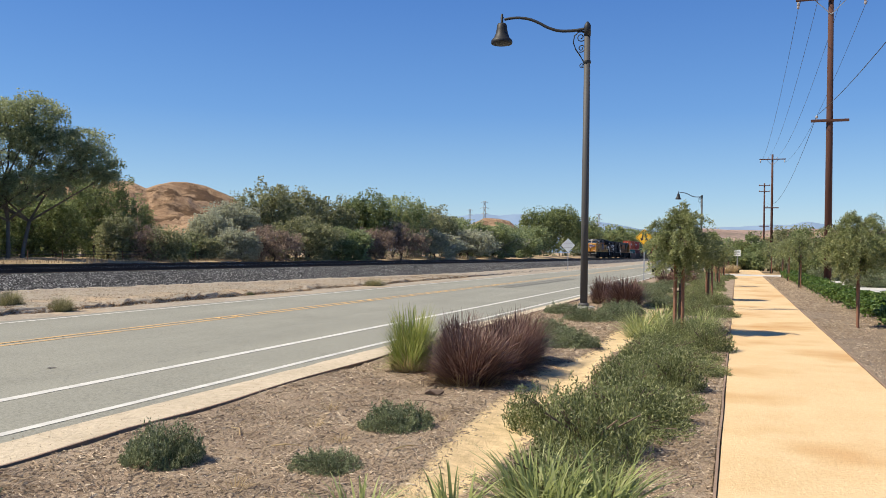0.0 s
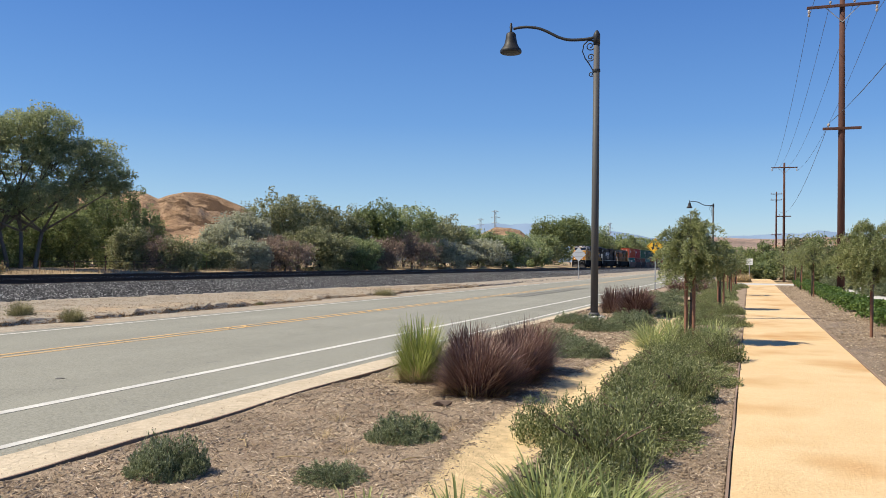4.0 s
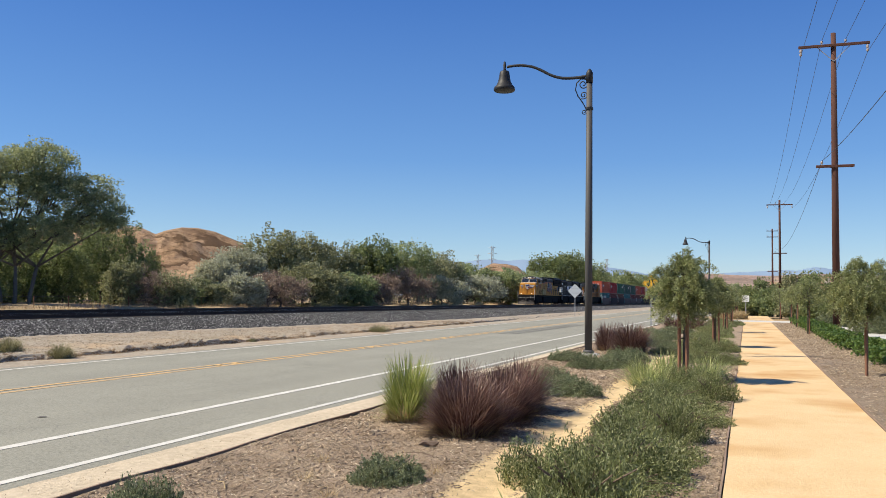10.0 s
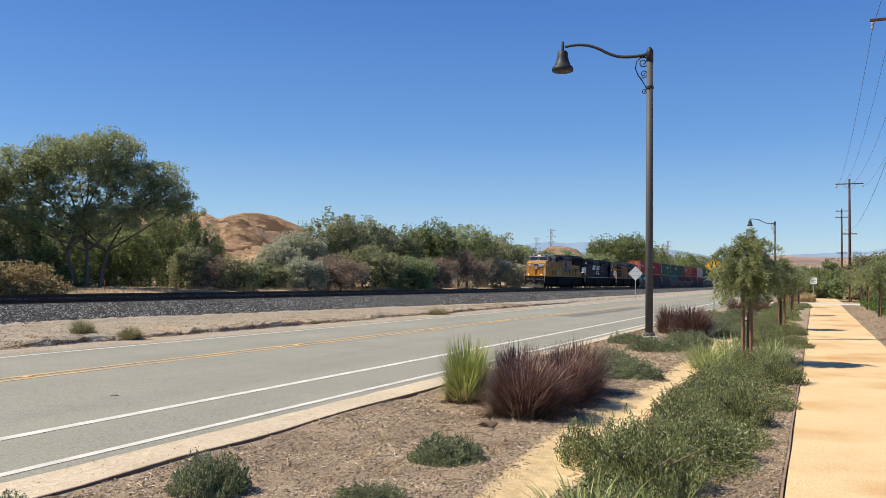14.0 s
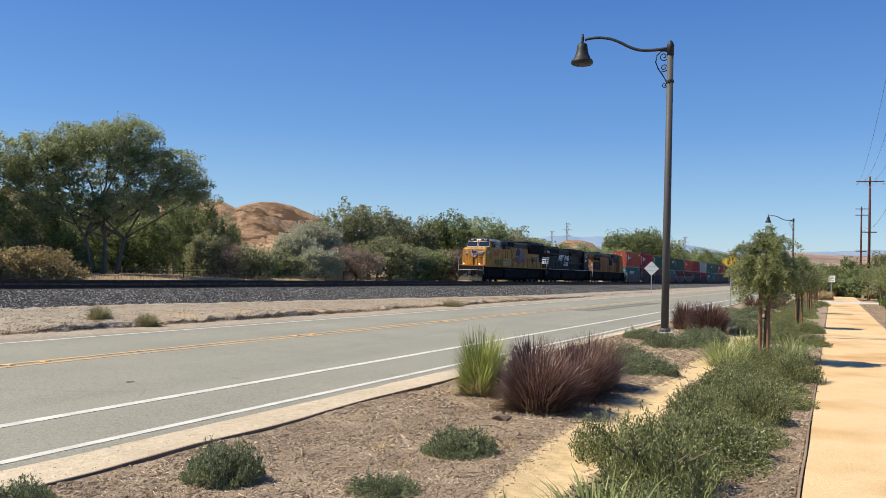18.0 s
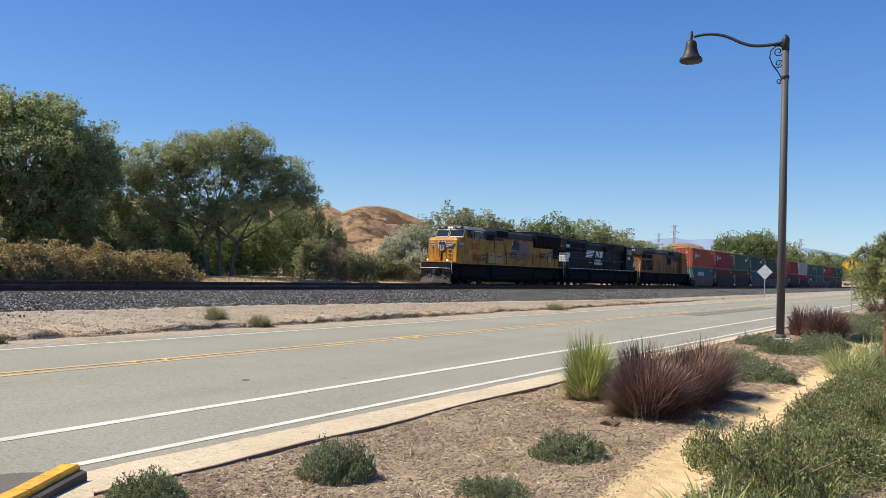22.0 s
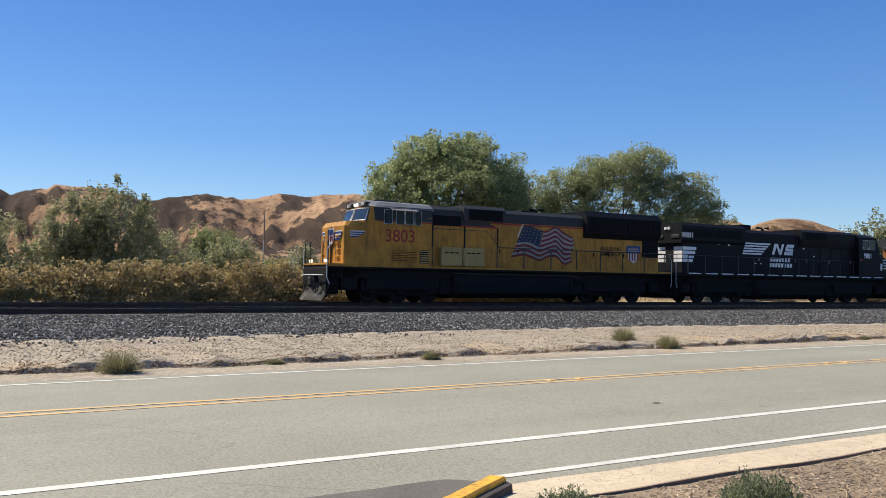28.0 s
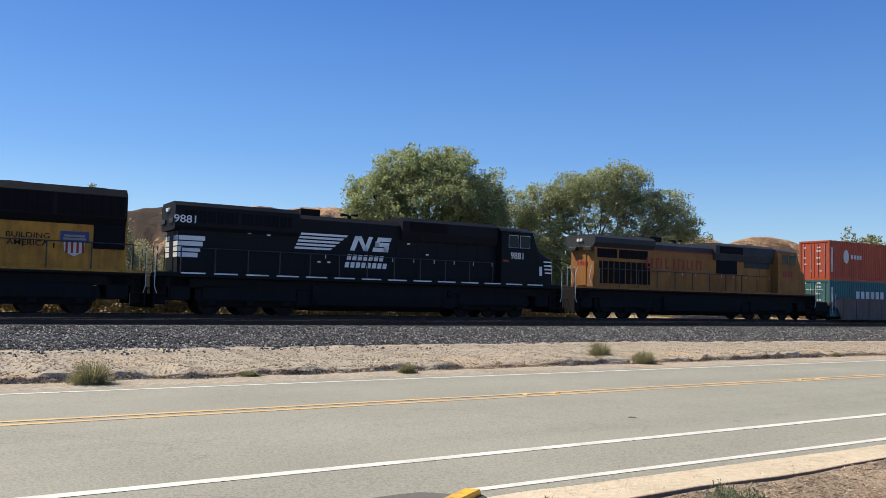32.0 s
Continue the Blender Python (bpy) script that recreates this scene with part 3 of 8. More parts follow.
def verge_xs(y):
    """From the road's edge over the eroded lip to the toe of the ballast."""
    a, b, c = far_edge(y) + 0.12, lip(y), toe(y) - 0.5
    top = b - 0.36 + 0.05 * rough(5, y, 2.1)
    return [a, a - 0.35, b + 0.16, b + 0.03] + [b - d + 0.05 * rough(9 + d * 40, y, 2.6) for d in (0.02, 0.05, 0.10, 0.17)] + [top] + [top + (c - top) * k / 14 for k in range(1, 15)]


def verge_zs(y):
    xs = verge_xs(y)
    far = min(1.0, max(0.0, (75 - y) / 30))
    cut = max(0.03, 0.12 + 0.09 * rough(7, y, 0.4) + 0.08 * rough(7, y, 1.7) + 0.04 * rough(7, y, 3.1)) * far
    base = road_z(far_edge(y), y) - 0.012
    z = [base, base + 0.02, base + 0.014, base + 0.004 + 0.015 * rough(1, y, 2.5)]
    z += [base + cut * (h + 0.30 * rough(8 + 5 * h, y, 3.4)) for h in (0.30, 0.62, 0.84, 0.95)] + [base + cut + 0.03 * rough(2, y, 2.4)]
    z0 = z[-1]
    for k in range(1, 15):
        x = xs[8 + k]
        z.append(z0 + (0.145 - z0) * k / 14 + 0.03 * rough(x, y, 1.2) + 0.03 * rough(x, y, 3.5))
    return z


def bank_z(x, y):
    """Height of the open surface of the bank, past its lip."""
    xs, zs = verge_xs(y), verge_zs(y)
    keep = (0, 1, 2, 3, 5, 8) + tuple(range(9, len(xs)))
    return float(np.interp(-x, [-xs[i] for i in keep], [zs[i] for i in keep]))


single("dirt_bank", sheet(verge_xs, VERGE_YS, verge_zs), M_BANK, "bank of pale dry dirt with an eroded edge along the road", "verge", kind="structure")

# ballast bed under two tracks


def ballast_mat():
    m, nt, b, _ = nodes_of("crushed_rock_ballast")
    c = coords(nt)
    v = nt.nodes.new("ShaderNodeTexVoronoi")
    v.inputs["Scale"].default_value = 11.0
    link(nt, c, v.inputs["Vector"])
    bw = nt.nodes.new("ShaderNodeSeparateColor")
    link(nt, v.outputs["Color"], bw.inputs[0])
    col = ramp(nt, bw.outputs[0], [(0.0, (0.012, 0.012, 0.013)), (0.7, (0.045, 0.044, 0.043)), (1.0, (0.24, 0.23, 0.215))])
    col = mix(nt, remap(nt, noise_tex(nt, c, 0.5, 3), 0.5, 0.75, 0.0, 0.4), col, (0.15, 0.135, 0.115))
    link(nt, col, b.inputs["Base Color"])
    b.inputs["Roughness"].default_value = 0.9
    inv = remap(nt, v.outputs["Distance"], 0.0, 0.6, 1.0, 0.0)
    bump_of(nt, b, inv, 1.0, 0.08)
    return m


M_BALLAST = ballast_mat()
BALLAST_YS = steps((-60, -6, 6), (-6, 70, 0.8), (70, 420, 10))


def at_side(y, side):
    return side + 0.0164 * y


def ballast_xs(y):
    t = toe(y)
    e = at_side(y, -29.7)
    return [t + 0.25] + [t + (e - t) * k / 10 for k in range(1, 11)] + [at_side(y, q) for q in (-32.5, -34.2, -36.1, -39.0, -40.0, -40.8, -42.6)]


def ballast_zs(y):
    sl = -0.00175 * y
    n = [0.02 * rough(k * 0.7, y, 0.9) for k in range(18)]
    z = [0.10] + [0.13 + 0.14 * (k / 10) ** 1.1 for k in range(1, 11)] + [0.28, 0.24, 0.30, 0.30, 0.24, 0.0, -0.4]
    return [a + sl + b for a, b in zip(z, n)]


single("ballast_bed", sheet(ballast_xs, BALLAST_YS, ballast_zs), M_BALLAST, "bed of dark grey crushed rock under the railway", "ballast", kind="structure")

rng = np.random.default_rng(7)
OCTA = [(1, 0, 0), (-1, 0, 0), (0, 1, 0), (0, -1, 0), (0, 0, 1), (0, 0, -1)]
OCTA_F = [(0, 2, 4), (2, 1, 4), (1, 3, 4), (3, 0, 4), (2, 0, 5), (1, 2, 5), (3, 1, 5), (0, 3, 5)]
pl = []
while len(pl) < 60000:
    y = rng.uniform(-3, 105)
    u = rng.uniform(0, 1)
    if rng.uniform() > 1.1 - y / 105:
        continue
    t, e = toe(y) + 0.6 * min(2.0, abs(rng.normal()) ** 2.0), at_side(y, -29.75)
    if u < 0.1 and rng.uniform() > u * 10:
        continue
    x = t + (e - t) * u
    k = max(0.0, (x - toe(y)) / (e - toe(y))) * 10
    z = 0.13 + 0.14 * (k / 10) ** 1.1 - 0.00175 * y
    pl.append((x, y, z + 0.012))
pl = np.array(pl)
single("ballast_stones", soup("ballast_stones", OCTA, OCTA_F, pl, turns_of(rng, len(pl)), rng.uniform(0.018, 0.05, (len(pl), 3))), M_STONE,
       "loose angular grey ballast stones", "stones", kind="stuff")

# field of dead grass that rises behind the railway
def field_xs(y):
    return [at_side(y, -42.4 - q) for q in (0, 1.5, 3, 6, 10, 16, 24, 34, 48, 66, 90)]


def field_zs(y):
    return [-0.1, 0.15, 0.32] + [0.42 + 0.008 * q + 0.16 * rough(q, y, 0.11) for q in (6, 10, 16, 24, 34, 48, 66)] + [-0.4]


single("field", sheet(field_xs, steps((-40, 140, 4), (140, 330, 14)), field_zs), M_FIELD, "dry tan field of dead grass behind the railway", "ground", kind="structure", smooth=True)

# the two tracks
RAIL_OUT = [(-0.07, 0.0), (0.07, 0.0), (0.07, 0.02), (0.012, 0.04), (0.012, 0.13), (0.036, 0.142), (0.036, 0.178), (-0.036, 0.178), (-0.036, 0.142), (-0.012, 0.13), (-0.012, 0.04), (-0.07, 0.02)]


def track(centre, top, first, last, label):
    tr = thing("railway_track", label, "railway track", "tracks", kind="structure")
    for q in (-0.7535, 0.7535):
        sh = Shape()
        n = len(RAIL_OUT)
        for s in (-60, 400):
            for a, b in RAIL_OUT:
                sh.v.append(tuple(by_rail(s, centre + q + a, top - 0.18 + b)))
        sh.f += [(i, (i + 1) % n, n + (i + 1) % n, n + i) for i in range(n)] + [tuple(range(n)), tuple(range(n, 2 * n))]
        rail = part("rail", sh, M_RAIL, tr)
        head = Shape().add([tuple(by_rail(s, centre + q + a, top + 0.001)) for s in (-60, 400) for a in (-0.028, 0.028)], [(0, 1, 3, 2)])
        part("rail_head", head, M_RAILTOP, rail, "bright worn running surface")
    me = Shape().box(-1.3, 1.3, -0.115, 0.115, -0.18, 0.0, 0.012).mesh("tie")
    me.materials.append(M_TIE)
    rest = Shape()
    for k in range(-60, 360):
        s = k * 0.58
        m = Matrix.Translation(by_rail(s, centre + 0.03 * rough(k, 1, 0.9), top - 0.182 + 0.006 * rough(k, 2, 0.7))) @ pose(0, 0, 0, 0, 0, -0.94 + 0.6 * rough(k, 3, 0.7))
        if first <= k < last:
            ob = new("tie", me)
            ob.parent = tr
            ob.matrix_basis = m
        else:
            rest.add([m @ Vector(p) for p in [(x, y, z) for x in (-1.3, 1.3) for y in (-0.115, 0.115) for z in (-0.18, 0.0)]], [(0, 1, 3, 2), (4, 6, 7, 5), (0, 4, 5, 1), (2, 3, 7, 6), (1, 5, 7, 3)])
    tagged(part("ties", rest, M_TIE, tr), kind="stuff")
    return tr


track(NEAR_TRACK, NEAR_RAIL_Z, -4, 150, "railway track of rusty rails on weathered wooden ties, nearest the road")
track(FAR_TRACK, FAR_RAIL_Z, -4, 120, "railway track of rusty rails on wooden ties, carrying the train")

# hills


def hill(name, az0, az1, r0, rp, crest, material, label, amp=0.25, seed=0.0, n_az=90, n_r=34, back=1.5, gully=0.035, spurs=0.0):
    """A range of hills: crest gives (degrees left of straight ahead, degrees above the eye)."""
    cr = sorted(crest)
    sh = Shape()
    for i in range(n_az + 1):
        az = az0 + (az1 - az0) * i / n_az
        el = np.interp(az, [c[0] for c in cr], [c[1] for c in cr])
        top = rp * math.tan(radians(el)) + 1.5
        edge = min(1.0, (az - az0) / 1.5, (az1 - az) / 1.5)
        for j in range(n_r + 1):
            t = j / n_r * back
            r = r0 + (rp - r0) * t
            a = radians(az)
            x, y = -r * math.sin(a), r * math.cos(a)
            if t <= 1:
                s = t * t * (3 - 2 * t)
                s = 0.35 * t + 0.65 * s
            else:
                s = 1 - 0.8 * (t - 1) / (back - 1)
            bulge = t * (1 - min(t, 1.0)) * 4 if t < 1 else 0.0
            w = noise.fractal(Vector((x * gully * 0.55, y * gully * 0.55, seed)), 0.7, 2.1, 6)
            rid = 1 - 1.3 * math.tanh(1.4 * abs(noise.fractal(Vector((x * gully * 0.42, y * gully * 0.42, seed + 4)), 1.1, 2.1, 5)))
            fine = 1 - 2.2 * abs(noise.noise(Vector((x * gully * 1.5 + 0.6 * w, y * gully * 0.8, seed + 8))))
            z = top * s * edge + top * amp * bulge * (0.22 * w + 0.55 * (rid - 0.55) + 0.10 * fine)
            if spurs:
                u = a * rp
                bend = 26 * noise.noise(Vector((u * 0.012, r * 0.011, seed + 20))) + 0.22 * (r - r0) * math.sin(u * 0.011 + seed)
                main = abs(noise.noise(Vector(((u + bend) * 0.0135, r * 0.0022, seed + 30))))
                side = abs(noise.noise(Vector(((u + 1.6 * bend) * 0.036, r * 0.0105, seed + 40))))
                rill = abs(noise.noise(Vector(((u + bend) * 0.10, r * 0.034, seed + 50))))
                cut = 1.9 * min(0.55, main) + 0.85 * side + 0.34 * rill
                z = 1.075 * top * s * edge * (1 - spurs * cut * (0.10 + 0.90 * min(1.0, 3.2 * max(0.0, 1 - t)) if t < 1 else 0.10)) + 1.1 * fine * min(1.0, t * 3)
            elif t < 1:
                z = min(z, (0.90 + 0.1 * t) * (r * math.tan(radians(el)) + 1.5))
            sh.v.append((x, y, max(-2.0, z) - 0.6 * (1 - min(1, edge))))
    m = n_r + 1
    for i in range(n_az):
        for j in range(n_r):
            a = i * m + j
            sh.f.append((a, a + 1, a + m + 1, a + m))
    return single(name, sh, material, label, "hill", kind="structure", smooth=True)


hill("hill_bare", 29, 49, 300, 520, [(29, 0.5), (31.5, 2.2), (33.1, 3.35), (34.9, 4.05), (36.0, 4.25), (37.0, 4.25), (38.0, 4.0), (38.6, 3.75), (39.6, 4.2), (40.4, 4.2), (41.4, 3.85), (42.5, 4.3), (43.4, 4.45), (45, 4.3), (49, 3.5)],
     M_HILL, "bare tan hill with eroded gullies", 0.5, 3.0, 190, 90)
hill("hill_scrubby", 48, 112, 330, 610, [(48, 4.0), (55, 4.6), (60, 5.2), (64.9, 5.6), (67.8, 5.45), (69.9, 5.65), (72, 5.4), (74.2, 5.6), (76.2, 5.5), (78.4, 5.05), (80.8, 5.45), (83.8, 5.3), (86, 4.95), (90, 5.2), (100, 4.6), (112, 3.0)],
     M_HILL_SCRUB, "dry brown hills patched with dark scrub", 0.34, 9.0, 420, 90, spurs=0.85)
hill("hill_small", 11.5, 20.5, 480, 700, [(11.5, 0.4), (13.2, 0.8), (13.9, 1.6), (14.5, 2.1), (15.2, 2.25), (16.2, 2.3), (17, 1.9), (18.5, 1.2), (20.5, 0.7)], M_HILL, "low bare hill beyond the trees", 0.3, 5.0, 60, 24)
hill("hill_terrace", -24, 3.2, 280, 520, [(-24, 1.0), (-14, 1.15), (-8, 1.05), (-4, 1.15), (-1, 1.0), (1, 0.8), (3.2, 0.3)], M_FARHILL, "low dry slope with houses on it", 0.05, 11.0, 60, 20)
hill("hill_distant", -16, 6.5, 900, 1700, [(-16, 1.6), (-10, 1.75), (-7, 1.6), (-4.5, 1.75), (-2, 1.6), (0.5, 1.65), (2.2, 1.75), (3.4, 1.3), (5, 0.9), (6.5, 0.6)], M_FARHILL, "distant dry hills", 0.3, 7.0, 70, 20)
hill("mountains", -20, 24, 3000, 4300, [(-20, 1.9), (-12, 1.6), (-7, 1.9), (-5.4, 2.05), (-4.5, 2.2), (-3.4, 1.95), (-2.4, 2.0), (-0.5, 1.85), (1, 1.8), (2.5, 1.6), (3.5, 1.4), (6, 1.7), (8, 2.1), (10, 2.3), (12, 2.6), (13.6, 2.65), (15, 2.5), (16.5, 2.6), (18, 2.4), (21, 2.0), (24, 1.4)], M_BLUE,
     "far mountain range coloured blue by painted haze", 0.2, 2.0, 90, 16)

# ---- plants ----
M_BARK = surf("grey_bark", (0.06, 0.05, 0.042), (0.17, 0.15, 0.13), 1.0, 12.0, 0.95, 0.7, 0.04, stretch=(1, 1, 0.3))
M_BARK_PALE = surf("pale_bark", (0.075, 0.06, 0.048), (0.22, 0.185, 0.15), 1.0, 12.0, 0.95, 0.5, 0.03, stretch=(1, 1, 0.3))
M_TWIG = surf("brown_twigs", (0.10, 0.07, 0.05), (0.22, 0.16, 0.12), 2.0, 20.0, 0.95, 0.3, 0.01)
M_LEAF_COTTON = leaf_mat("cottonwood_leaves", (0.17, 0.21, 0.095), (0.36, 0.41, 0.19), 0.5, 0.42, (0.56, 0.59, 0.34))
M_LEAF_COTTON2 = leaf_mat("yellowing_leaves", (0.195, 0.225, 0.112), (0.39, 0.425, 0.215), 0.5, 0.45, (0.58, 0.60, 0.38))
M_LEAF_DARK = leaf_mat("dark_tree_leaves", (0.13, 0.16, 0.065), (0.25, 0.295, 0.118), 0.45, 0.5, (0.36, 0.39, 0.185))
M_LEAF_OLIVE = leaf_mat("olive_tree_leaves", (0.17, 0.18, 0.088), (0.35, 0.355, 0.19), 0.42, 0.6, (0.51, 0.50, 0.31))
M_LEAF_PALE = leaf_mat("silvery_leaves", (0.32, 0.33, 0.23), (0.51, 0.515, 0.375), 0.38, 0.9, (0.61, 0.60, 0.46))
M_LEAF_BROWN = leaf_mat("dry_brown_twigs", (0.17, 0.125, 0.095), (0.38, 0.285, 0.215), 0.2, 1.0, (0.52, 0.41, 0.32))
M_LEAF_VINE = leaf_mat("autumn_vine_leaves", (0.22, 0.165, 0.075), (0.44, 0.345, 0.16), 0.42, 0.6, (0.57, 0.48, 0.28))
M_LEAF_GROUND = leaf_mat("groundcover_leaves", (0.065, 0.082, 0.030), (0.31, 0.335, 0.135), 0.4, 0.5, (0.62, 0.62, 0.35))
M_LEAF_SHRUB = leaf_mat("shrub_leaves", (0.08, 0.098, 0.048), (0.27, 0.305, 0.16), 0.35, 0.5, (0.50, 0.51, 0.33))
M_LEAF_WILLOW = leaf_mat("lance_leaves", (0.10, 0.12, 0.042), (0.33, 0.36, 0.155), 0.42, 0.45, (0.56, 0.57, 0.31))
M_LEAF_HEDGE = leaf_mat("hedge_leaves", (0.045, 0.085, 0.02), (0.15, 0.23, 0.05), 0.3, 0.4, (0.27, 0.35, 0.10))
M_BLADE_GREEN = leaf_mat("green_grass_blades", (0.20, 0.24, 0.06), (0.42, 0.46, 0.14), 0.45, 0.5, (0.56, 0.53, 0.24))
M_BLADE_PURPLE = leaf_mat("purple_grass_blades", (0.062, 0.034, 0.029), (0.22, 0.125, 0.10), 0.3, 0.42, (0.50, 0.36, 0.28))
M_BLADE_DRY = leaf_mat("dry_grass_blades", (0.34, 0.24, 0.12), (0.56, 0.44, 0.25), 0.25, 0.8, (0.66, 0.55, 0.36))
M_BLADE_FIELD = leaf_mat("dead_field_grass", (0.16, 0.115, 0.065), (0.40, 0.30, 0.175), 0.2, 0.9, (0.52, 0.42, 0.27))
M_BLADE_STRAP = leaf_mat("strap_leaves", (0.19, 0.23, 0.08), (0.44, 0.48, 0.19), 0.45, 0.4, (0.64, 0.64, 0.33))
M_WEED = leaf_mat("grey_weed_leaves", (0.12, 0.115, 0.055), (0.32, 0.30, 0.155), 0.3, 0.8, (0.48, 0.43, 0.26))
M_STAKE = surf("red_brown_stake", (0.16, 0.075, 0.045), (0.30, 0.155, 0.10), 1.5, 30.0, 0.85, 0.3, 0.01)


def leaves(rng, at, length, width, droop=0.0, up=0.3):
    """Four-cornered leaves at points (n, 3), turned at random."""
    n = len(at)
    d = rng.normal(size=(n, 3))
    d[:, 2] = d[:, 2] * 0.7 + up - droop
    d /= np.linalg.norm(d, axis=1)[:, None]
    s = np.cross(d, rng.normal(size=(n, 3)))
    s /= np.linalg.norm(s, axis=1)[:, None] + 1e-9
    ln = length * rng.uniform(0.6, 1.3, (n, 1))
    wd = width * rng.uniform(0.6, 1.3, (n, 1))
    return np.stack([at - d * ln * 0.5, at + s * wd * 0.5, at + d * ln * 0.5, at - s * wd * 0.5], 1)


def blob_points(rng, blobs, n, clump=0.55, gap=0.0, seed=0):
    """Points in a set of ellipsoids (x, y, z, rx, ry, rz), gathered in clumps near their skins."""
    vol = np.array([b[3] * b[4] * b[5] for b in blobs]) ** 0.8
    out = []
    for b, k in zip(blobs, (n * vol / vol.sum()).astype(int)):
        c = max(8, int(k / 46))
        u = rng.normal(size=(c, 3))
        u /= np.linalg.norm(u, axis=1)[:, None]
        r = rng.uniform(0.25, 1.0, (c, 1)) ** 0.45
        cen = u * r * (1 + 0.1 * np.clip(rng.normal(size=(c, 1)), -1.5, 1.5))
        pick = rng.integers(0, c, k)
        size = clump / max(b[3], b[5])
        p = cen[pick] + np.clip(rng.normal(size=(k, 3)), -1.1, 1.1) * size * rng.uniform(0.35, 1.15, (c, 1))[pick]
        out.append(np.array(b[:3]) + p * np.array(b[3:6]))
    return np.concatenate(out)


def tree(label, az, dist, blobs, n, length, width, leaf, z0=-0.35, trunk_r=0.22, bark=None, clump=0.55, name="tree", group="", seed=0, stems=1, limb_r=0.4, lean=0.0, fine=1.0, up=0.3, far=1.0):
    """A tree seen at az degrees to the left and dist metres off. blobs: (right, away, up, r_right, r_away, r_up) of its crown, from its base."""
    rng = np.random.default_rng(seed + int(abs(az) * 100))
    if far != 1.0:
        blobs = [(b[0] * far, b[1] * far, b[2] * far - (far - 1) * (1.5 - z0), b[3] * far, b[4] * far, b[5] * far) for b in blobs]
        dist, length, width, trunk_r = dist * far, length * far, width * far, trunk_r * far
    a = radians(az)
    base = Vector((-dist * math.sin(a), dist * math.cos(a), z0))
    tr = thing(name, label, name.replace("_", " "), group, Matrix.Translation(base) @ pose(0, 0, 0, 0, 0, az))
    top = max(b[2] + b[5] for b in blobs)
    low = min(b[2] for b in blobs)
    wood = Shape()
    for s in range(stems):
        off = (s - (stems - 1) / 2) * 0.9
        fork = Vector((off * 1.6 + lean, 0.2 * off, low * 0.62 + 0.25))
        wood.tube([(off, 0, -0.15), (off * 1.1 + 0.05, 0.02, fork.z * 0.4), tuple(fork)], [trunk_r * 1.25, trunk_r, trunk_r * 0.8], 8)
        for i, b in enumerate(blobs):
            if i % stems != s:
                continue
            e = Vector(b[:3])
            mid = fork.lerp(e, 0.5) + Vector((rng.normal() * 0.25, rng.normal() * 0.25, 0.35))
            wood.tube([tuple(fork), tuple(mid), tuple(e)], [trunk_r * 0.62, trunk_r * 0.42, trunk_r * 0.16], 6)
            for q in range(5):
                u = rng.normal(size=3)
                u /= np.linalg.norm(u)
                tip = e + Vector((u[0] * b[3], u[1] * b[4], abs(u[2]) * b[5])) * 0.85
                st = mid.lerp(e, rng.uniform(0.2, 0.9))
                bend = st.lerp(tip, 0.5) + Vector((0, 0, 0.18))
                wood.tube([tuple(st), tuple(bend), tuple(tip)], [trunk_r * 0.24, trunk_r * 0.15, trunk_r * 0.04], 5)
    part("trunk", wood, bark or M_BARK, tr, smooth=True)
    lumps = list(blobs)
    for b in blobs:
        for q in range(7):
            u = rng.normal(size=3)
            u[2] = u[2] * 0.8 + 0.25
            u /= np.linalg.norm(u)
            k = rng.uniform(0.26, 0.46)
            lumps.append((b[0] + u[0] * b[3] * 0.88, b[1] + u[1] * b[4] * 0.88, b[2] + u[2] * b[5] * 0.88, b[3] * k, b[4] * k, b[5] * k * 1.1))
    pts = blob_points(rng, lumps, n, clump * 0.8)
    pts = pts[pts[:, 2] > 0.05]
    me = quads("crown", leaves(rng, pts, length * fine, width * fine, up=up))
    part("crown", me, leaf, tr)
    return tr


# two large cottonwoods behind the tracks
tree("broad cottonwood with green leaves and a grey trunk", 58.5, 57, [(0, 0, 8.4, 4.0, 3.8, 2.9), (-1.9, 0, 10.2, 2.1, 2.3, 1.7), (1.5, 0.3, 10.6, 2.1, 2.2, 1.6), (-0.2, -1.2, 9.8, 1.6, 1.6, 1.5), (2.4, -1.5, 7.3, 1.6, 1.6, 1.3), (-2.5, -1.6, 7.0, 1.7, 1.6, 1.4), (4.4, 0, 7.0, 1.5, 1.6, 1.5), (-4.4, 0, 6.6, 1.5, 1.6, 1.5), (3.5, 0, 8.3, 1.9, 2.2, 2.1), (-3.6, 0, 8.2, 1.8, 2.2, 1.9), (3.2, -0.5, 5.6, 2.0, 2.0, 1.8), (0.4, -0.6, 5.6, 3.0, 2.6, 1.8)],
     130000, 0.145, 0.11, M_LEAF_COTTON, trunk_r=0.34, group="cottonwoods", seed=1, clump=0.5, far=1.2)
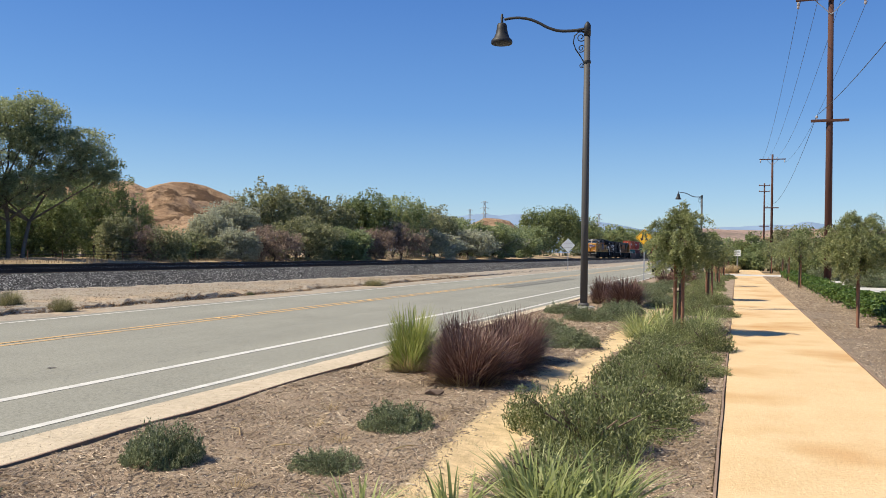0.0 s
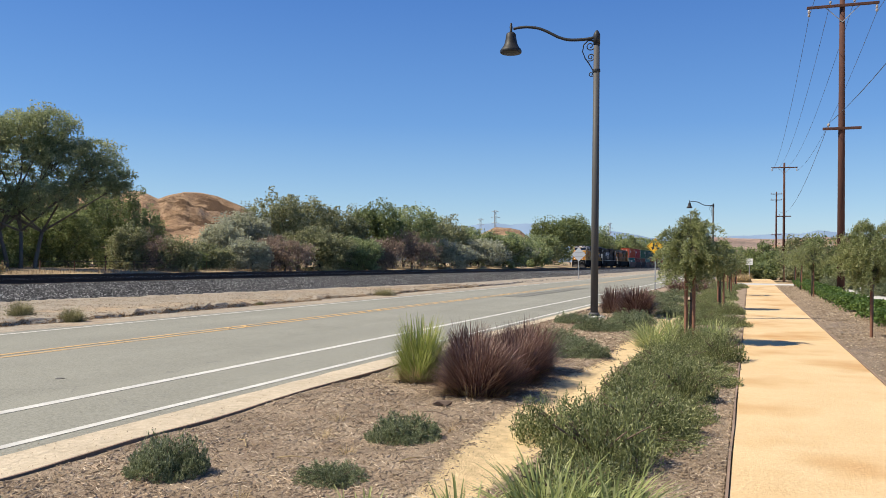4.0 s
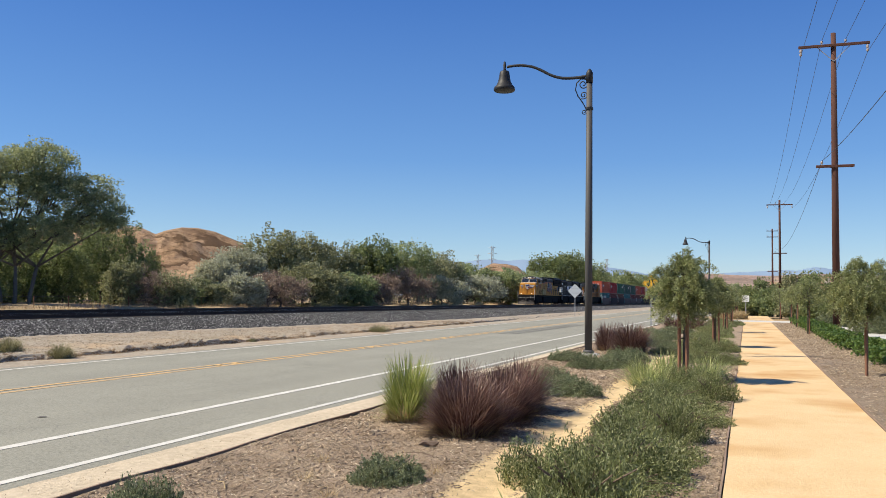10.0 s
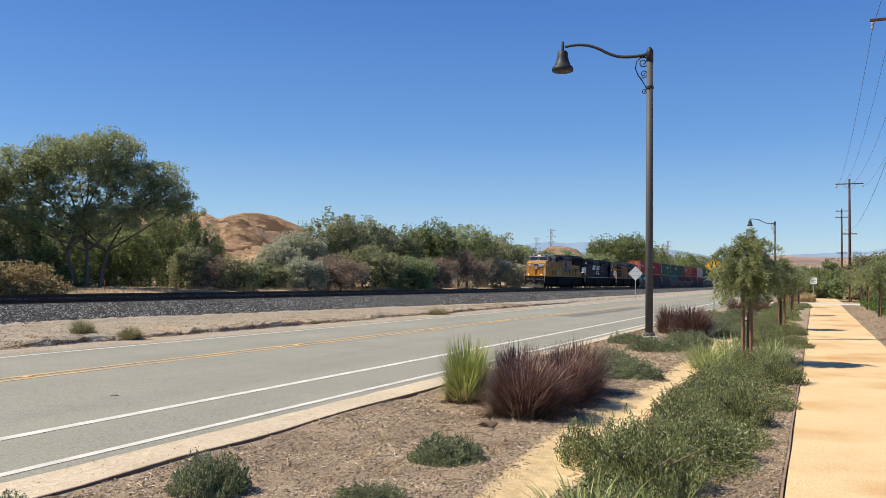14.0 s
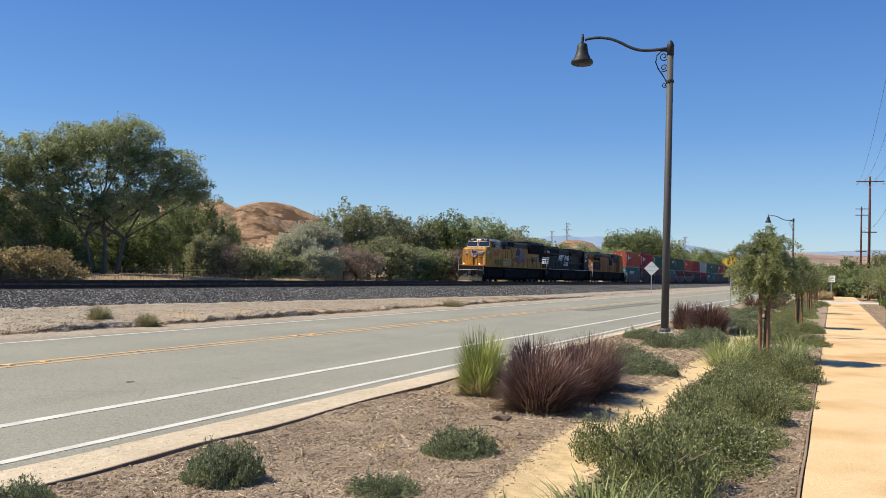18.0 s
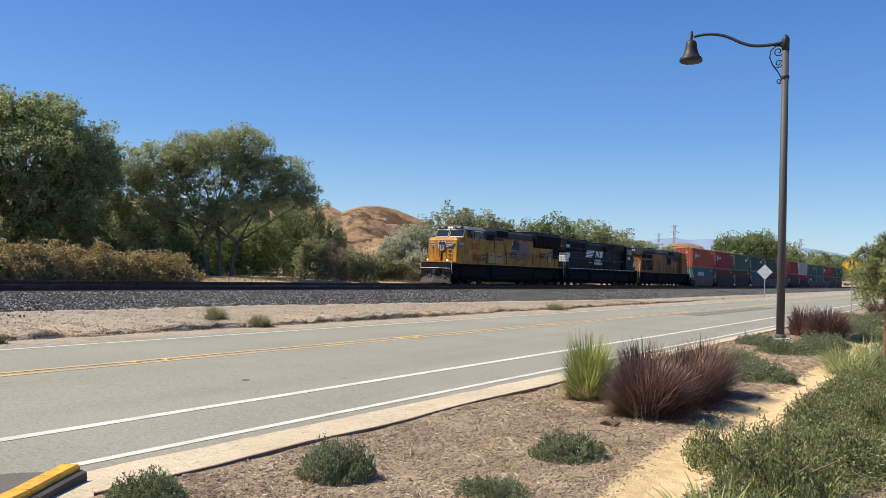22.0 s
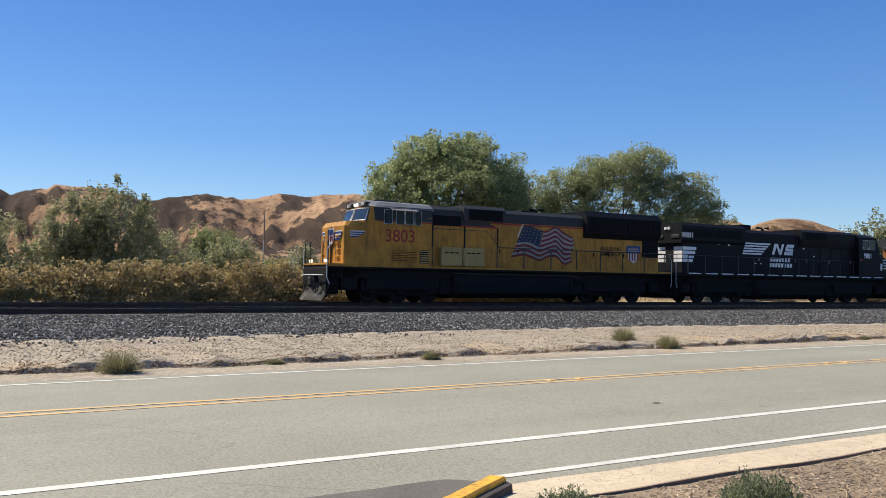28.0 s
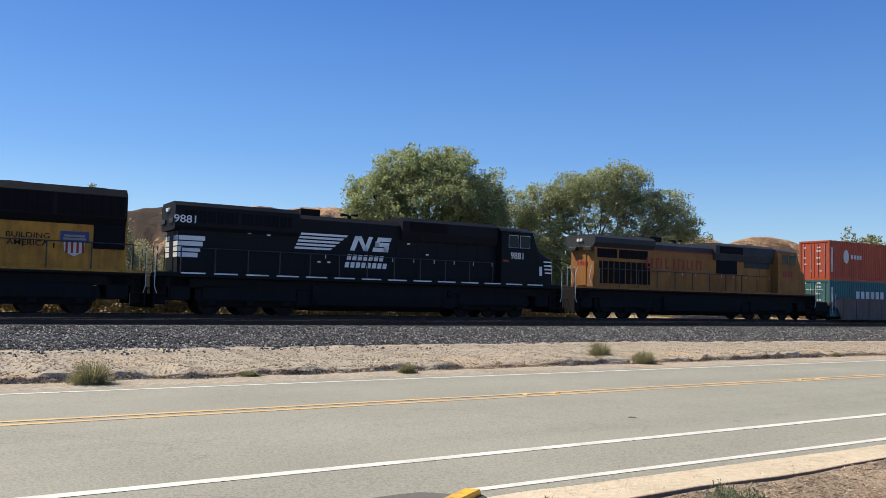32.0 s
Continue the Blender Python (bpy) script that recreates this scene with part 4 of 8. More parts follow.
tree("leaning cottonwood with pale limbs and an open crown", 46.6, 61, [(0.1, 0, 9.9, 1.9, 2.2, 1.5), (-0.6, 0, 8.2, 3.2, 2.8, 1.7), (-4.2, 0.4, 7.7, 2.2, 2.2, 1.6), (2.6, 0, 8.1, 1.9, 2.0, 1.5), (4.4, 0, 6.7, 1.5, 1.5, 0.95), (-2.6, 0, 5.4, 2.8, 2.4, 1.5), (1.2, -0.4, 5.6, 2.2, 2.2, 1.2), (-5.0, 0, 5.0, 2.0, 2.0, 1.8), (-6.4, 0.3, 7.2, 1.7, 1.8, 1.5), (-4.6, 0, 8.9, 1.8, 1.9, 1.3), (5.2, 0, 7.6, 1.4, 1.4, 1.1), (4.3, 0, 8.7, 1.7, 1.7, 1.2), (1.6, 0, 10.3, 1.7, 1.8, 1.3), (-2.2, 0, 9.6, 1.9, 1.9, 1.3), (6.3, 0, 6.9, 1.0, 1.1, 0.7)],
     105000, 0.14, 0.10, M_LEAF_COTTON2, trunk_r=0.13, bark=M_BARK_PALE, group="cottonwoods", seed=2, stems=3, clump=0.45, far=1.16)
# understorey of the cottonwoods
for k, (az, dist, w, h, n, mt, lb) in enumerate([
        (62.4, 55, 2.7, 5.4, 1900, M_LEAF_OLIVE, "olive-green willow beside the cottonwood"),
        (64.2, 54, 2.0, 4.0, 1700, M_LEAF_OLIVE, "olive-green willow beside the cottonwood"),
        (65.6, 56, 1.7, 3.2, 1300, M_LEAF_PALE, "pale dry willow shrub"),
        (59.8, 54, 2.6, 3.4, 1300, M_LEAF_DARK, "dark shrub below the cottonwood"),
        (56.3, 55, 2.8, 4.6, 2200, M_LEAF_DARK, "dark shrub below the cottonwood"),
        (53.4, 57, 2.8, 5.0, 2200, M_LEAF_DARK, "dark shrub below the cottonwood"),
        (51.5, 57, 2.0, 3.2, 900, M_LEAF_BROWN, "leafless brown shrub below the cottonwood"),
        (50.6, 60, 2.4, 3.8, 1000, M_LEAF_DARK, "dark shrub in the shade of the cottonwoods"),
        (48.2, 61, 2.4, 4.2, 1300, M_LEAF_DARK, "dark shrub in the shade of the cottonwoods"),
        (46.2, 60, 2.3, 4.2, 1200, M_LEAF_DARK, "dark shrub in the shade of the cottonwoods"),
        (49.5, 58, 2.2, 3.6, 1000, M_LEAF_DARK, "dark shrub in the shade of the cottonwoods"),
        (44.4, 60, 2.1, 4.4, 1800, M_LEAF_DARK, "dark shrub in the shade of the cottonwoods"),
        (45.4, 66, 3.0, 6.0, 3200, M_LEAF_DARK, "dark green tree behind the cottonwoods"),
        (43.2, 70, 3.4, 7.0, 4400, M_LEAF_DARK, "dark green tree behind the cottonwoods"),
        (41.3, 74, 3.0, 7.2, 4600, M_LEAF_DARK, "dense dark green tree behind the railway"),
        (39.5, 76, 2.0, 5.2, 2400, M_LEAF_DARK, "dense dark tree behind the railway"),
        (46.9, 74, 3.4, 6.4, 3600, M_LEAF_DARK, "dark green tree behind the cottonwoods"),
        (50.4, 72, 3.4, 6.6, 3600, M_LEAF_DARK, "dark green tree behind the cottonwoods"),
        (54.2, 70, 3.2, 6.4, 3600, M_LEAF_DARK, "dark green tree behind the cottonwoods"),
        (58.0, 70, 3.0, 5.6, 3200, M_LEAF_DARK, "dark green tree behind the cottonwoods"),
        (40.4, 66, 1.5, 3.6, 1500, M_LEAF_OLIVE, "small olive-green tree by the fence"),
        (38.9, 66, 1.7, 2.8, 1300, M_LEAF_BROWN, "leafless brown shrub by the fence"),
        (37.4, 66, 1.7, 2.6, 1400, M_LEAF_OLIVE, "olive-green shrub by the fence"),
        (36.4, 70, 1.1, 1.6, 700, M_LEAF_DARK, "low dark shrub by the fence"),
        (68.6, 60, 1.7, 3.3, 2000, M_LEAF_OLIVE, "olive-green willow in front of the hills"),
        (70.2, 60, 0.9, 2.6, 900, M_LEAF_DARK, "dark green shrub in front of the hills"),
        (69.3, 53, 0.8, 2.5, 500, M_LEAF_PALE, "pale dry shrub behind the vines"),
        (66.8, 66, 1.7, 3.2, 1300, M_LEAF_BROWN, "leafless brown shrub in front of the hills"),
        (71.6, 70, 1.2, 1.9, 900, M_LEAF_OLIVE, "low olive shrub in front of the hills"),
        (74.1, 64, 2.3, 4.9, 2600, M_LEAF_DARK, "round green tree in front of the hills"),
        (76.8, 60, 2.3, 3.9, 2000, M_LEAF_OLIVE, "olive-green tree in front of the hills"),
        (80.0, 55, 2.5, 6.4, 3600, M_LEAF_OLIVE, "tall grey-green shrub tree behind the tracks"),
        (82.6, 55, 2.2, 6.3, 3000, M_LEAF_OLIVE, "tall grey-green shrub tree behind the tracks"),
        (73.0, 53, 2.0, 3.6, 1800, M_LEAF_OLIVE, "grey-green shrub behind the tracks"),
        (86.5, 56, 2.6, 4.4, 2000, M_LEAF_OLIVE, "grey-green shrub behind the tracks"),
        (92, 56, 3.0, 4.8, 1600, M_LEAF_OLIVE, "grey-green shrub behind the tracks")]):
    if 47 < az < 64:
        dist += 3.5
    elif 36 < az < 47:
        dist, w, h = dist * 1.12, w * 1.1, h * 1.08
    hh = h * 1.12 + 0.35
    tree(lb, az, dist, [(0, 0, hh * 0.68, w * 0.75, w * 0.7, hh * 0.32), (-w * 0.45, 0, hh * 0.42, w * 0.6, w * 0.6, hh * 0.34), (w * 0.45, 0, hh * 0.45, w * 0.6, w * 0.6, hh * 0.34), (0, -w * 0.2, hh * 0.25, w * 0.8, w * 0.6, hh * 0.24)],
         int(n * 3.2) if mt is M_LEAF_BROWN else int((n + 900) * 4.2), 0.4 if mt is M_LEAF_BROWN else 0.18, 0.045 if mt is M_LEAF_BROWN else 0.115, mt, trunk_r=0.1, name="shrub" if h < 4.3 else "tree", group="growth behind the railway", seed=20 + k, stems=2, clump=0.45, up=1.0 if mt is M_LEAF_BROWN else 0.3, far=1.16 if 43 < az < 66 else 1.0)

# belt of trees along the railway
for k, (az, el, dist, hw, mt, lb) in enumerate([
        (34.7, 2.1, 86, 1.0, M_LEAF_PALE, "silvery willow in the belt of trees"),
        (33.3, 3.0, 90, 1.4, M_LEAF_PALE, "silvery willow in the belt of trees"),
        (31.2, 4.0, 94, 1.8, M_LEAF_OLIVE, "olive-green tree in the belt of trees"),
        (29.4, 4.15, 97, 1.7, M_LEAF_OLIVE, "olive-green tree in the belt of trees"),
        (26.8, 3.3, 101, 1.2, M_LEAF_OLIVE, "olive-green tree in the belt of trees"),
        (24.4, 3.85, 106, 1.3, M_LEAF_DARK, "green tree in the belt of trees"),
        (22.2, 3.65, 110, 1.6, M_LEAF_COTTON, "round green tree in the belt of trees"),
        (20.8, 3.0, 114, 1.3, M_LEAF_OLIVE, "olive-green tree in the belt of trees"),
        (19.4, 2.6, 124, 1.2, M_LEAF_OLIVE, "olive-green tree in the belt of trees"),
        (17.7, 2.25, 135, 1.2, M_LEAF_COTTON, "silvery tree in the belt of trees"),
        (15.8, 1.85, 146, 1.4, M_LEAF_COTTON, "silvery tree in the belt of trees"),
        (13.6, 1.75, 172, 1.1, M_LEAF_COTTON, "green tree in the belt of trees"),
        (12.3, 2.85, 182, 1.0, M_LEAF_DARK, "tall dark tree beyond the train"),
        (11.0, 3.1, 187, 1.15, M_LEAF_DARK, "tall dark tree beyond the train"),
        (9.6, 2.1, 205, 0.9, M_LEAF_COTTON, "green tree far along the railway"),
        (8.2, 1.8, 235, 1.1, M_LEAF_COTTON, "green tree far along the railway"),
        (6.6, 1.6, 262, 1.1, M_LEAF_COTTON, "green tree far along the railway"),
        (4.9, 1.3, 315, 1.0, M_LEAF_OLIVE, "green tree far along the railway"),
        (30.9, 1.45, 84, 1.3, M_LEAF_BROWN, "leafless brown shrub before the trees"),
        (32.9, 1.1, 82, 0.8, M_LEAF_PALE, "pale shrub before the trees"),
        (28.6, 1.9, 90, 1.5, M_LEAF_OLIVE, "olive-green shrub before the trees"),
        (22.2, 1.85, 96, 1.2, M_LEAF_BROWN, "tall leafless brown shrub before the trees"),
        (24.0, 1.35, 96, 0.9, M_LEAF_BROWN, "leafless brown shrub before the trees"),
        (25.9, 1.3, 94, 1.1, M_LEAF_COTTON, "bright green shrub before the trees"),
        (19.9, 1.3, 104, 1.2, M_LEAF_PALE, "pale shrub before the trees"),
        (17.6, 1.45, 116, 1.3, M_LEAF_PALE, "pale shrub before the trees"),
        (15.7, 1.4, 128, 1.2, M_LEAF_PALE, "pale shrub before the trees"),
        (13.9, 1.25, 150, 0.9, M_LEAF_COTTON, "green shrub before the trees"),
        (35.6, 0.7, 80, 0.9, M_LEAF_OLIVE, "low olive shrub before the trees")]):
    dist = max(dist, (43.2 if el < 2.0 and az > 13.8 else 47.0) / math.sin(radians(az)))
    h = 1.06 * (1.9 + dist * math.tan(radians(el)))
    w = dist * math.tan(radians(hw)) * (1.35 if el < 2.0 else 1.08)
    n = int(16000 if dist < 120 else 12000)
    sz = dist / 100 if dist < 120 else 0.3 + dist / 140
    tree(lb, az, dist, [(0, 0, h * 0.68, w * 1.05, w * 0.8, h * 0.3), (-w * 0.4, 0, h * 0.62, w * 0.75, w * 0.6, h * 0.26), (w * 0.4, 0, h * 0.62, w * 0.75, w * 0.6, h * 0.26), (-w * 0.6, 0, h * 0.5, w * 0.75, w * 0.7, h * 0.3), (w * 0.6, 0, h * 0.52, w * 0.75, w * 0.7, h * 0.3), (0, -w * 0.3, h * 0.27, w * 1.0, w * 0.6, h * 0.26)],
         n // 2 if mt is M_LEAF_BROWN else n, (0.55 if mt is M_LEAF_BROWN else 0.25) * sz, (0.06 if mt is M_LEAF_BROWN else 0.17) * sz, mt, trunk_r=0.12, name="shrub" if h < 4 else "tree", group="belt of trees", seed=60 + k, stems=2, clump=0.6 * sz, up=1.0 if mt is M_LEAF_BROWN else 0.3)

# vine thicket close behind the tracks
for k in range(13):
    s = -28.6 + k * 5.2
    p = by_rail(s, -43.4, 0)
    rng = np.random.default_rng(200 + k)
    h = 2.6 + 0.18 * math.sin(k * 1.9)
    v = thing("vine_thicket", "dense thicket of yellowing vine leaves behind the tracks", "shrub", "vine thicket", Matrix.Translation((p.x, p.y, -0.4)) @ pose(0, 0, 0, 0, 0, 89.1))
    for i in range(7):
        x = rng.uniform(-2.6, 2.6)
        wood = Shape().tube([(x, 0, -0.1), (x + rng.normal() * 0.3, rng.normal() * 0.3, h * 0.5), (x + rng.normal() * 0.5, rng.normal() * 0.5, h * 0.9)], [0.04, 0.03, 0.01], 5)
        part("stem", wood, M_TWIG, v)
    bl = [(x, rng.uniform(-0.3, 0.3), h * 0.62 + rng.uniform(-0.12, 0.1), 0.85, 0.9, h * 0.4) for x in np.linspace(-2.9, 2.9, 10)] + [(x, -0.8, h * 0.32, 0.9, 0.75, h * 0.37) for x in np.linspace(-2.9, 2.9, 10)]
    pts = blob_points(rng, bl, 18000, 0.34)
    part("foliage", quads("leaves", leaves(rng, pts[pts[:, 2] > 0], 0.15, 0.11)), M_LEAF_VINE, v)


def blades(rng, n, radius, height, width, spread, segs=3, fan=0.12):
    """Arching grass blades from a tuft, in strips of quads."""
    w = rng.uniform(0, 2 * math.pi, n)
    r0 = radius * np.sqrt(rng.uniform(0, 1, n)) * 0.45
    base = np.stack([r0 * np.cos(w), r0 * np.sin(w), np.zeros(n)], 1)
    out_dir = np.stack([np.cos(w + rng.normal(0, 0.35, n)), np.sin(w + rng.normal(0, 0.35, n)), np.zeros(n)], 1)
    th = np.arccos(rng.uniform(fan, 1.0, n))
    ln = rng.uniform(0.75, 1.08, n)
    h = height * ln * np.cos(th) + 0.05 * height
    sp = spread * ln * np.sin(th) + 0.06 * spread
    side = np.cross(out_dir, [0, 0, 1.0])
    t = np.linspace(0, 1, segs + 1)
    rows = []
    for q in t:
        c = base + out_dir * (sp * q ** 1.25)[:, None] + np.array([0, 0, 1.0]) * (h * (1.12 * q - 0.27 * q ** 3))[:, None]
        ww = width * (1 - q * 0.88)
        rows.append((c - side * ww / 2, c + side * ww / 2))
    out = [np.stack([rows[i][0], rows[i][1], rows[i + 1][1], rows[i + 1][0]], 1) for i in range(segs)]
    return np.stack(out, 1).reshape(-1, 4, 3), out_dir


def strips(name, q, segs):
    """Blades as joined strips, so that each is one island."""
    n = len(q) // segs
    q = q.reshape(n, segs, 4, 3)
    v = np.concatenate([q[:, 0, :2].reshape(n, 2, 3), q[:, :, [3, 2]].reshape(n, segs * 2, 3)], 1)
    f = np.array([(2 * i, 2 * i + 1, 2 * i + 3, 2 * i + 2) for i in range(segs)])
    return mesh_of(name, v, f)


def mesh_of(name, v, f):
    """A mesh from n bodies of k corners each, v (n, k, 3), that share one face table."""
    n, k = v.shape[:2]
    ff = (f[None] + (np.arange(n) * k)[:, None, None]).reshape(-1, f.shape[1])
    me = bpy.data.meshes.new(name)
    me.vertices.add(n * k)
    me.vertices.foreach_set("co", v.astype(np.float32).reshape(-1))
    me.loops.add(ff.size)
    me.loops.foreach_set("vertex_index", ff.astype(np.int32).reshape(-1))
    me.polygons.add(len(ff))
    me.polygons.foreach_set("loop_start", np.arange(0, ff.size, f.shape[1], dtype=np.int32))
    me.update(calc_edges=True)
    return me


def fountain_grass(x, y, radius, height, n, leaf, label, plumes=0, seed=0, width=0.009, dry=120):
    rng = np.random.default_rng(300 + seed)
    g_ = thing("fountain_grass", label, "ornamental grass", "ornamental grasses", Matrix.Translation((x, y, bed_z(x, y) - 0.01)))
    q, _ = blades(rng, n, radius * 1.1, height, width, radius * 0.9, 5, 0.02)
    part("blade_tuft", strips("blades", q, 5), leaf, g_)
    q, _ = blades(rng, dry * 2, radius * 1.5, height * 0.3, width, radius * 0.55, 2)
    part("dry_base", strips("dry_base", q, 2), M_BLADE_DRY, g_, "dead straw-coloured blades at the base")
    if plumes:
        q, _ = blades(rng, plumes, radius * 0.6, height * 1.22, width * 0.8, radius * 0.8, 4)
        part("plume_tuft", strips("plumes", q, 4), M_BLADE_DRY if leaf is M_BLADE_GREEN else M_BLADE_PURPLE, g_, "thin seed plumes")
    return g_


fountain_grass(-3.80, 9.6, 0.35, 0.94, 1500, M_BLADE_GREEN, "tuft of bright green fountain grass in the mulch", 14, 1, 0.015, 420)
fountain_grass(-2.84, 8.92, 0.50, 0.78, 3000, M_BLADE_PURPLE, "large purple fountain grass in the mulch", 16, 2, 0.013, 320)
fountain_grass(-2.74, 10.0, 0.47, 0.80, 2600, M_BLADE_PURPLE, "large purple fountain grass in the mulch", 14, 3, 0.013, 220)
fountain_grass(-2.78, 11.0, 0.46, 0.82, 2200, M_BLADE_PURPLE, "large purple fountain grass in the mulch", 14, 22, 0.014, 160)
fountain_grass(-3.42, 10.4, 0.40, 0.82, 1500, M_BLADE_PURPLE, "smaller purple fountain grass behind the green tuft", 12, 21, 0.014)
fountain_grass(-3.62, 24.6, 0.40, 0.95, 1200, M_BLADE_PURPLE, "purple fountain grass beside the lamp post", 10, 4, 0.024)
fountain_grass(-2.82, 23.6, 0.62, 1.0, 2000, M_BLADE_PURPLE, "purple fountain grass beside the lamp post", 12, 5, 0.024)
fountain_grass(-3.05, 43.5, 0.8, 1.0, 700, M_BLADE_PURPLE, "purple fountain grass beyond the young trees", 10, 6, 0.028)
fountain_grass(-2.3, 46.0, 0.8, 1.0, 700, M_BLADE_PURPLE, "purple fountain grass beyond the young trees", 10, 7, 0.028)
for k, (x, y) in enumerate(((-0.6, 72.5), (0.1, 73.5), (-1.4, 72.0), (-0.2, 75))):
    fountain_grass(x, y, 0.7, 0.9, 420, M_BLADE_DRY, "dry straw-coloured grass clump beyond the driveway", 0, 10 + k, 0.03, 30)


def sprig_mesh(name, rng, radius, height, n, leaf_len, leaf_w, per=9, shoot=(0.07, 0.2), splay=0.75):
    """A low mound of leafy shoots that rise and spread from its middle."""
    w = rng.uniform(0, 2 * math.pi, n)
    r = radius * np.sqrt(rng.uniform(0, 1, n))
    lump = 0.7 + 0.3 * np.sin(3 * w + rng.uniform(0, 6)) * (r / radius) + 0.22 * np.sin(7 * w + r * 14 / radius)
    hz = height * np.sqrt(np.clip(1 - (r / (radius * 1.04)) ** 2, 0.03, 1)) * lump * rng.uniform(0.4, 1.15, n)
    tip = np.stack([r * np.cos(w), r * np.sin(w), hz], 1)
    d = np.stack([np.cos(w) * r / radius * 1.1, np.sin(w) * r / radius * 1.1, np.full(n, 0.65)], 1) + rng.normal(size=(n, 3)) * 0.4
    d /= np.linalg.norm(d, axis=1)[:, None]
    ln = rng.uniform(shoot[0], shoot[1], n) * (height / 0.27) ** 0.5
    k = np.linspace(0, 1, per)
    p = tip[:, None] - d[:, None] * (ln[:, None] * (1 - k)[None])[..., None]
    dd = np.repeat(d[:, None], per, 1) + rng.normal(size=(n, per, 3)) * splay
    dd = (dd / np.linalg.norm(dd, axis=2)[..., None]).reshape(-1, 3)
    p = p.reshape(-1, 3)
    s = np.cross(dd, rng.normal(size=dd.shape))
    s /= np.linalg.norm(s, axis=1)[:, None] + 1e-9
    a_ = leaf_len * rng.uniform(0.6, 1.3, (len(p), 1))
    b_ = leaf_w * rng.uniform(0.7, 1.3, (len(p), 1))
    return quads(name, np.stack([p, p + dd * a_ * 0.5 + s * b_ * 0.5, p + dd * a_, p + dd * a_ * 0.5 - s * b_ * 0.5], 1))


MOUNDS = []
for k in range(7):
    rng = np.random.default_rng(400 + k)
    m_ = sprig_mesh("leaves", rng, 0.5, 0.27, 900, 0.024, 0.0098, 15, (0.08, 0.22), 0.65)
    m_.materials.append(M_LEAF_GROUND)
    tw = Shape()
    for i in range(16):
        a = rng.uniform(0, 6.28)
        r = rng.uniform(0.15, 0.45)
        tw.tube([(0, 0, -0.02), (r * 0.5 * math.cos(a), r * 0.5 * math.sin(a), 0.11), (r * math.cos(a), r * math.sin(a), 0.17)], [0.007, 0.005, 0.003], 4)
    t_ = tw.mesh("twig_tangle")
    t_.materials.append(M_TWIG)
    MOUNDS.append((m_, t_))


SHRUBS = []
for k in range(4):
    rng = np.random.default_rng(450 + k)
    m_ = sprig_mesh("shrub_leaves", rng, 0.5, 0.27, 1300, 0.027, 0.013, 11, (0.05, 0.15))
    m_.materials.append(M_LEAF_SHRUB)
    SHRUBS.append(m_)


def mound(x, y, r, h, k, name="groundcover_mound", label="low mound of fine-leaved evergreen groundcover", group="groundcover mounds", turn=None):
    ob = thing(name, label, "groundcover" if name.startswith("ground") else "shrub", group,
               Matrix.Translation((x, y, bed_z(x, y) - 0.02)) @ pose(0, 0, 0, 0, 0, (k * 77) % 360 if turn is None else turn) @ Matrix.Diagonal((r / 0.5, r / 0.5, h / 0.27, 1)))
    part("foliage", MOUNDS[k % 7][0] if name.startswith("ground") else SHRUBS[k % 4], None, ob)
    tagged(part("twig_tangle", MOUNDS[k % 7][1], None, ob), kind="stuff")
    return ob


rng = np.random.default_rng(5)
k = 0
for row in range(30):
    y = 4.35 + row * 0.66 + (0.0 if row < 18 else (row - 18) * 0.6)
    lo, hi = trail_mid(y) + 0.5 + min(0.3, max(0.0, y - 6.0) * 0.07), path_left(y) - 0.5
    for x in np.arange(lo + 0.25 * (row % 2), hi + 0.1, 0.54):
        if rng.uniform() < (0.06 if y < 13 else 0.2) or (y < 4.6 and -1.4 < x < -0.65):
            continue
        mound(x + rng.normal() * 0.1, y + rng.normal() * 0.12, rng.uniform(0.36, 0.6), rng.uniform(0.20, 0.52), k)
        k += 1
for y in np.arange(27, 62, 1.0):
    for x in np.arange(-1.5, path_left(y) - 0.4, 0.62):
        if rng.uniform() < 0.3:
            continue
        mound(x + rng.normal() * 0.1, y + rng.normal() * 0.2, rng.uniform(0.45, 0.7), rng.uniform(0.22, 0.36), k)
        k += 1
for x, y, r, h in ((-3.78, 4.75, 0.29, 0.31), (-2.72, 6.45, 0.33, 0.25), (-2.66, 5.02, 0.26, 0.15), (-4.32, 3.55, 0.25, 0.20), (-3.3, 15.0, 0.55, 0.32), (-2.55, 13.3, 0.55, 0.33), (-3.0, 18.3, 0.6, 0.34), (-2.3, 18.6, 0.5, 0.36),
                   (-3.9, 20.2, 0.5, 0.3), (-2.6, 21.0, 0.6, 0.36), (-3.4, 12.7, 0.4, 0.25), (-1.9, 24.5, 0.6, 0.36), (-2.6, 28, 0.7, 0.35), (-3.4, 29, 0.7, 0.35), (-2.9, 33, 0.8, 0.4), (-3.6, 36, 0.8, 0.36), (-2.6, 39, 0.8, 0.4)):
    mound(x, y, r, h, k, "low_shrub", "low fine-leaved evergreen shrub in the mulch", "shrubs in the mulch")
    k += 1


def strap_plant(x, y, r, h, n, seed):
    rng = np.random.default_rng(500 + seed)
    ob = thing("strap_leaf_plant", "clump of upright bright green strap leaves", "plant", "strap-leaved plants", Matrix.Translation((x, y, bed_z(x, y) - 0.01)))
    q, _ = blades(rng, n, r, h, 0.024, r * 0.95, 4, 0.3)
    part("blade_tuft", strips("blades", q, 4), M_BLADE_STRAP, ob)
    return ob


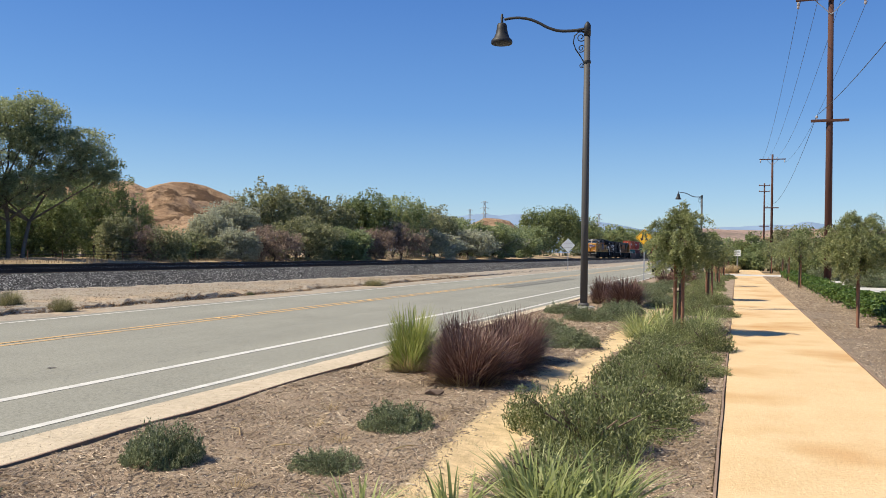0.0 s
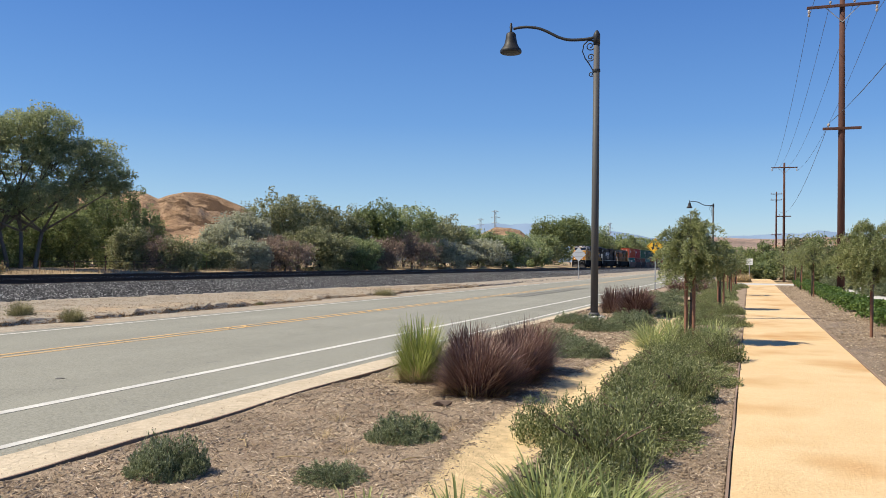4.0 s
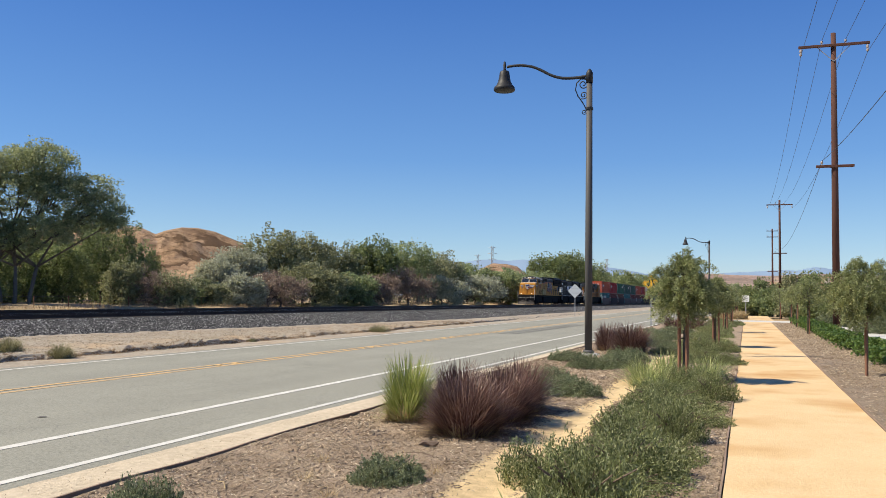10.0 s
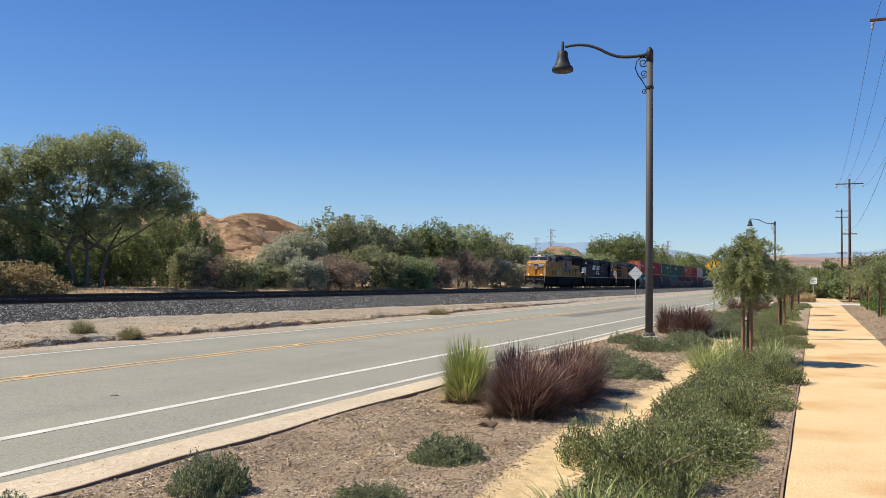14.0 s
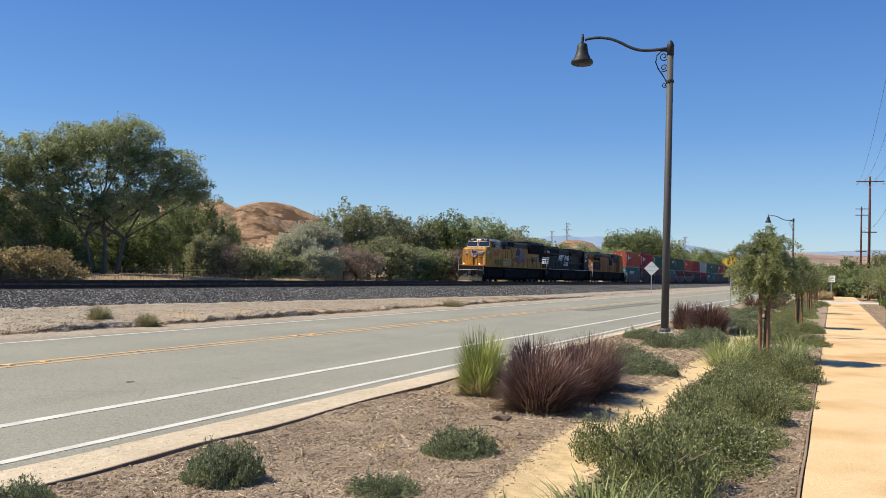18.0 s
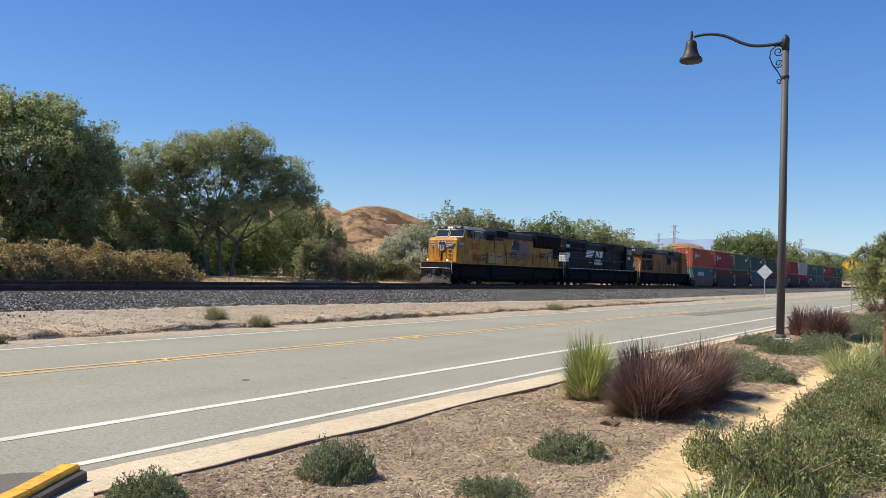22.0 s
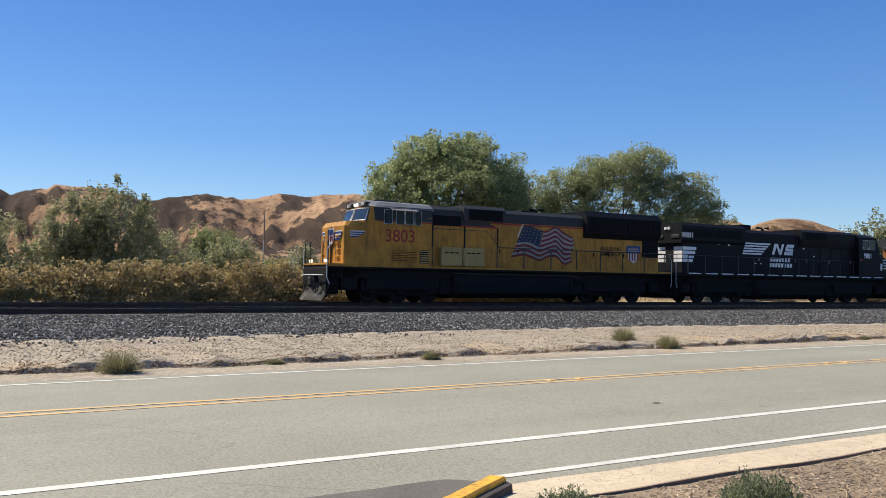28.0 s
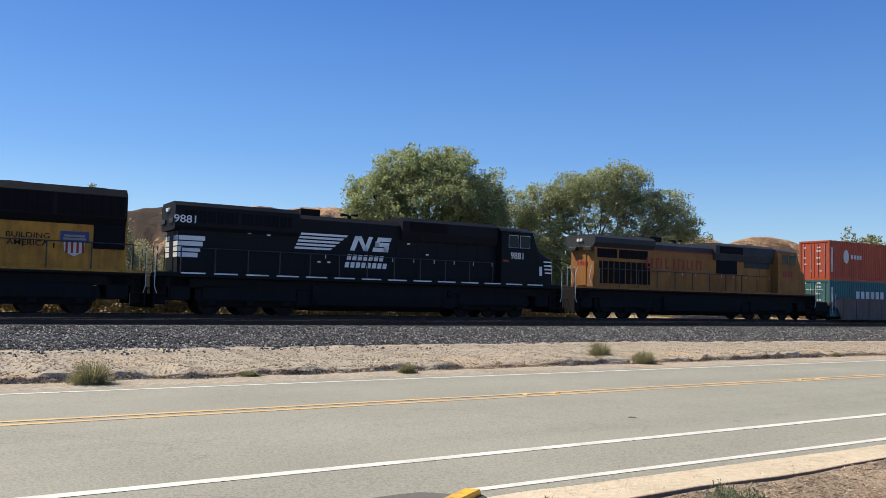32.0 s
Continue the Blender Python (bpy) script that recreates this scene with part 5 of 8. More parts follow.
for k2, (x, y, r, h, n) in enumerate(((-1.12, 4.7, 0.42, 0.44, 120), (-0.74, 4.78, 0.40, 0.42, 120), (-0.92, 4.45, 0.38, 0.38, 90), (-1.5, 4.3, 0.28, 0.3, 60), (-1.95, 4.0, 0.3, 0.34, 70), (-1.6, 15.4, 0.6, 0.58, 170), (-1.25, 14.7, 0.5, 0.5, 130),
                                      (-0.62, 16.2, 0.5, 0.55, 150), (-0.55, 17.5, 0.55, 0.55, 150), (-1.5, 18.6, 0.5, 0.5, 120), (-1.75, 17.0, 0.5, 0.5, 110), (-0.6, 30, 0.45, 0.45, 70))):
    strap_plant(x, y, r, h, n, k2)
# thin dry weeds at the edge of the trail
for k2, (x, y) in enumerate(((-2.95, 4.35), (-2.5, 4.1), (-2.9, 5.75), (-3.35, 6.2), (-3.0, 7.4), (-2.45, 6.9), (-3.6, 7.0))):
    rng = np.random.default_rng(560 + k2)
    q, _ = blades(rng, 34, 0.14, 0.13, 0.006, 0.12, 2)
    single("dry_weed", strips("dry_weed", q, 2), M_BLADE_DRY, "small tuft of dead straw-coloured weed", "weed", "dry weeds", at=Matrix.Translation((x, y, bed_z(x, y) - 0.01)))

# a lump of bark and dead twigs on the bed
single("bark_lump", Shape().hull([(0.09 * math.cos(i * 0.9) * (1 + 0.3 * (i % 3)), 0.05 * math.sin(i * 0.9), 0.01 + 0.04 * (i % 2)) for i in range(9)]), M_TWIG, "dark lump of bark lying on the mulch", "debris", at=Matrix.Translation((-2.95, 8.05, bed_z(-2.95, 8.05))))
for k2, (x, y, w, ln) in enumerate(((-3.2, 7.2, 0.4, 0.34), (-3.7, 5.6, 2.2, 0.28), (-4.2, 5.2, 1.1, 0.3), (-3.3, 5.4, 0.1, 0.24), (-2.7, 7.5, 2.8, 0.3), (-2.4, 5.6, 0.7, 0.22), (-4.0, 8.2, 1.7, 0.36))):
    z = bed_z(x, y) + 0.015
    single("dead_twig", Shape().tube([(x, y, z), (x + ln * 0.5 * math.cos(w), y + ln * 0.5 * math.sin(w), z + 0.02), (x + ln * math.cos(w + 0.2), y + ln * math.sin(w + 0.2), z + 0.004)], [0.006, 0.005, 0.002], 5), M_BLADE_DRY if k2 % 2 else M_TWIG, "dead twig lying on the mulch", "twig", "dead twigs")

# shredded bark on the bed
rng = np.random.default_rng(11)
n = 84000
yy = 3.4 + 22 * rng.uniform(0, 1, n) ** 1.7
xx = -4.58 + rng.uniform(0, 1, n) * (4.55 - 0.14 + 0.0062 * yy)
keep = np.array([abs(x - trail_mid(y)) > trail_half(y) * 1.05 + rng.normal() * 0.07 and rng.uniform() < 0.84 + 0.6 * rough(x, y, 1.3) for x, y in zip(xx, yy)])
xx, yy = xx[keep], yy[keep]
zz = np.array([bed_z(x, y) for x, y in zip(xx, yy)]) + 0.004
a = rng.uniform(0, 2 * math.pi, len(xx))
tl = rng.normal(0, 0.28, (len(xx), 2))
ca, sa, o = np.cos(a), np.sin(a), np.zeros(len(xx))
rz = np.stack([np.stack([ca, -sa, o], 1), np.stack([sa, ca, o], 1), np.stack([tl[:, 0], tl[:, 1], o + 1], 1)], 1)
size = np.stack([0.005 + 0.028 * rng.uniform(0, 1, len(xx)) ** 1.6, rng.uniform(0.001, 0.0036, len(xx)), rng.uniform(0.001, 0.003, len(xx))], 1) * (1 + np.clip(yy - 6, 0, 20) / 11)[:, None]
BOXV = [(x, y, z) for x in (-1, 1) for y in (-1, 1) for z in (-1, 1)]
BOXF = [(0, 1, 3, 2), (4, 6, 7, 5), (0, 4, 5, 1), (2, 3, 7, 6), (1, 5, 7, 3)]
single("bark_chips", soup("bark_chips", BOXV, BOXF, np.stack([xx, yy, zz], 1), rz, size), M_CHIP, "loose shreds of bark lying on the bed", "mulch", kind="stuff")
# pebbles on the sand strip, the trail and the eroded bank
n = 30000
yy = np.concatenate([3.5 + 12 * rng.uniform(0, 1, 1300) ** 1.4, rng.uniform(-3, 45, n - 1300)])
xx = np.concatenate([np.where(rng.uniform(size=1300) < 0.75, rng.uniform(-5.5, -4.66, 1300), 0), np.zeros(n - 1300)])
zz = np.zeros(n)
for i in range(n):
    if i < 1300:
        if xx[i] == 0:
            xx[i] = trail_mid(yy[i]) + rng.normal() * 0.2
            zz[i] = bed_z(xx[i], yy[i])
        else:
            u = (xx[i] + 5.5) / 0.9
            zz[i] = -0.045 + 0.045 * u + 0.004
    else:
        u = rng.uniform(0, 1)
        xx[i] = lip(yy[i]) + 0.1 + u * (toe(yy[i]) - lip(yy[i]))
        zz[i] = bank_z(xx[i], yy[i])
sz = np.where(np.arange(n) < 1300, rng.uniform(0.0015, 0.006, n), rng.uniform(0.008, 0.03, n))
single("pebbles", soup("pebbles", OCTA, OCTA_F, np.stack([xx, yy, zz], 1), turns_of(rng, n), sz[:, None] * rng.uniform(0.6, 1.2, (n, 3))), M_RUBBLE, "scattered pebbles and clods of dirt", "stones", kind="stuff")

n = 17000
yy = rng.uniform(-3, 48, n)
xx = np.array([lip(y) + 0.12 - 0.16 * abs(rng.normal()) - 0.3 * rng.uniform() ** 2 for y in yy])
zz = np.array([bank_z(x, y) for x, y in zip(xx, yy)])
single("clods", soup("clods", OCTA, OCTA_F, np.stack([xx, yy, zz], 1), turns_of(rng, n), rng.uniform(0.010, 0.032, (n, 1)) * rng.uniform(0.6, 1.2, (n, 3))), M_LIP, "broken clods along the eroded edge", "stones", kind="stuff")
# shreds of bark on the strip beyond the path
n = 22000
yy = 7 + 55 * rng.uniform(0, 1, n) ** 1.9
xx = np.array([path_right(y) for y in yy]) + 0.05 + rng.uniform(0, 1, n) * 1.9
a = rng.uniform(0, 2 * math.pi, n)
ca, sa, o = np.cos(a), np.sin(a), np.zeros(n)
tl = rng.normal(0, 0.3, (n, 2))
rz = np.stack([np.stack([ca, -sa, o], 1), np.stack([sa, ca, o], 1), np.stack([tl[:, 0], tl[:, 1], o + 1], 1)], 1)
size = np.stack([rng.uniform(0.005, 0.024, n), rng.uniform(0.0012, 0.0036, n), rng.uniform(0.001, 0.0028, n)], 1) * (1 + np.clip(yy - 10, 0, 45) / 20)[:, None]
single("bark_chips", soup("bark_chips", BOXV, BOXF, np.stack([xx, yy, 0.018 + 0 * xx], 1), rz, size), M_CHIP, "loose shreds of bark beside the path", "mulch", kind="stuff")

# tumbleweeds on the eroded bank
for k2, (x, y, z, r, h) in enumerate(((-15.9, 15.0, 0.06, 0.40, 0.5), (-14.72, 15.35, -0.05, 0.38, 0.46), (-14.5, 8.5, -0.05, 0.22, 0.28), (-14.4, 32.6, -0.05, 0.6, 0.45), (-14.58, 2.62, -0.05, 0.42, 0.54), (-14.7, -2.9, -0.05, 0.36, 0.45), (-14.9, 5.4, -0.03, 0.2, 0.14), (-14.8, 23.5, -0.03, 0.16, 0.14))):
    rng = np.random.default_rng(600 + k2)
    w = thing("roadside_weed", "round grey-green weed on the dirt bank", "weed", "roadside weeds", Matrix.Translation((x, y, z - 0.02)))
    q, _ = blades(rng, 700, r * 0.9, h, 0.012, r * 0.85, 3)
    part("stalk_tuft", strips("stalk_tuft", q, 3), M_WEED, w)
    part("foliage", sprig_mesh("leaves", rng, r * 0.9, h * 0.92, 420, 0.035, 0.014, 4), M_WEED, w)

# dead grass behind the tracks
rng = np.random.default_rng(13)
n = 22000
s = rng.uniform(12, 150, n)
side = -43.6 - rng.uniform(0, 1, n) ** 1.5 * 16
base = np.array([by_rail(a_, b_, 0.30 - RU.z * a_) for a_, b_ in zip(s, side)])
q, _ = blades(rng, n, 0.0, 0.46, 0.03, 0.34, 2)
q = q.reshape(n, 2, 4, 3) + base[:, None, None]
single("dead_grass", strips("dead_grass", q.reshape(-1, 4, 3), 2), M_BLADE_FIELD, "dead brown-tan grass behind the railway", "grass", kind="stuff")


def young_tree(x, y, r, low, top, n, seed, stakes=(-0.07, 0.06), label="young staked street tree with drooping narrow leaves", leaf_len=0.12):
    """A slim trunk between stakes with a broad crown of drooping twigs."""
    rng = np.random.default_rng(700 + seed)
    t_ = thing("young_tree", label, "tree", "young path trees", Matrix.Translation((x, y, 0.0)))
    wood = Shape()
    wood.tube([(0, 0.03, -0.1), (0.02, 0.04, low), (0.0, 0.0, (low + top) / 2), (0.02, 0, top * 0.95)], [0.035, 0.03, 0.02, 0.006], 7)
    pts = []
    n_tw = 150
    for i in range(n_tw):
        u = rng.normal(size=3)
        u /= np.linalg.norm(u)
        rr = rng.uniform(0.35, 1.0) ** 0.5
        zc = low + (top - low) * 0.56
        e = np.array([u[0] * r * rr * (1 + 0.15 * math.sin(3 * i)), u[1] * r * rr, zc + u[2] * rr * (top - low) * 0.47])
        st = np.array([0.0, 0.0, max(low, min(top * 0.9, e[2] - 0.25 - 0.3 * rng.uniform()))])
        mid = (st + e) / 2 + np.array([0, 0, 0.12])
        if i % 3 == 0:
            wood.tube([tuple(st), tuple(mid), tuple(e)], [0.009, 0.006, 0.002], 4)
        if i % 9 == 0:
            e = e * np.array([0.5, 0.5, 1.0]) + np.array([0.25 * r, 0.0, 0.16 * (top - low) * rng.uniform(0.3, 1.0)])
        tip = e + np.array([u[0] * 0.2, u[1] * 0.2, -0.22 - 0.2 * rng.uniform()])
        m = int(n / n_tw)
        q = rng.uniform(0, 1, (m, 1))
        pts.append(mid * (1 - q) ** 2 + 2 * e * q * (1 - q) + tip * q ** 2 + rng.normal(size=(m, 3)) * 0.03)
    part("trunk", wood, M_BARK, t_, smooth=True)
    pts = np.concatenate(pts)
    part("crown", quads("crown", leaves(rng, pts, leaf_len, leaf_len * 0.17, 0.9, 0.3)), M_LEAF_WILLOW, t_)
    for dx in stakes:
        part("stake", Shape().tube([(dx, 0.0, -0.1), (dx, 0.0, low + 0.35)], 0.032, 8), M_STAKE, t_, "red-brown timber stake")
        part("tie", Shape().box(min(0, dx) - 0.01, max(0, dx) + 0.01, 0.0, 0.05, low * 0.75, low * 0.75 + 0.025), M_TIE, t_, "black rubber tie")
    return t_


for k2, (x, y, r, low, top, n, st) in enumerate(((-0.97, 16.3, 0.56, 1.05, 2.46, 22000, (-0.08, 0.06)), (-0.76, 28.8, 0.5, 1.15, 2.3, 8000, (-0.05, 0.12)), (-0.65, 42, 0.55, 1.1, 2.3, 4000, (-0.08, 0.08)), (-0.5, 55, 0.6, 1.1, 2.3, 1300, (-0.08, 0.08)), (-0.3, 76, 0.7, 1.0, 2.5, 1600, (-0.08, 0.08)),
                                                 (2.47, 19.3, 0.75, 1.05, 2.5, 26000, (0.0,)), (2.95, 42.2, 0.75, 1.2, 2.6, 4600, (0.08,)), (3.1, 53, 0.7, 1.2, 2.6, 3000, (0.08,)), (3.2, 61, 0.7, 1.2, 2.6, 2400, (0.08,)), (3.3, 80, 0.8, 1.1, 2.8, 1600, (0.08,)))):
    young_tree(x, y, r, low, top, n, k2, st, leaf_len=0.085 if y < 25 else 0.14)

# hedge beside the path
HEDGE = []
for k2 in range(4):
    rng = np.random.default_rng(800 + k2)
    bl = [(0, 0, 0.3, 0.42, 0.5, 0.27), (0.15, 0.25, 0.34, 0.3, 0.3, 0.22), (-0.15, -0.2, 0.34, 0.3, 0.3, 0.22)]
    pts = blob_points(rng, bl, 1500, 0.11)
    HEDGE.append(quads("leaves", leaves(rng, pts[pts[:, 2] > 0.02], 0.085, 0.06)))
    HEDGE[-1].materials.append(M_LEAF_HEDGE)
hw_ = Shape()
for i in range(6):
    hw_.tube([(0.05 * i - 0.12, 0.04 * i - 0.1, -0.05), (0.1 * i - 0.25, 0.09 * i - 0.22, 0.35)], [0.012, 0.005], 5)
hw_ = hw_.mesh("twig_tangle")
hw_.materials.append(M_TWIG)
rng = np.random.default_rng(17)
for k2 in range(64):
    y = 12.5 + k2 * 0.8
    x = 3.35 + 0.006 * y + rng.normal() * 0.05
    h_ = thing("hedge_shrub", "leafy bright green hedge shrub beside the path", "shrub", "hedge shrubs", Matrix.Translation((x, y, 0.0)) @ pose(0, 0, 0, 0, 0, 90 * k2) @ Matrix.Diagonal((1.05, 1.0, rng.uniform(0.72, 1.02), 1)))
    part("foliage", HEDGE[k2 % 4], None, h_)
    tagged(part("twig_tangle", hw_, None, h_), kind="stuff")
# round shrubs in the parking islands
for k2, (x, y, r, h) in enumerate(((12.5, 33, 0.9, 0.6), (6.6, 47, 1.2, 0.9), (10.5, 52, 1.6, 1.0), (5.6, 58, 1.2, 1.0), (12, 60, 1.6, 1.0))):
    mound(x, y, r, h, k2, "parking_shrub", "dark rounded shrub in the parking area", "parking shrubs")
# trees beyond the driveway
for k2, (az, dist, w, h, mt) in enumerate(((-1.2, 120, 3.0, 4.6, M_LEAF_DARK), (0.3, 130, 2.6, 4.0, M_LEAF_COTTON), (-3.2, 110, 3.2, 5.2, M_LEAF_OLIVE), (-4.6, 95, 3.0, 4.6, M_LEAF_DARK), (-8.8, 70, 2.4, 3.2, M_LEAF_OLIVE), (-10.2, 66, 2.8, 3.6, M_LEAF_DARK),
                                            (2.4, 150, 2.6, 3.4, M_LEAF_OLIVE), (-6.5, 100, 2.6, 3.6, M_LEAF_OLIVE), (1.4, 110, 2.2, 2.6, M_LEAF_OLIVE), (-0.4, 92, 2.6, 2.0, M_LEAF_DARK), (-2.4, 94, 2.8, 2.4, M_LEAF_DARK), (-3.9, 90, 2.4, 2.0, M_LEAF_OLIVE), (-1.9, 104, 2.6, 3.4, M_LEAF_DARK), (-5.4, 86, 2.6, 2.2, M_LEAF_DARK), (0.9, 98, 1.8, 1.7, M_LEAF_OLIVE))):
    tree("rounded green tree beyond the driveway" if h > 2.5 else "low green shrub beyond the driveway", az, dist, [(0, 0, h * 0.7, w * 0.7, w * 0.7, h * 0.3), (-w * 0.4, 0, h * 0.45, w * 0.6, w * 0.6, h * 0.3), (w * 0.4, 0, h * 0.45, w * 0.6, w * 0.6, h * 0.3)], 9000, 0.24, 0.16, mt, trunk_r=0.12, name="tree" if h > 2.5 else "shrub", group="trees beyond the driveway", seed=900 + k2)

# ---- lamps, poles, signs ----
M_LAMP = plain("grey_lamp_paint", (0.075, 0.073, 0.072), 0.6, 0.0, 0.3)
M_LAMP_DARK = plain("dark_bronze_paint", (0.022, 0.023, 0.025), 0.55, 0.0, 0.3)
M_POLEWOOD = surf("creosoted_pole_wood", (0.05, 0.022, 0.017), (0.115, 0.054, 0.04), 1.0, 12.0, 0.9, 0.5, 0.02, stretch=(1, 1, 0.15))
M_WIRE = plain("dark_wire", (0.03, 0.03, 0.033), 0.6)
M_PORCELAIN = plain("glazed_insulator", (0.35, 0.30, 0.27), 0.3)
M_STEEL = surf("galvanised_steel", (0.30, 0.31, 0.32), (0.45, 0.46, 0.47), 2.0, 30.0, 0.5, 0.1, 0.005, metal=0.6)
M_SIGN = paint("sign_yellow", (0.78, 0.43, 0.02), 0.5, (0.4, 0.3, 0.15), 0.2)
M_SIGN_BACK = plain("bare_aluminium_sign", (0.55, 0.57, 0.58), 0.5, 0.3)
M_SIGN_WHITE = plain("white_sign_face", (0.78, 0.80, 0.76), 0.5)
M_BLACK = plain("flat_black", (0.015, 0.015, 0.015), 0.6)
M_GLASS = plain("shaded_lamp_glass", (0.10, 0.10, 0.095), 0.3)


def spiral(cx, cz, r0, r1, a0, turns, n=22):
    return [(cx + (r0 + (r1 - r0) * i / n) * math.cos(a0 + turns * 2 * math.pi * i / n), 0.0, cz + (r0 + (r1 - r0) * i / n) * math.sin(a0 + turns * 2 * math.pi * i / n)) for i in range(n + 1)]


def street_lamp(x, y, label):
    lp = thing("street_lamp", label, "street lamp", "street lamps", Matrix.Translation((x, y, 0.0)) @ pose(0, 0, 0, 0, 0, 0.7))
    part("footing", Shape().turned([(0.30, -0.15), (0.30, 0.05), (0.27, 0.07)], 20), M_CONCRETE, lp, "pale concrete footing")
    part("base_collar", Shape().turned([(0.15, 0.07), (0.15, 0.12), (0.12, 0.16)], 16), M_LAMP, lp)
    part("pole", Shape().turned([(0.10, 0.07), (0.098, 3.0), (0.08, 7.33)], 14), M_LAMP, lp, "tapered grey steel pole", True)
    part("pole_cap", Shape().turned([(0.092, 7.33), (0.092, 7.6), (0.08, 7.63), (0.055, 7.68), (0.02, 7.72)], 14), M_LAMP_DARK, lp, "dark cap with a rounded finial", True)
    arm = [(-0.06, 0, 7.53), (-0.35, 0, 7.50), (-0.75, 0, 7.52), (-1.05, 0, 7.62), (-1.35, 0, 7.79), (-1.6, 0, 7.90), (-1.9, 0, 7.96), (-2.15, 0, 7.96), (-2.3, 0, 7.94)]
    arm = [tuple(Vector(arm[max(i - 1, 0)]) * (-0.5 * u + u * u - 0.5 * u ** 3) + Vector(arm[i]) * (1 - 2.5 * u * u + 1.5 * u ** 3) + Vector(arm[i + 1]) * (0.5 * u + 2 * u * u - 1.5 * u ** 3) + Vector(arm[min(i + 2, 8)]) * (-0.5 * u * u + 0.5 * u ** 3)) for i in range(8) for u in (0, 0.25, 0.5, 0.75)] + [arm[8]]
    part("arm", Shape().tube(arm, [0.042 - 0.006 * i / 32 for i in range(33)], 10), M_LAMP_DARK, lp, "curved dark arm", True)
    sc = part("scroll_bracket", Shape().tube([(-0.06, 0, 7.45), (-0.22, 0, 7.47), (-0.35, 0, 7.35), (-0.38, 0, 7.17), (-0.31, 0, 6.99), (-0.2, 0, 6.83), (-0.1, 0, 6.65), (-0.08, 0, 6.57)], 0.017, 7), M_LAMP_DARK, lp, "wrought scroll bracket", True)
    part("scroll", Shape().tube(spiral(-0.17, 7.31, 0.15, 0.03, 1.9, -1.6), 0.015, 6), M_LAMP_DARK, sc, smooth=True)
    part("scroll", Shape().tube(spiral(-0.16, 7.01, 0.11, 0.025, 4.1, 1.5), 0.014, 6), M_LAMP_DARK, sc, smooth=True)
    part("scroll", Shape().tube(spiral(-0.14, 6.55, 0.075, 0.02, 0.4, -1.4), 0.013, 6), M_LAMP_DARK, sc, smooth=True)
    part("clamp_ring", Shape().turned([(0.098, 6.59), (0.104, 6.61), (0.104, 6.65), (0.098, 6.67)], 14), M_LAMP_DARK, lp)
    part("stem", Shape().turned([(0.03, 7.81), (0.045, 7.85), (0.035, 7.89), (0.045, 8.01), (0.03, 8.03), (0.035, 8.08), (0.012, 8.11)], 10, (-2.37, 0, 0)), M_LAMP_DARK, lp, smooth=True)
    bell = part("bell_shade", Shape().turned([(0.05, 7.85), (0.11, 7.83), (0.135, 7.79), (0.15, 7.67), (0.175, 7.55), (0.225, 7.43), (0.285, 7.37), (0.298, 7.34), (0.295, 7.28), (0.27, 7.26)], 24, (-2.37, 0, 0)), M_LAMP_DARK, lp, "bell-shaped metal shade", True)
    part("lens", Shape().turned([(0.24, 7.29), (0.2, 7.285), (0.1, 7.28)], 18, (-2.37, 0, 0)), M_GLASS, bell, "dull glass lens", True)
    return lp


street_lamp(-3.78, 22.35, "tall lamp post with a bell shade on a curved arm")
street_lamp(-3.0, 91.0, "distant lamp post with a bell shade on a curved arm")


def utility_pole(x, y, top, arms, label, r=0.17, wood=None):
    p = thing("utility_pole", label, "utility pole", "utility poles", Matrix.Translation((x, y, 0)))
    part("pole", Shape().turned([(r, -0.3), (r * 0.85, top * 0.5), (r * 0.65, top)], 12), wood or M_POLEWOOD, p, smooth=True)
    for z, half, pins in arms:
        c = part("crossarm", Shape().box(-half, half, -0.2, -0.09, z - 0.06, z + 0.06, 0.012), M_POLEWOOD, p)
        for q in pins:
            part("insulator", Shape().turned([(0.02, 0.05), (0.02, 0.12), (0.055, 0.14), (0.06, 0.2), (0.035, 0.24)], 8, (q, -0.145, z)), M_PORCELAIN, c)
        if half > 1:
            for sx in (-1, 1):
                part("hanging_insulator", Shape().turned([(0.02, -0.42), (0.06, -0.38), (0.06, -0.3), (0.03, -0.27), (0.06, -0.22), (0.06, -0.14), (0.02, -0.06)], 8, (sx * 1.4, -0.145, z)), M_PORCELAIN, c)
                part("brace", Shape().tube([(sx * 0.7, -0.1, z - 0.04), (0, -0.13, z - 0.75)], 0.02, 5), M_STEEL, p)
    return p


POLES = [(3.7, -28.0, 13.9), (4.13, 41.8, 13.9), (4.6, 110.0, 13.9)]
for i, (x, y, h) in enumerate(POLES):
    utility_pole(x, y, h, [(h - 0.6, 1.5, (-0.5, 0.5)), (7.7 if y < 100 else 7.35, 0.8, (-0.55,))], "tall brown wooden utility pole with two crossarms")
third = utility_pole(5.1, 150.0, 13.6, [(13.2, 0.9, (-0.8, 0.8)), (12.2, 0.9, (-0.8, 0.8)), (6.4, 0.8, (-0.6, 0.6))], "brown wooden utility pole with equipment arms")
utility_pole(-113.4, 39.3, 11.2, [], "bare grey wooden pole below the scrubby hills", 0.12, M_BARK_PALE)
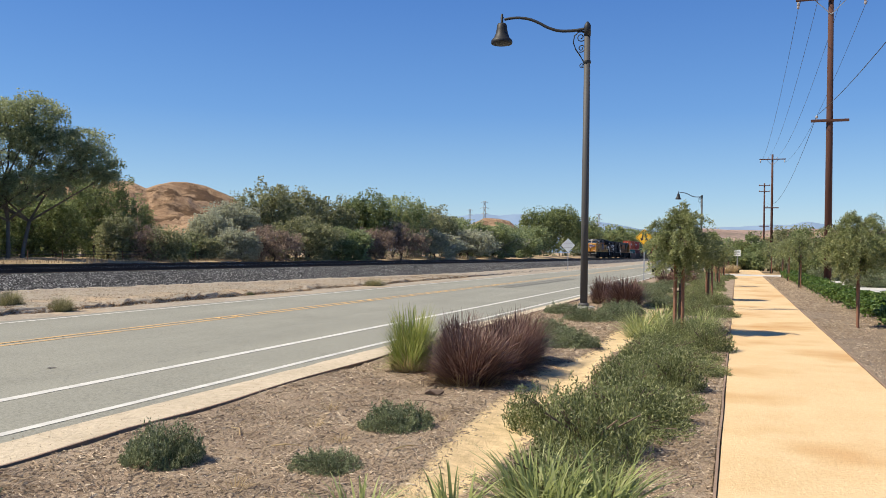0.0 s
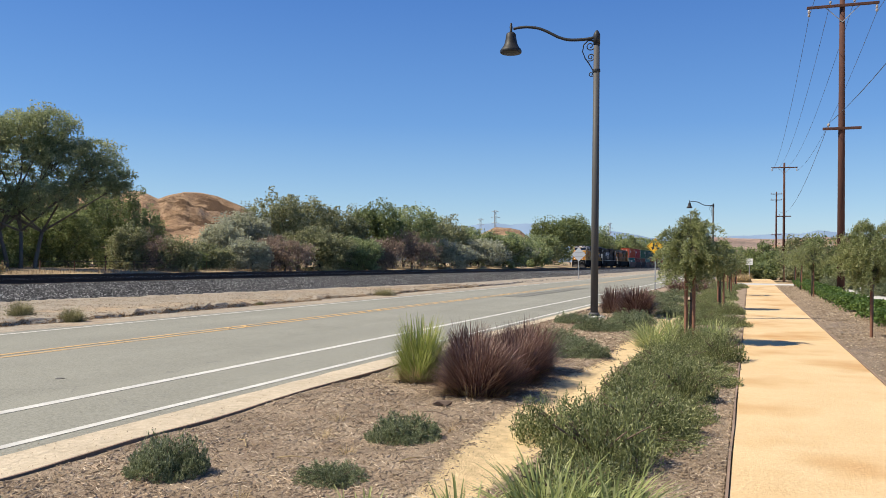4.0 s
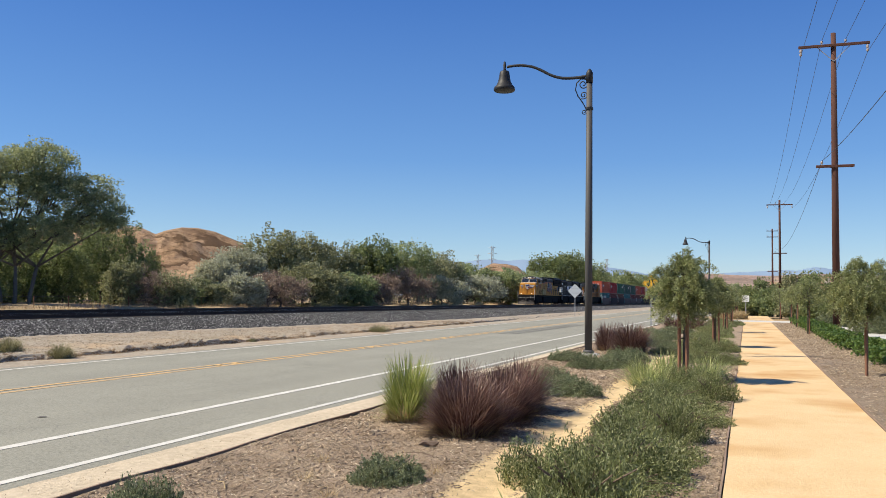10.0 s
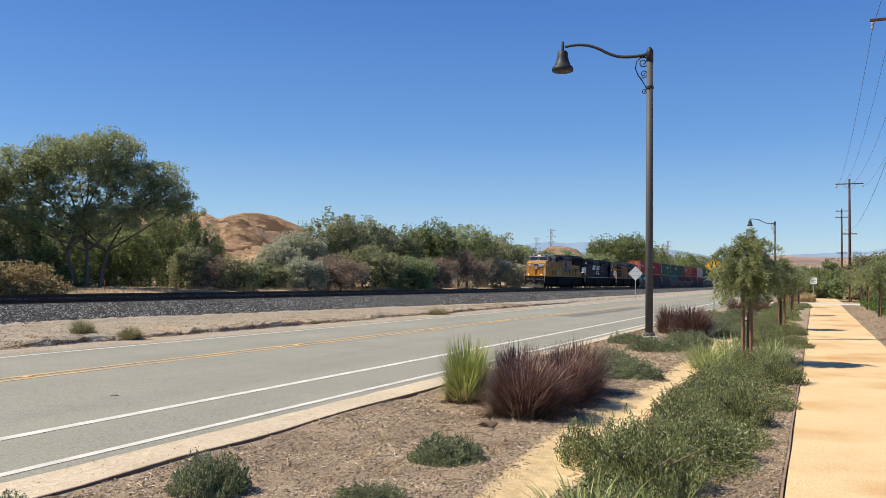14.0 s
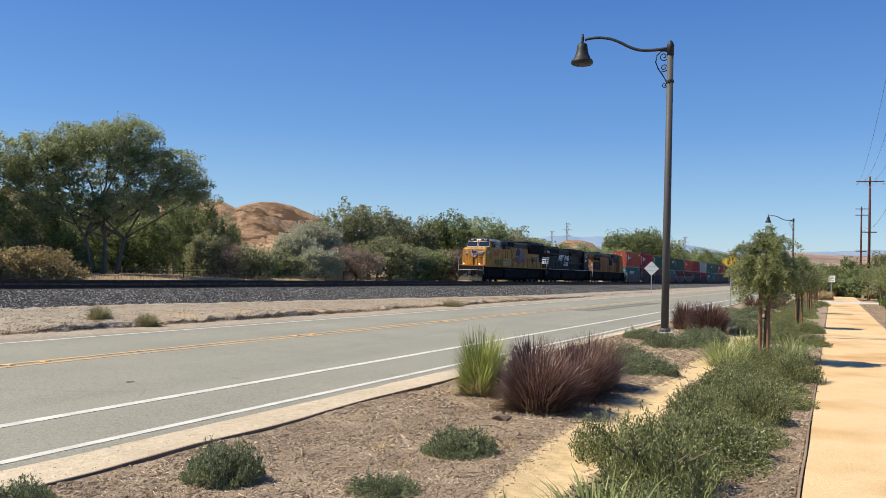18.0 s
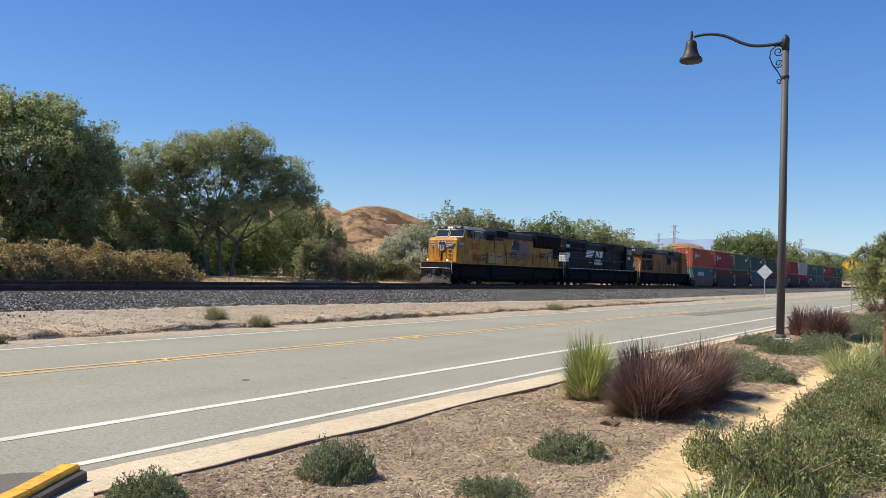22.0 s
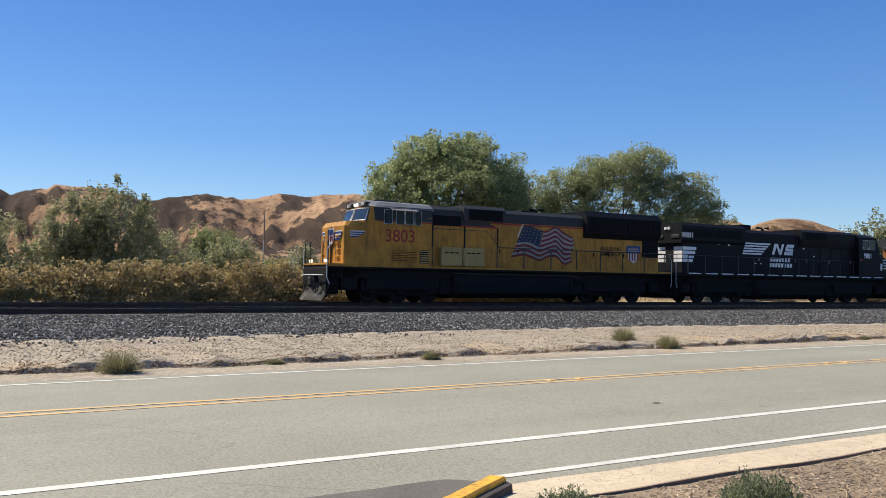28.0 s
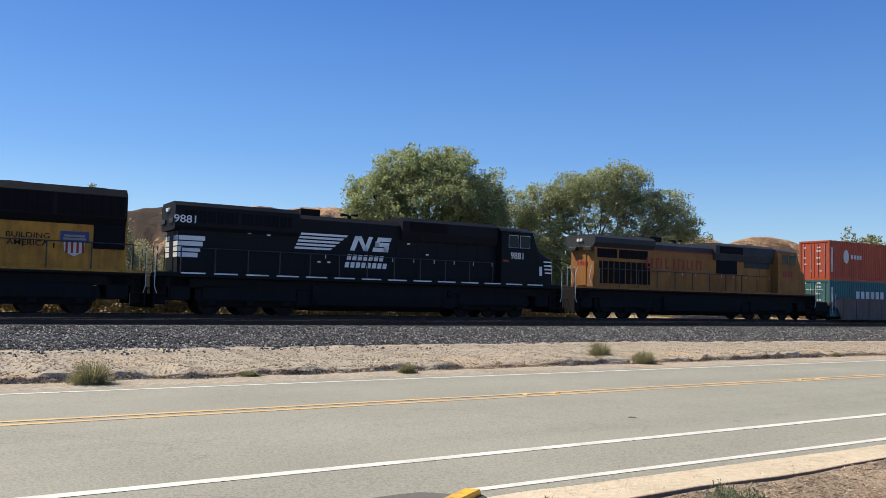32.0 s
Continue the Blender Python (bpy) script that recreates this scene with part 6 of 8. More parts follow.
for (x0, y0, h0), (x1, y1, h1) in zip(POLES, POLES[1:]):
    for q, z, sag in ((-1.4, -1.02, 1.3), (-0.5, -0.36, 1.4), (0.5, -0.36, 1.35), (1.4, -1.02, 1.3), (-0.55, 7.95, 1.5)):
        z0 = h0 + z if z < 0 else z
        pts = []
        for k in range(25):
            t = k / 24
            pts.append((x0 + q + (x1 - x0) * t, y0 - 0.145 + (y1 - y0) * t, z0 - 4 * sag * t * (1 - t)))
        single("overhead_wire", Shape().tube(pts, 0.010 if z < 0 else 0.011, 5, False), M_WIRE, "thin dark overhead wire between poles", "wire", "overhead wires")
# bare poles before the hills
for az, dist, top in ((34.75, 110, 4.6), (70.9, 120, 7.0)):
    a = radians(az)
    single("bare_pole", Shape().turned([(0.12, -0.5), (0.09, top)], 8), M_STEEL, "slender pale pole in front of the hills", "pole", at=Matrix.Translation((-dist * math.sin(a), dist * math.cos(a), 0)))


def pylon(az, dist, h, label):
    a = radians(az)
    p = thing("pylon", label, "transmission tower", "pylons", Matrix.Translation((-dist * math.sin(a), dist * math.cos(a), -0.5)) @ pose(0, 0, 0, 0, 0, az))
    w0, w1 = h * 0.055, h * 0.016
    for sx in (-1, 1):
        for sy in (-1, 1):
            part("leg", Shape().tube([(sx * w0, sy * w0, 0), (sx * w1, sy * w1, h * 0.62), (sx * w1, sy * w1, h)], 0.28, 4), M_STEEL, p)
    br = Shape()
    for k in range(9):
        z0, z1 = h * k / 9, h * (k + 1) / 9
        f0 = w0 + (w1 - w0) * min(1, z0 / (h * 0.62))
        f1 = w0 + (w1 - w0) * min(1, z1 / (h * 0.62))
        for sy in (-1, 1):
            br.tube([(-f0, sy * f0, z0), (f1, sy * f1, z1)], 0.14, 4, False)
            br.tube([(f0, sy * f0, z0), (-f1, sy * f1, z1)], 0.14, 4, False)
    part("bracing", br, M_STEEL, p)
    for z, half in ((0.97, 0.07), (0.86, 0.085), (0.75, 0.07)):
        part("arm", Shape().tube([(-h * half, 0, h * z), (0, 0, h * z + 1.2), (h * half, 0, h * z)], 0.25, 4), M_STEEL, p)
    return p


pylon(16.2, 880, 55, "steel lattice transmission tower on the skyline")
pylon(17.2, 1150, 60, "steel lattice transmission tower on the skyline")
pylon(8.5, 950, 46, "steel lattice transmission tower on the skyline")


def diamond(c, half, y, thick=0.004):
    return [(c[0] + dx, yy, c[1] + dz) for yy in (y, y + thick) for dx, dz in ((-half, 0), (0, -half), (half, 0), (0, half))]


def warning_sign(x, y, zc, half, face, label, symbol):
    sg = thing("road_sign", label, "road sign", "road signs", Matrix.Translation((x, y, -0.05)))
    part("post", Shape().box(-0.03, 0.03, 0.0, 0.04, -0.2, zc + half * 0.7, 0.006), M_STEEL, sg, "galvanised steel post")
    pl_ = part("panel", Shape().hull(diamond((0, zc), half, -0.012, 0.01)), face, sg)
    if symbol:
        rim = Shape()
        for (a, b), (c, d) in zip([(-1, 0), (0, -1), (1, 0), (0, 1)], [(0, -1), (1, 0), (0, 1), (-1, 0)]):
            q = half * 0.92
            w = half * 0.86
            rim.add([(a * q, -0.015, zc + b * q), (c * q, -0.015, zc + d * q), (c * w, -0.015, zc + d * w), (a * w, -0.015, zc + b * w)], [(0, 1, 2, 3)])
        part("border", rim, M_BLACK, pl_, "thin black border")
        for sx in (-1, 1):
            s = half
            pts = [(sx * 0.10 * s, 0.42 * s), (sx * 0.24 * s, 0.42 * s), (sx * 0.24 * s, 0.12 * s), (sx * 0.34 * s, -0.1 * s), (sx * 0.46 * s, -0.06 * s), (sx * 0.36 * s, -0.42 * s), (sx * 0.08 * s, -0.2 * s), (sx * 0.2 * s, -0.14 * s), (sx * 0.1 * s, 0.08 * s)]
            part("arrow", Shape().add([(a, -0.016, zc + b) for a, b in pts], [tuple(range(9))]), M_BLACK, pl_, "black arrow symbol")
    else:
        for z in (-0.3, 0.3):
            part("brace", Shape().box(-half * 0.6, half * 0.6, -0.02, -0.013, zc + z * half - 0.02, zc + z * half + 0.02), M_STEEL, pl_)
    return sg


warning_sign(-4.85, 49.8, 2.5, 0.5, M_SIGN, "yellow diamond warning sign with black arrows", True)
warning_sign(-13.6, 72.9, 2.2, 0.62, M_SIGN_BACK, "bare metal back of a diamond road sign", False)
ws = thing("notice_sign", "small white sign on a post beyond the driveway", "sign", at=Matrix.Translation((0.5, 84, -0.3)))
part("post", Shape().box(-0.04, 0.04, 0.0, 0.06, 0, 2.2), M_STEEL, ws)
wsp = part("panel", Shape().box(-0.3, 0.3, -0.02, 0.0, 1.7, 2.3, 0.006), M_SIGN_WHITE, ws)
for z in (1.85, 2.0, 2.14):
    part("lettering_bar", Shape().box(-0.2, 0.2, -0.024, -0.021, z, z + 0.05), M_STEEL, wsp)

# wire fence behind the railway
fe = thing("wire_fence", "low wire fence with thin steel posts", "fence")
ends = []
for k in range(16):
    s = 38 + k * 3.1
    p = by_rail(s, -46.5, 0)
    part("post", Shape().tube([(p.x, p.y, -0.5), (p.x + 0.03 * rough(k, 1, 0.7), p.y, 1.15)], 0.035, 6), M_STAKE, fe)
    ends.append(p)
for z in (0.5, 0.85, 1.1):
    part("wire", Shape().tube([(p.x, p.y, z) for p in ends], 0.012, 4), M_WIRE, fe)

# yellow kerb at the driveway's mouth
kb = thing("kerb", "yellow-painted concrete kerb at the driveway mouth", "kerb", kind="structure")
kp = [(-5.27, 3.66), (-5.1, 3.37), (-4.92, 3.08), (-4.58, 2.42), (-4.2, 1.75)]
for (a, b), (c, d) in zip(kp, kp[1:]):
    n_ = math.hypot(c - a, d - b)
    nx, ny = -(d - b) / n_, (c - a) / n_
    e, f = a + (c - a) * 0.98, b + (d - b) * 0.98
    sh = Shape().hull([(x + nx * q, y + ny * q, z) for (x, y) in ((a, b), (e, f)) for q, z in ((-0.10, -0.1), (0.075, -0.1), (-0.085, 0.05), (-0.06, 0.075), (0.055, 0.08), (0.07, 0.065))])
    part("kerb_stone", sh, M_KERB_YELLOW, kb)
    # a solid dark strip stands in for the shadow in the gutter
    back_ = Shape().hull([(x + nx * q, y + ny * q, z) for (x, y) in ((a, b), (c, d)) for q, z in ((0.078, -0.1), (0.13, -0.1), (0.078, 0.045), (0.12, 0.03))])
    part("gutter_strip", back_, M_TIE, kb, "dark strip that stands in for the gutter's shade behind the kerb")

single("kerb_fragment", Shape().hull([(-4.93 + x, 2.42 + y, z) for x, y, z in ((0, 0, 0.012), (0.16, 0.03, 0.012), (0.14, 0.15, 0.012), (-0.03, 0.12, 0.012), (0.02, 0.02, 0.06), (0.13, 0.04, 0.07), (0.11, 0.13, 0.055), (0.0, 0.1, 0.05))]), M_KERB_YELLOW,
       "broken yellow-painted lump of kerb on the asphalt", "debris")

# houses beyond the parking area
M_STUCCO = surf("beige_stucco", (0.48, 0.41, 0.31), (0.58, 0.50, 0.39), 0.7, 20.0, 0.9, 0.2, 0.01)
M_ROOF = surf("clay_tile_roof", (0.26, 0.14, 0.09), (0.38, 0.23, 0.16), 1.0, 14.0, 0.9, 0.5, 0.03)
M_PANE = plain("dark_window_glass", (0.01, 0.012, 0.015), 0.08, 0.0, 0.35)


def house(x, y, w, d, h, turn, z=-0.3):
    hs = thing("house", "beige stucco house with a brown tiled roof", "house", "houses", Matrix.Translation((x, y, z)) @ pose(0, 0, 0, 0, 0, turn))
    part("wall", Shape().box(-w / 2, w / 2, -d / 2, d / 2, -1.2 if z > 0 else 0, h), M_STUCCO, hs)
    rf = Shape().hull([(sx * (w / 2 + 0.5), sy * (d / 2 + 0.5), h) for sx in (-1, 1) for sy in (-1, 1)] + [(sx * (w / 2 + 0.5), sy * (d / 2 + 0.5), h + 0.15) for sx in (-1, 1) for sy in (-1, 1)] + [(sx * (w / 2 - d * 0.35), 0, h + d * 0.25) for sx in (-1, 1)])
    roof = part("roof", rf, M_ROOF, hs)
    part("chimney", Shape().box(w * 0.2, w * 0.2 + 0.7, -0.4, 0.4, h + 0.6, h + d * 0.25 + 0.8, 0.03), M_STUCCO, roof)
    for sx in (-0.3, 0.05, 0.32):
        for z in ((0.9, 2.2), (3.7, 5.0)) if h > 5 else ((0.9, 2.2),):
            win = part("window", Shape().box(sx * w - 0.65, sx * w + 0.65, -d / 2 - 0.05, -d / 2 - 0.002, z[0], z[1]), M_SIGN_WHITE, hs, "white window frame")
            part("pane", Shape().box(sx * w - 0.55, sx * w + 0.55, -d / 2 - 0.06, -d / 2 - 0.052, z[0] + 0.1, z[1] - 0.1), M_PANE, win)
    return hs


for x, y, w, d, h, t in ((11.5, 150, 8, 8, 2.9, 12), (24.5, 152, 10, 9, 2.9, -8), (16, 185, 11, 9, 4.0, 5), (44, 170, 12, 10, 3.0, 0)):
    house(x, y, w, d, h, t)
# houses up on the slope
for x, y, w, d, h, t, z in ((24.0, 395, 11, 9, 5.2, -6, 4.6), (36.5, 402, 10, 9, 5.2, -12, 5.0), (12.5, 410, 10, 8, 3.2, 4, 5.2), (54.0, 398, 12, 9, 5.2, 8, 4.8)):
    house(x, y, w, d, h, t, z)

# a car driving off along the road
M_CARPAINT = plain("silver_car_paint", (0.32, 0.33, 0.34), 0.3, 0.4)
M_RUBBER = plain("tyre_rubber", (0.02, 0.02, 0.02), 0.85)
M_LIGHT_RED = plain("red_tail_lamp", (0.35, 0.02, 0.02), 0.3)
CAR = thing("car", "silver car driving away along the road", "car")
part("body", Shape().hull([(sx * 0.88, y, z) for sx in (-1, 1) for y, z in ((0.05, 0.35), (4.45, 0.35), (0.0, 0.6), (4.5, 0.6))] + [(sx * 0.84, y, z) for sx in (-1, 1) for y, z in ((0.1, 0.95), (4.4, 0.85))]), M_CARPAINT, CAR)
cb = part("cabin", Shape().hull([(sx * 0.8, y, 0.94) for sx in (-1, 1) for y in (0.4, 3.2)] + [(sx * 0.62, y, 1.44) for sx in (-1, 1) for y in (1.0, 2.4)]), M_CARPAINT, CAR)
part("rear_window", Shape().add([(-0.64, 0.47, 1.02), (0.64, 0.47, 1.02), (0.54, 0.9, 1.38), (-0.54, 0.9, 1.38)], [(0, 1, 2, 3)]), M_PANE, cb)
for sx in (-1, 1):
    part("tail_lamp", Shape().box(sx * 0.7 - 0.14, sx * 0.7 + 0.14, -0.012, 0.03, 0.7, 0.84), M_LIGHT_RED, CAR, "red tail lamp")
    for y in (0.85, 3.6):
        w = part("wheel", Shape().turned([(0.31, -0.1), (0.32, -0.06), (0.32, 0.06), (0.31, 0.1)], 18, (sx * 0.78, y, 0.32), "x"), M_RUBBER, CAR)
        part("rim", Shape().turned([(0.19, -0.105), (0.2, 0.0), (0.19, 0.105)], 12, (sx * 0.785, y, 0.32), "x"), M_STEEL, w)

# ---- train ----
RAIL_TURN = pose(0, 0, 0, -0.1, 0, -0.94)
TRAIN_AT = [(0, 213.0), (5, 177.5), (6, 170.4), (9, 149.1), (13, 120.8), (17, 92.8), (19, 78.8), (20, 71.75), (23, 50.6), (24, 43.6), (26, 29.3), (28.5, 11.0), (29, 7.35), (30, 0.05), (31, -7.15), (32, -14.25)]
TRAIN, WHEELSETS = [], []
M_UP = paint("armour_yellow", (0.51, 0.243, 0.036), 0.5, (0.10, 0.048, 0.024), 0.9, spec=0.2, scale=2.0)
M_UP_OLD = paint("sun_baked_orange_yellow", (0.34, 0.145, 0.035), 0.55, (0.10, 0.05, 0.026), 0.75, spec=0.2)
M_NS_WHITE = plain("marking_white", (0.82, 0.82, 0.8), 0.5)
M_WINDSCREEN = plain("windscreen_glass", (0.02, 0.025, 0.03), 0.03, 0.0, 0.9)
M_CABGLASS = plain("dark_cab_glass", (0.006, 0.007, 0.009), 0.06, 0.0, 0.2)
M_UP_PALE = paint("faded_patch_yellow", (0.43, 0.29, 0.10), 0.5, (0.2, 0.13, 0.06), 0.5)
M_ROOF_PALE = paint("sun_bleached_grey", (0.2, 0.205, 0.21), 0.5, (0.09, 0.085, 0.08), 0.6, spec=0.2)
M_GREY = paint("harbour_mist_grey", (0.044, 0.046, 0.049), 0.5, (0.03, 0.037, 0.034), 0.6, spec=0.15)
M_NS = paint("locomotive_black", (0.013, 0.0135, 0.016), 0.45, (0.022, 0.021, 0.021), 0.4, spec=0.07)
M_UNDER = paint("grimy_underframe", (0.015, 0.0145, 0.0155), 0.8, (0.030, 0.027, 0.025), 0.5, spec=0.08)
M_GRILLE = plain("dark_grille", (0.005, 0.005, 0.006), 0.8, spec=0.2)
M_RED = paint("stripe_red", (0.32, 0.028, 0.018), 0.45, (0.15, 0.06, 0.04), 0.4)
M_BLUE_P = plain("emblem_blue", (0.018, 0.045, 0.17), 0.5)
M_FLAG_BLUE = paint("faded_flag_blue", (0.02, 0.033, 0.066), 0.6, (0.05, 0.05, 0.05), 0.5)
M_FLAG_RED = paint("faded_flag_red", (0.19, 0.03, 0.026), 0.6, (0.09, 0.045, 0.035), 0.6)
M_FLAG_WHITE = paint("faded_flag_white", (0.31, 0.29, 0.27), 0.6, (0.14, 0.115, 0.09), 0.75)
M_WHITE_P = paint("emblem_white", (0.66, 0.66, 0.64), 0.5, (0.25, 0.22, 0.18), 0.5)
M_HAND = plain("dark_handrail", (0.03, 0.03, 0.03), 0.5)
M_WHITE_RAIL = plain("pale_handrail", (0.6, 0.6, 0.58), 0.5)
M_LAMPLENS = plain("headlight_lens", (0.85, 0.85, 0.8), 0.1)
M_SILVER = plain("silver_steel", (0.5, 0.5, 0.5), 0.4, 0.8)
M_WHEEL = surf("wheel_steel", (0.012, 0.01, 0.009), (0.035, 0.029, 0.025), 3.0, 20.0, 0.7, 0.2, 0.005, spec=0.1)
M_PLOW = paint("worn_plow_grey", (0.075, 0.068, 0.062), 0.7, (0.022, 0.018, 0.015), 0.95, spec=0.1, scale=3.0)
HEADLIGHT = bpy.data.materials.new("lit_headlight")
HEADLIGHT.use_nodes = True
HEADLIGHT.node_tree.nodes["Principled BSDF"].inputs["Emission Color"].default_value = (1.0, 0.86, 0.6, 1)
HEADLIGHT.node_tree.nodes["Principled BSDF"].inputs["Emission Strength"].default_value = 0.8


def wheelset(y, parent, r=0.52):
    """Two wheels on an axle that turns as the train rolls."""
    sh = Shape().turned([(0.085, -0.9), (0.085, 0.9)], 10, (0, 0, 0), "x")
    for sx in (-1, 1):
        sh.turned([(r * 0.7, sx * 0.69), (r + 0.03, sx * 0.69), (r + 0.03, sx * 0.72), (r, sx * 0.725), (r, sx * 0.83), (r * 0.86, sx * 0.83), (r * 0.8, sx * 0.79), (r * 0.35, sx * 0.8), (r * 0.3, sx * 0.86), (0.1, sx * 0.86)], 22, (0, 0, 0), "x")
        for q in range(3):
            w = q * 2.094
            sh.box(sx * 0.8 - 0.02, sx * 0.8 + 0.02, r * 0.55 * math.cos(w) - 0.05, r * 0.55 * math.cos(w) + 0.05, r * 0.55 * math.sin(w) - 0.05, r * 0.55 * math.sin(w) + 0.05)
    ob = part("wheelset", sh, M_WHEEL, parent)
    ob.matrix_basis = Matrix.Translation((0, y, r))
    WHEELSETS.append((ob, y, r))
    return ob


def truck(y, parent, gap=1.72, axles=3):
    """A bogie with side frames, springs and its wheelsets."""
    half = gap * (axles - 1) / 2
    fr = Shape()
    for sx in (-1, 1):
        fr.prism([(y - half - 0.75, 0.62), (y - half - 0.55, 0.42), (y - half + 0.5, 0.42), (y - half + 0.75, 0.66), (y - 0.55, 0.66), (y - 0.4, 0.44), (y + 0.4, 0.44), (y + 0.55, 0.66), (y + half - 0.75, 0.66), (y + half - 0.5, 0.42), (y + half + 0.55, 0.42), (y + half + 0.75, 0.62), (y + half + 0.7, 0.95), (y - half - 0.7, 0.95)],
                 sx * 1.0 - 0.07, sx * 1.0 + 0.07)
        fr.box(min(sx * 0.95, sx * 1.2), max(sx * 0.95, sx * 1.2), y - half - 0.45, y + half + 0.45, 0.5, 1.12, 0.06)
    fr.box(-0.95, 0.95, y - half - 0.4, y + half + 0.4, 0.3, 1.05, 0.03)
    t = part("truck", fr, M_UNDER, parent, "grimy three-axle truck" if axles == 3 else "grimy freight truck")
    for k in range(axles):
        yy = y - half + gap * k
        wheelset(yy, t, 0.52 if axles == 3 else 0.46)
        for sx in (-1, 1):
            part("axle_box", Shape().box(sx * 1.02 - 0.14, sx * 1.02 + 0.14, yy - 0.19, yy + 0.19, 0.33, 0.72, 0.04), M_UNDER, t)
    for sx in (-1, 1):
        for k in (-0.5, 0.5):
            part("spring", Shape().tube([(sx * 1.12, y + half * k, 0.6), (sx * 1.12, y + half * k, 0.92)], 0.09, 8), M_UNDER, t)
    return t


def coupler(y, sgn, parent):
    part("coupler", Shape().box(-0.09, 0.09, min(y, y + sgn * 0.75), max(y, y + sgn * 0.75), 0.72, 0.98, 0.03).box(-0.17, 0.17, min(y, y + sgn * 0.28), max(y, y + sgn * 0.28), 0.68, 1.02, 0.04), M_PLOW, parent, "worn knuckle coupler")


def handrails(parent, y0, y1, xs=1.44, step=1.62, deck=1.62, top=2.68, mat=None):
    for sx in (-1, 1):
        n = max(1, round((y1 - y0) / step))
        for k in range(n + 1):
            y = y0 + (y1 - y0) * k / n
            part("stanchion", Shape().tube([(sx * xs, y, deck), (sx * xs, y, top)], 0.03, 6), mat or M_HAND, parent)
        part("handrail", Shape().tube([(sx * xs, y0, top), (sx * xs, y1, top)], 0.026, 6), mat or M_HAND, parent)


def steps_at(parent, y, sgn):
    for sx in (-1, 1):
        for k, z in enumerate((0.42, 0.72, 1.02, 1.32)):
            part("step", Shape().box(sx * 1.28 - 0.22, sx * 1.28 + 0.22, min(y, y + sgn * 0.42), max(y, y + sgn * 0.42), z, z + 0.035, 0.006), M_UNDER, parent)
        part("step_well", Shape().box(sx * 1.1 - 0.03, sx * 1.1 + 0.03, min(y, y + sgn * 0.46), max(y, y + sgn * 0.46), 0.36, 1.45), M_UNDER, parent)
        part("step_side", Shape().box(sx * 1.49 - 0.012, sx * 1.49 + 0.012, y + sgn * 0.44, y + sgn * 0.48, 0.35, 1.6), M_UNDER, parent)
        part("grab_iron", Shape().tube([(sx * 1.5, y - sgn * 0.02, 0.75), (sx * 1.5, y - sgn * 0.12, 1.0), (sx * 1.5, y - sgn * 0.12, 2.3), (sx * 1.42, y + sgn * 0.08, 2.66)], 0.02, 6), M_WHITE_RAIL, parent, "pale grab iron")


def panel(name, parent, x, y0, y1, z0, z1, mat, label="", thick=0.012, b=0.0):
    """A plate on a side that faces +x."""
    return part(name, Shape().box(x, x + thick, y0, y1, z0, z1, b), mat, parent, label)


def louvres(name, parent, x, y0, y1, z0, z1, n, mat, upright=False):
    g_ = panel(name, parent, x, y0, y1, z0, z1, M_GRILLE, "dark louvred grille")
    for k in range(n):
        if upright:
            y = y0 + (y1 - y0) * (k + 0.5) / n
            part("slat", Shape().box(x + 0.012, x + 0.035, y - 0.02, y + 0.02, z0, z1), mat, g_)
        else:
            z = z0 + (z1 - z0) * (k + 0.5) / n
            part("slat", Shape().box(x + 0.012, x + 0.035, y0, y1, z - 0.028, z + 0.028), mat, g_)
    return g_


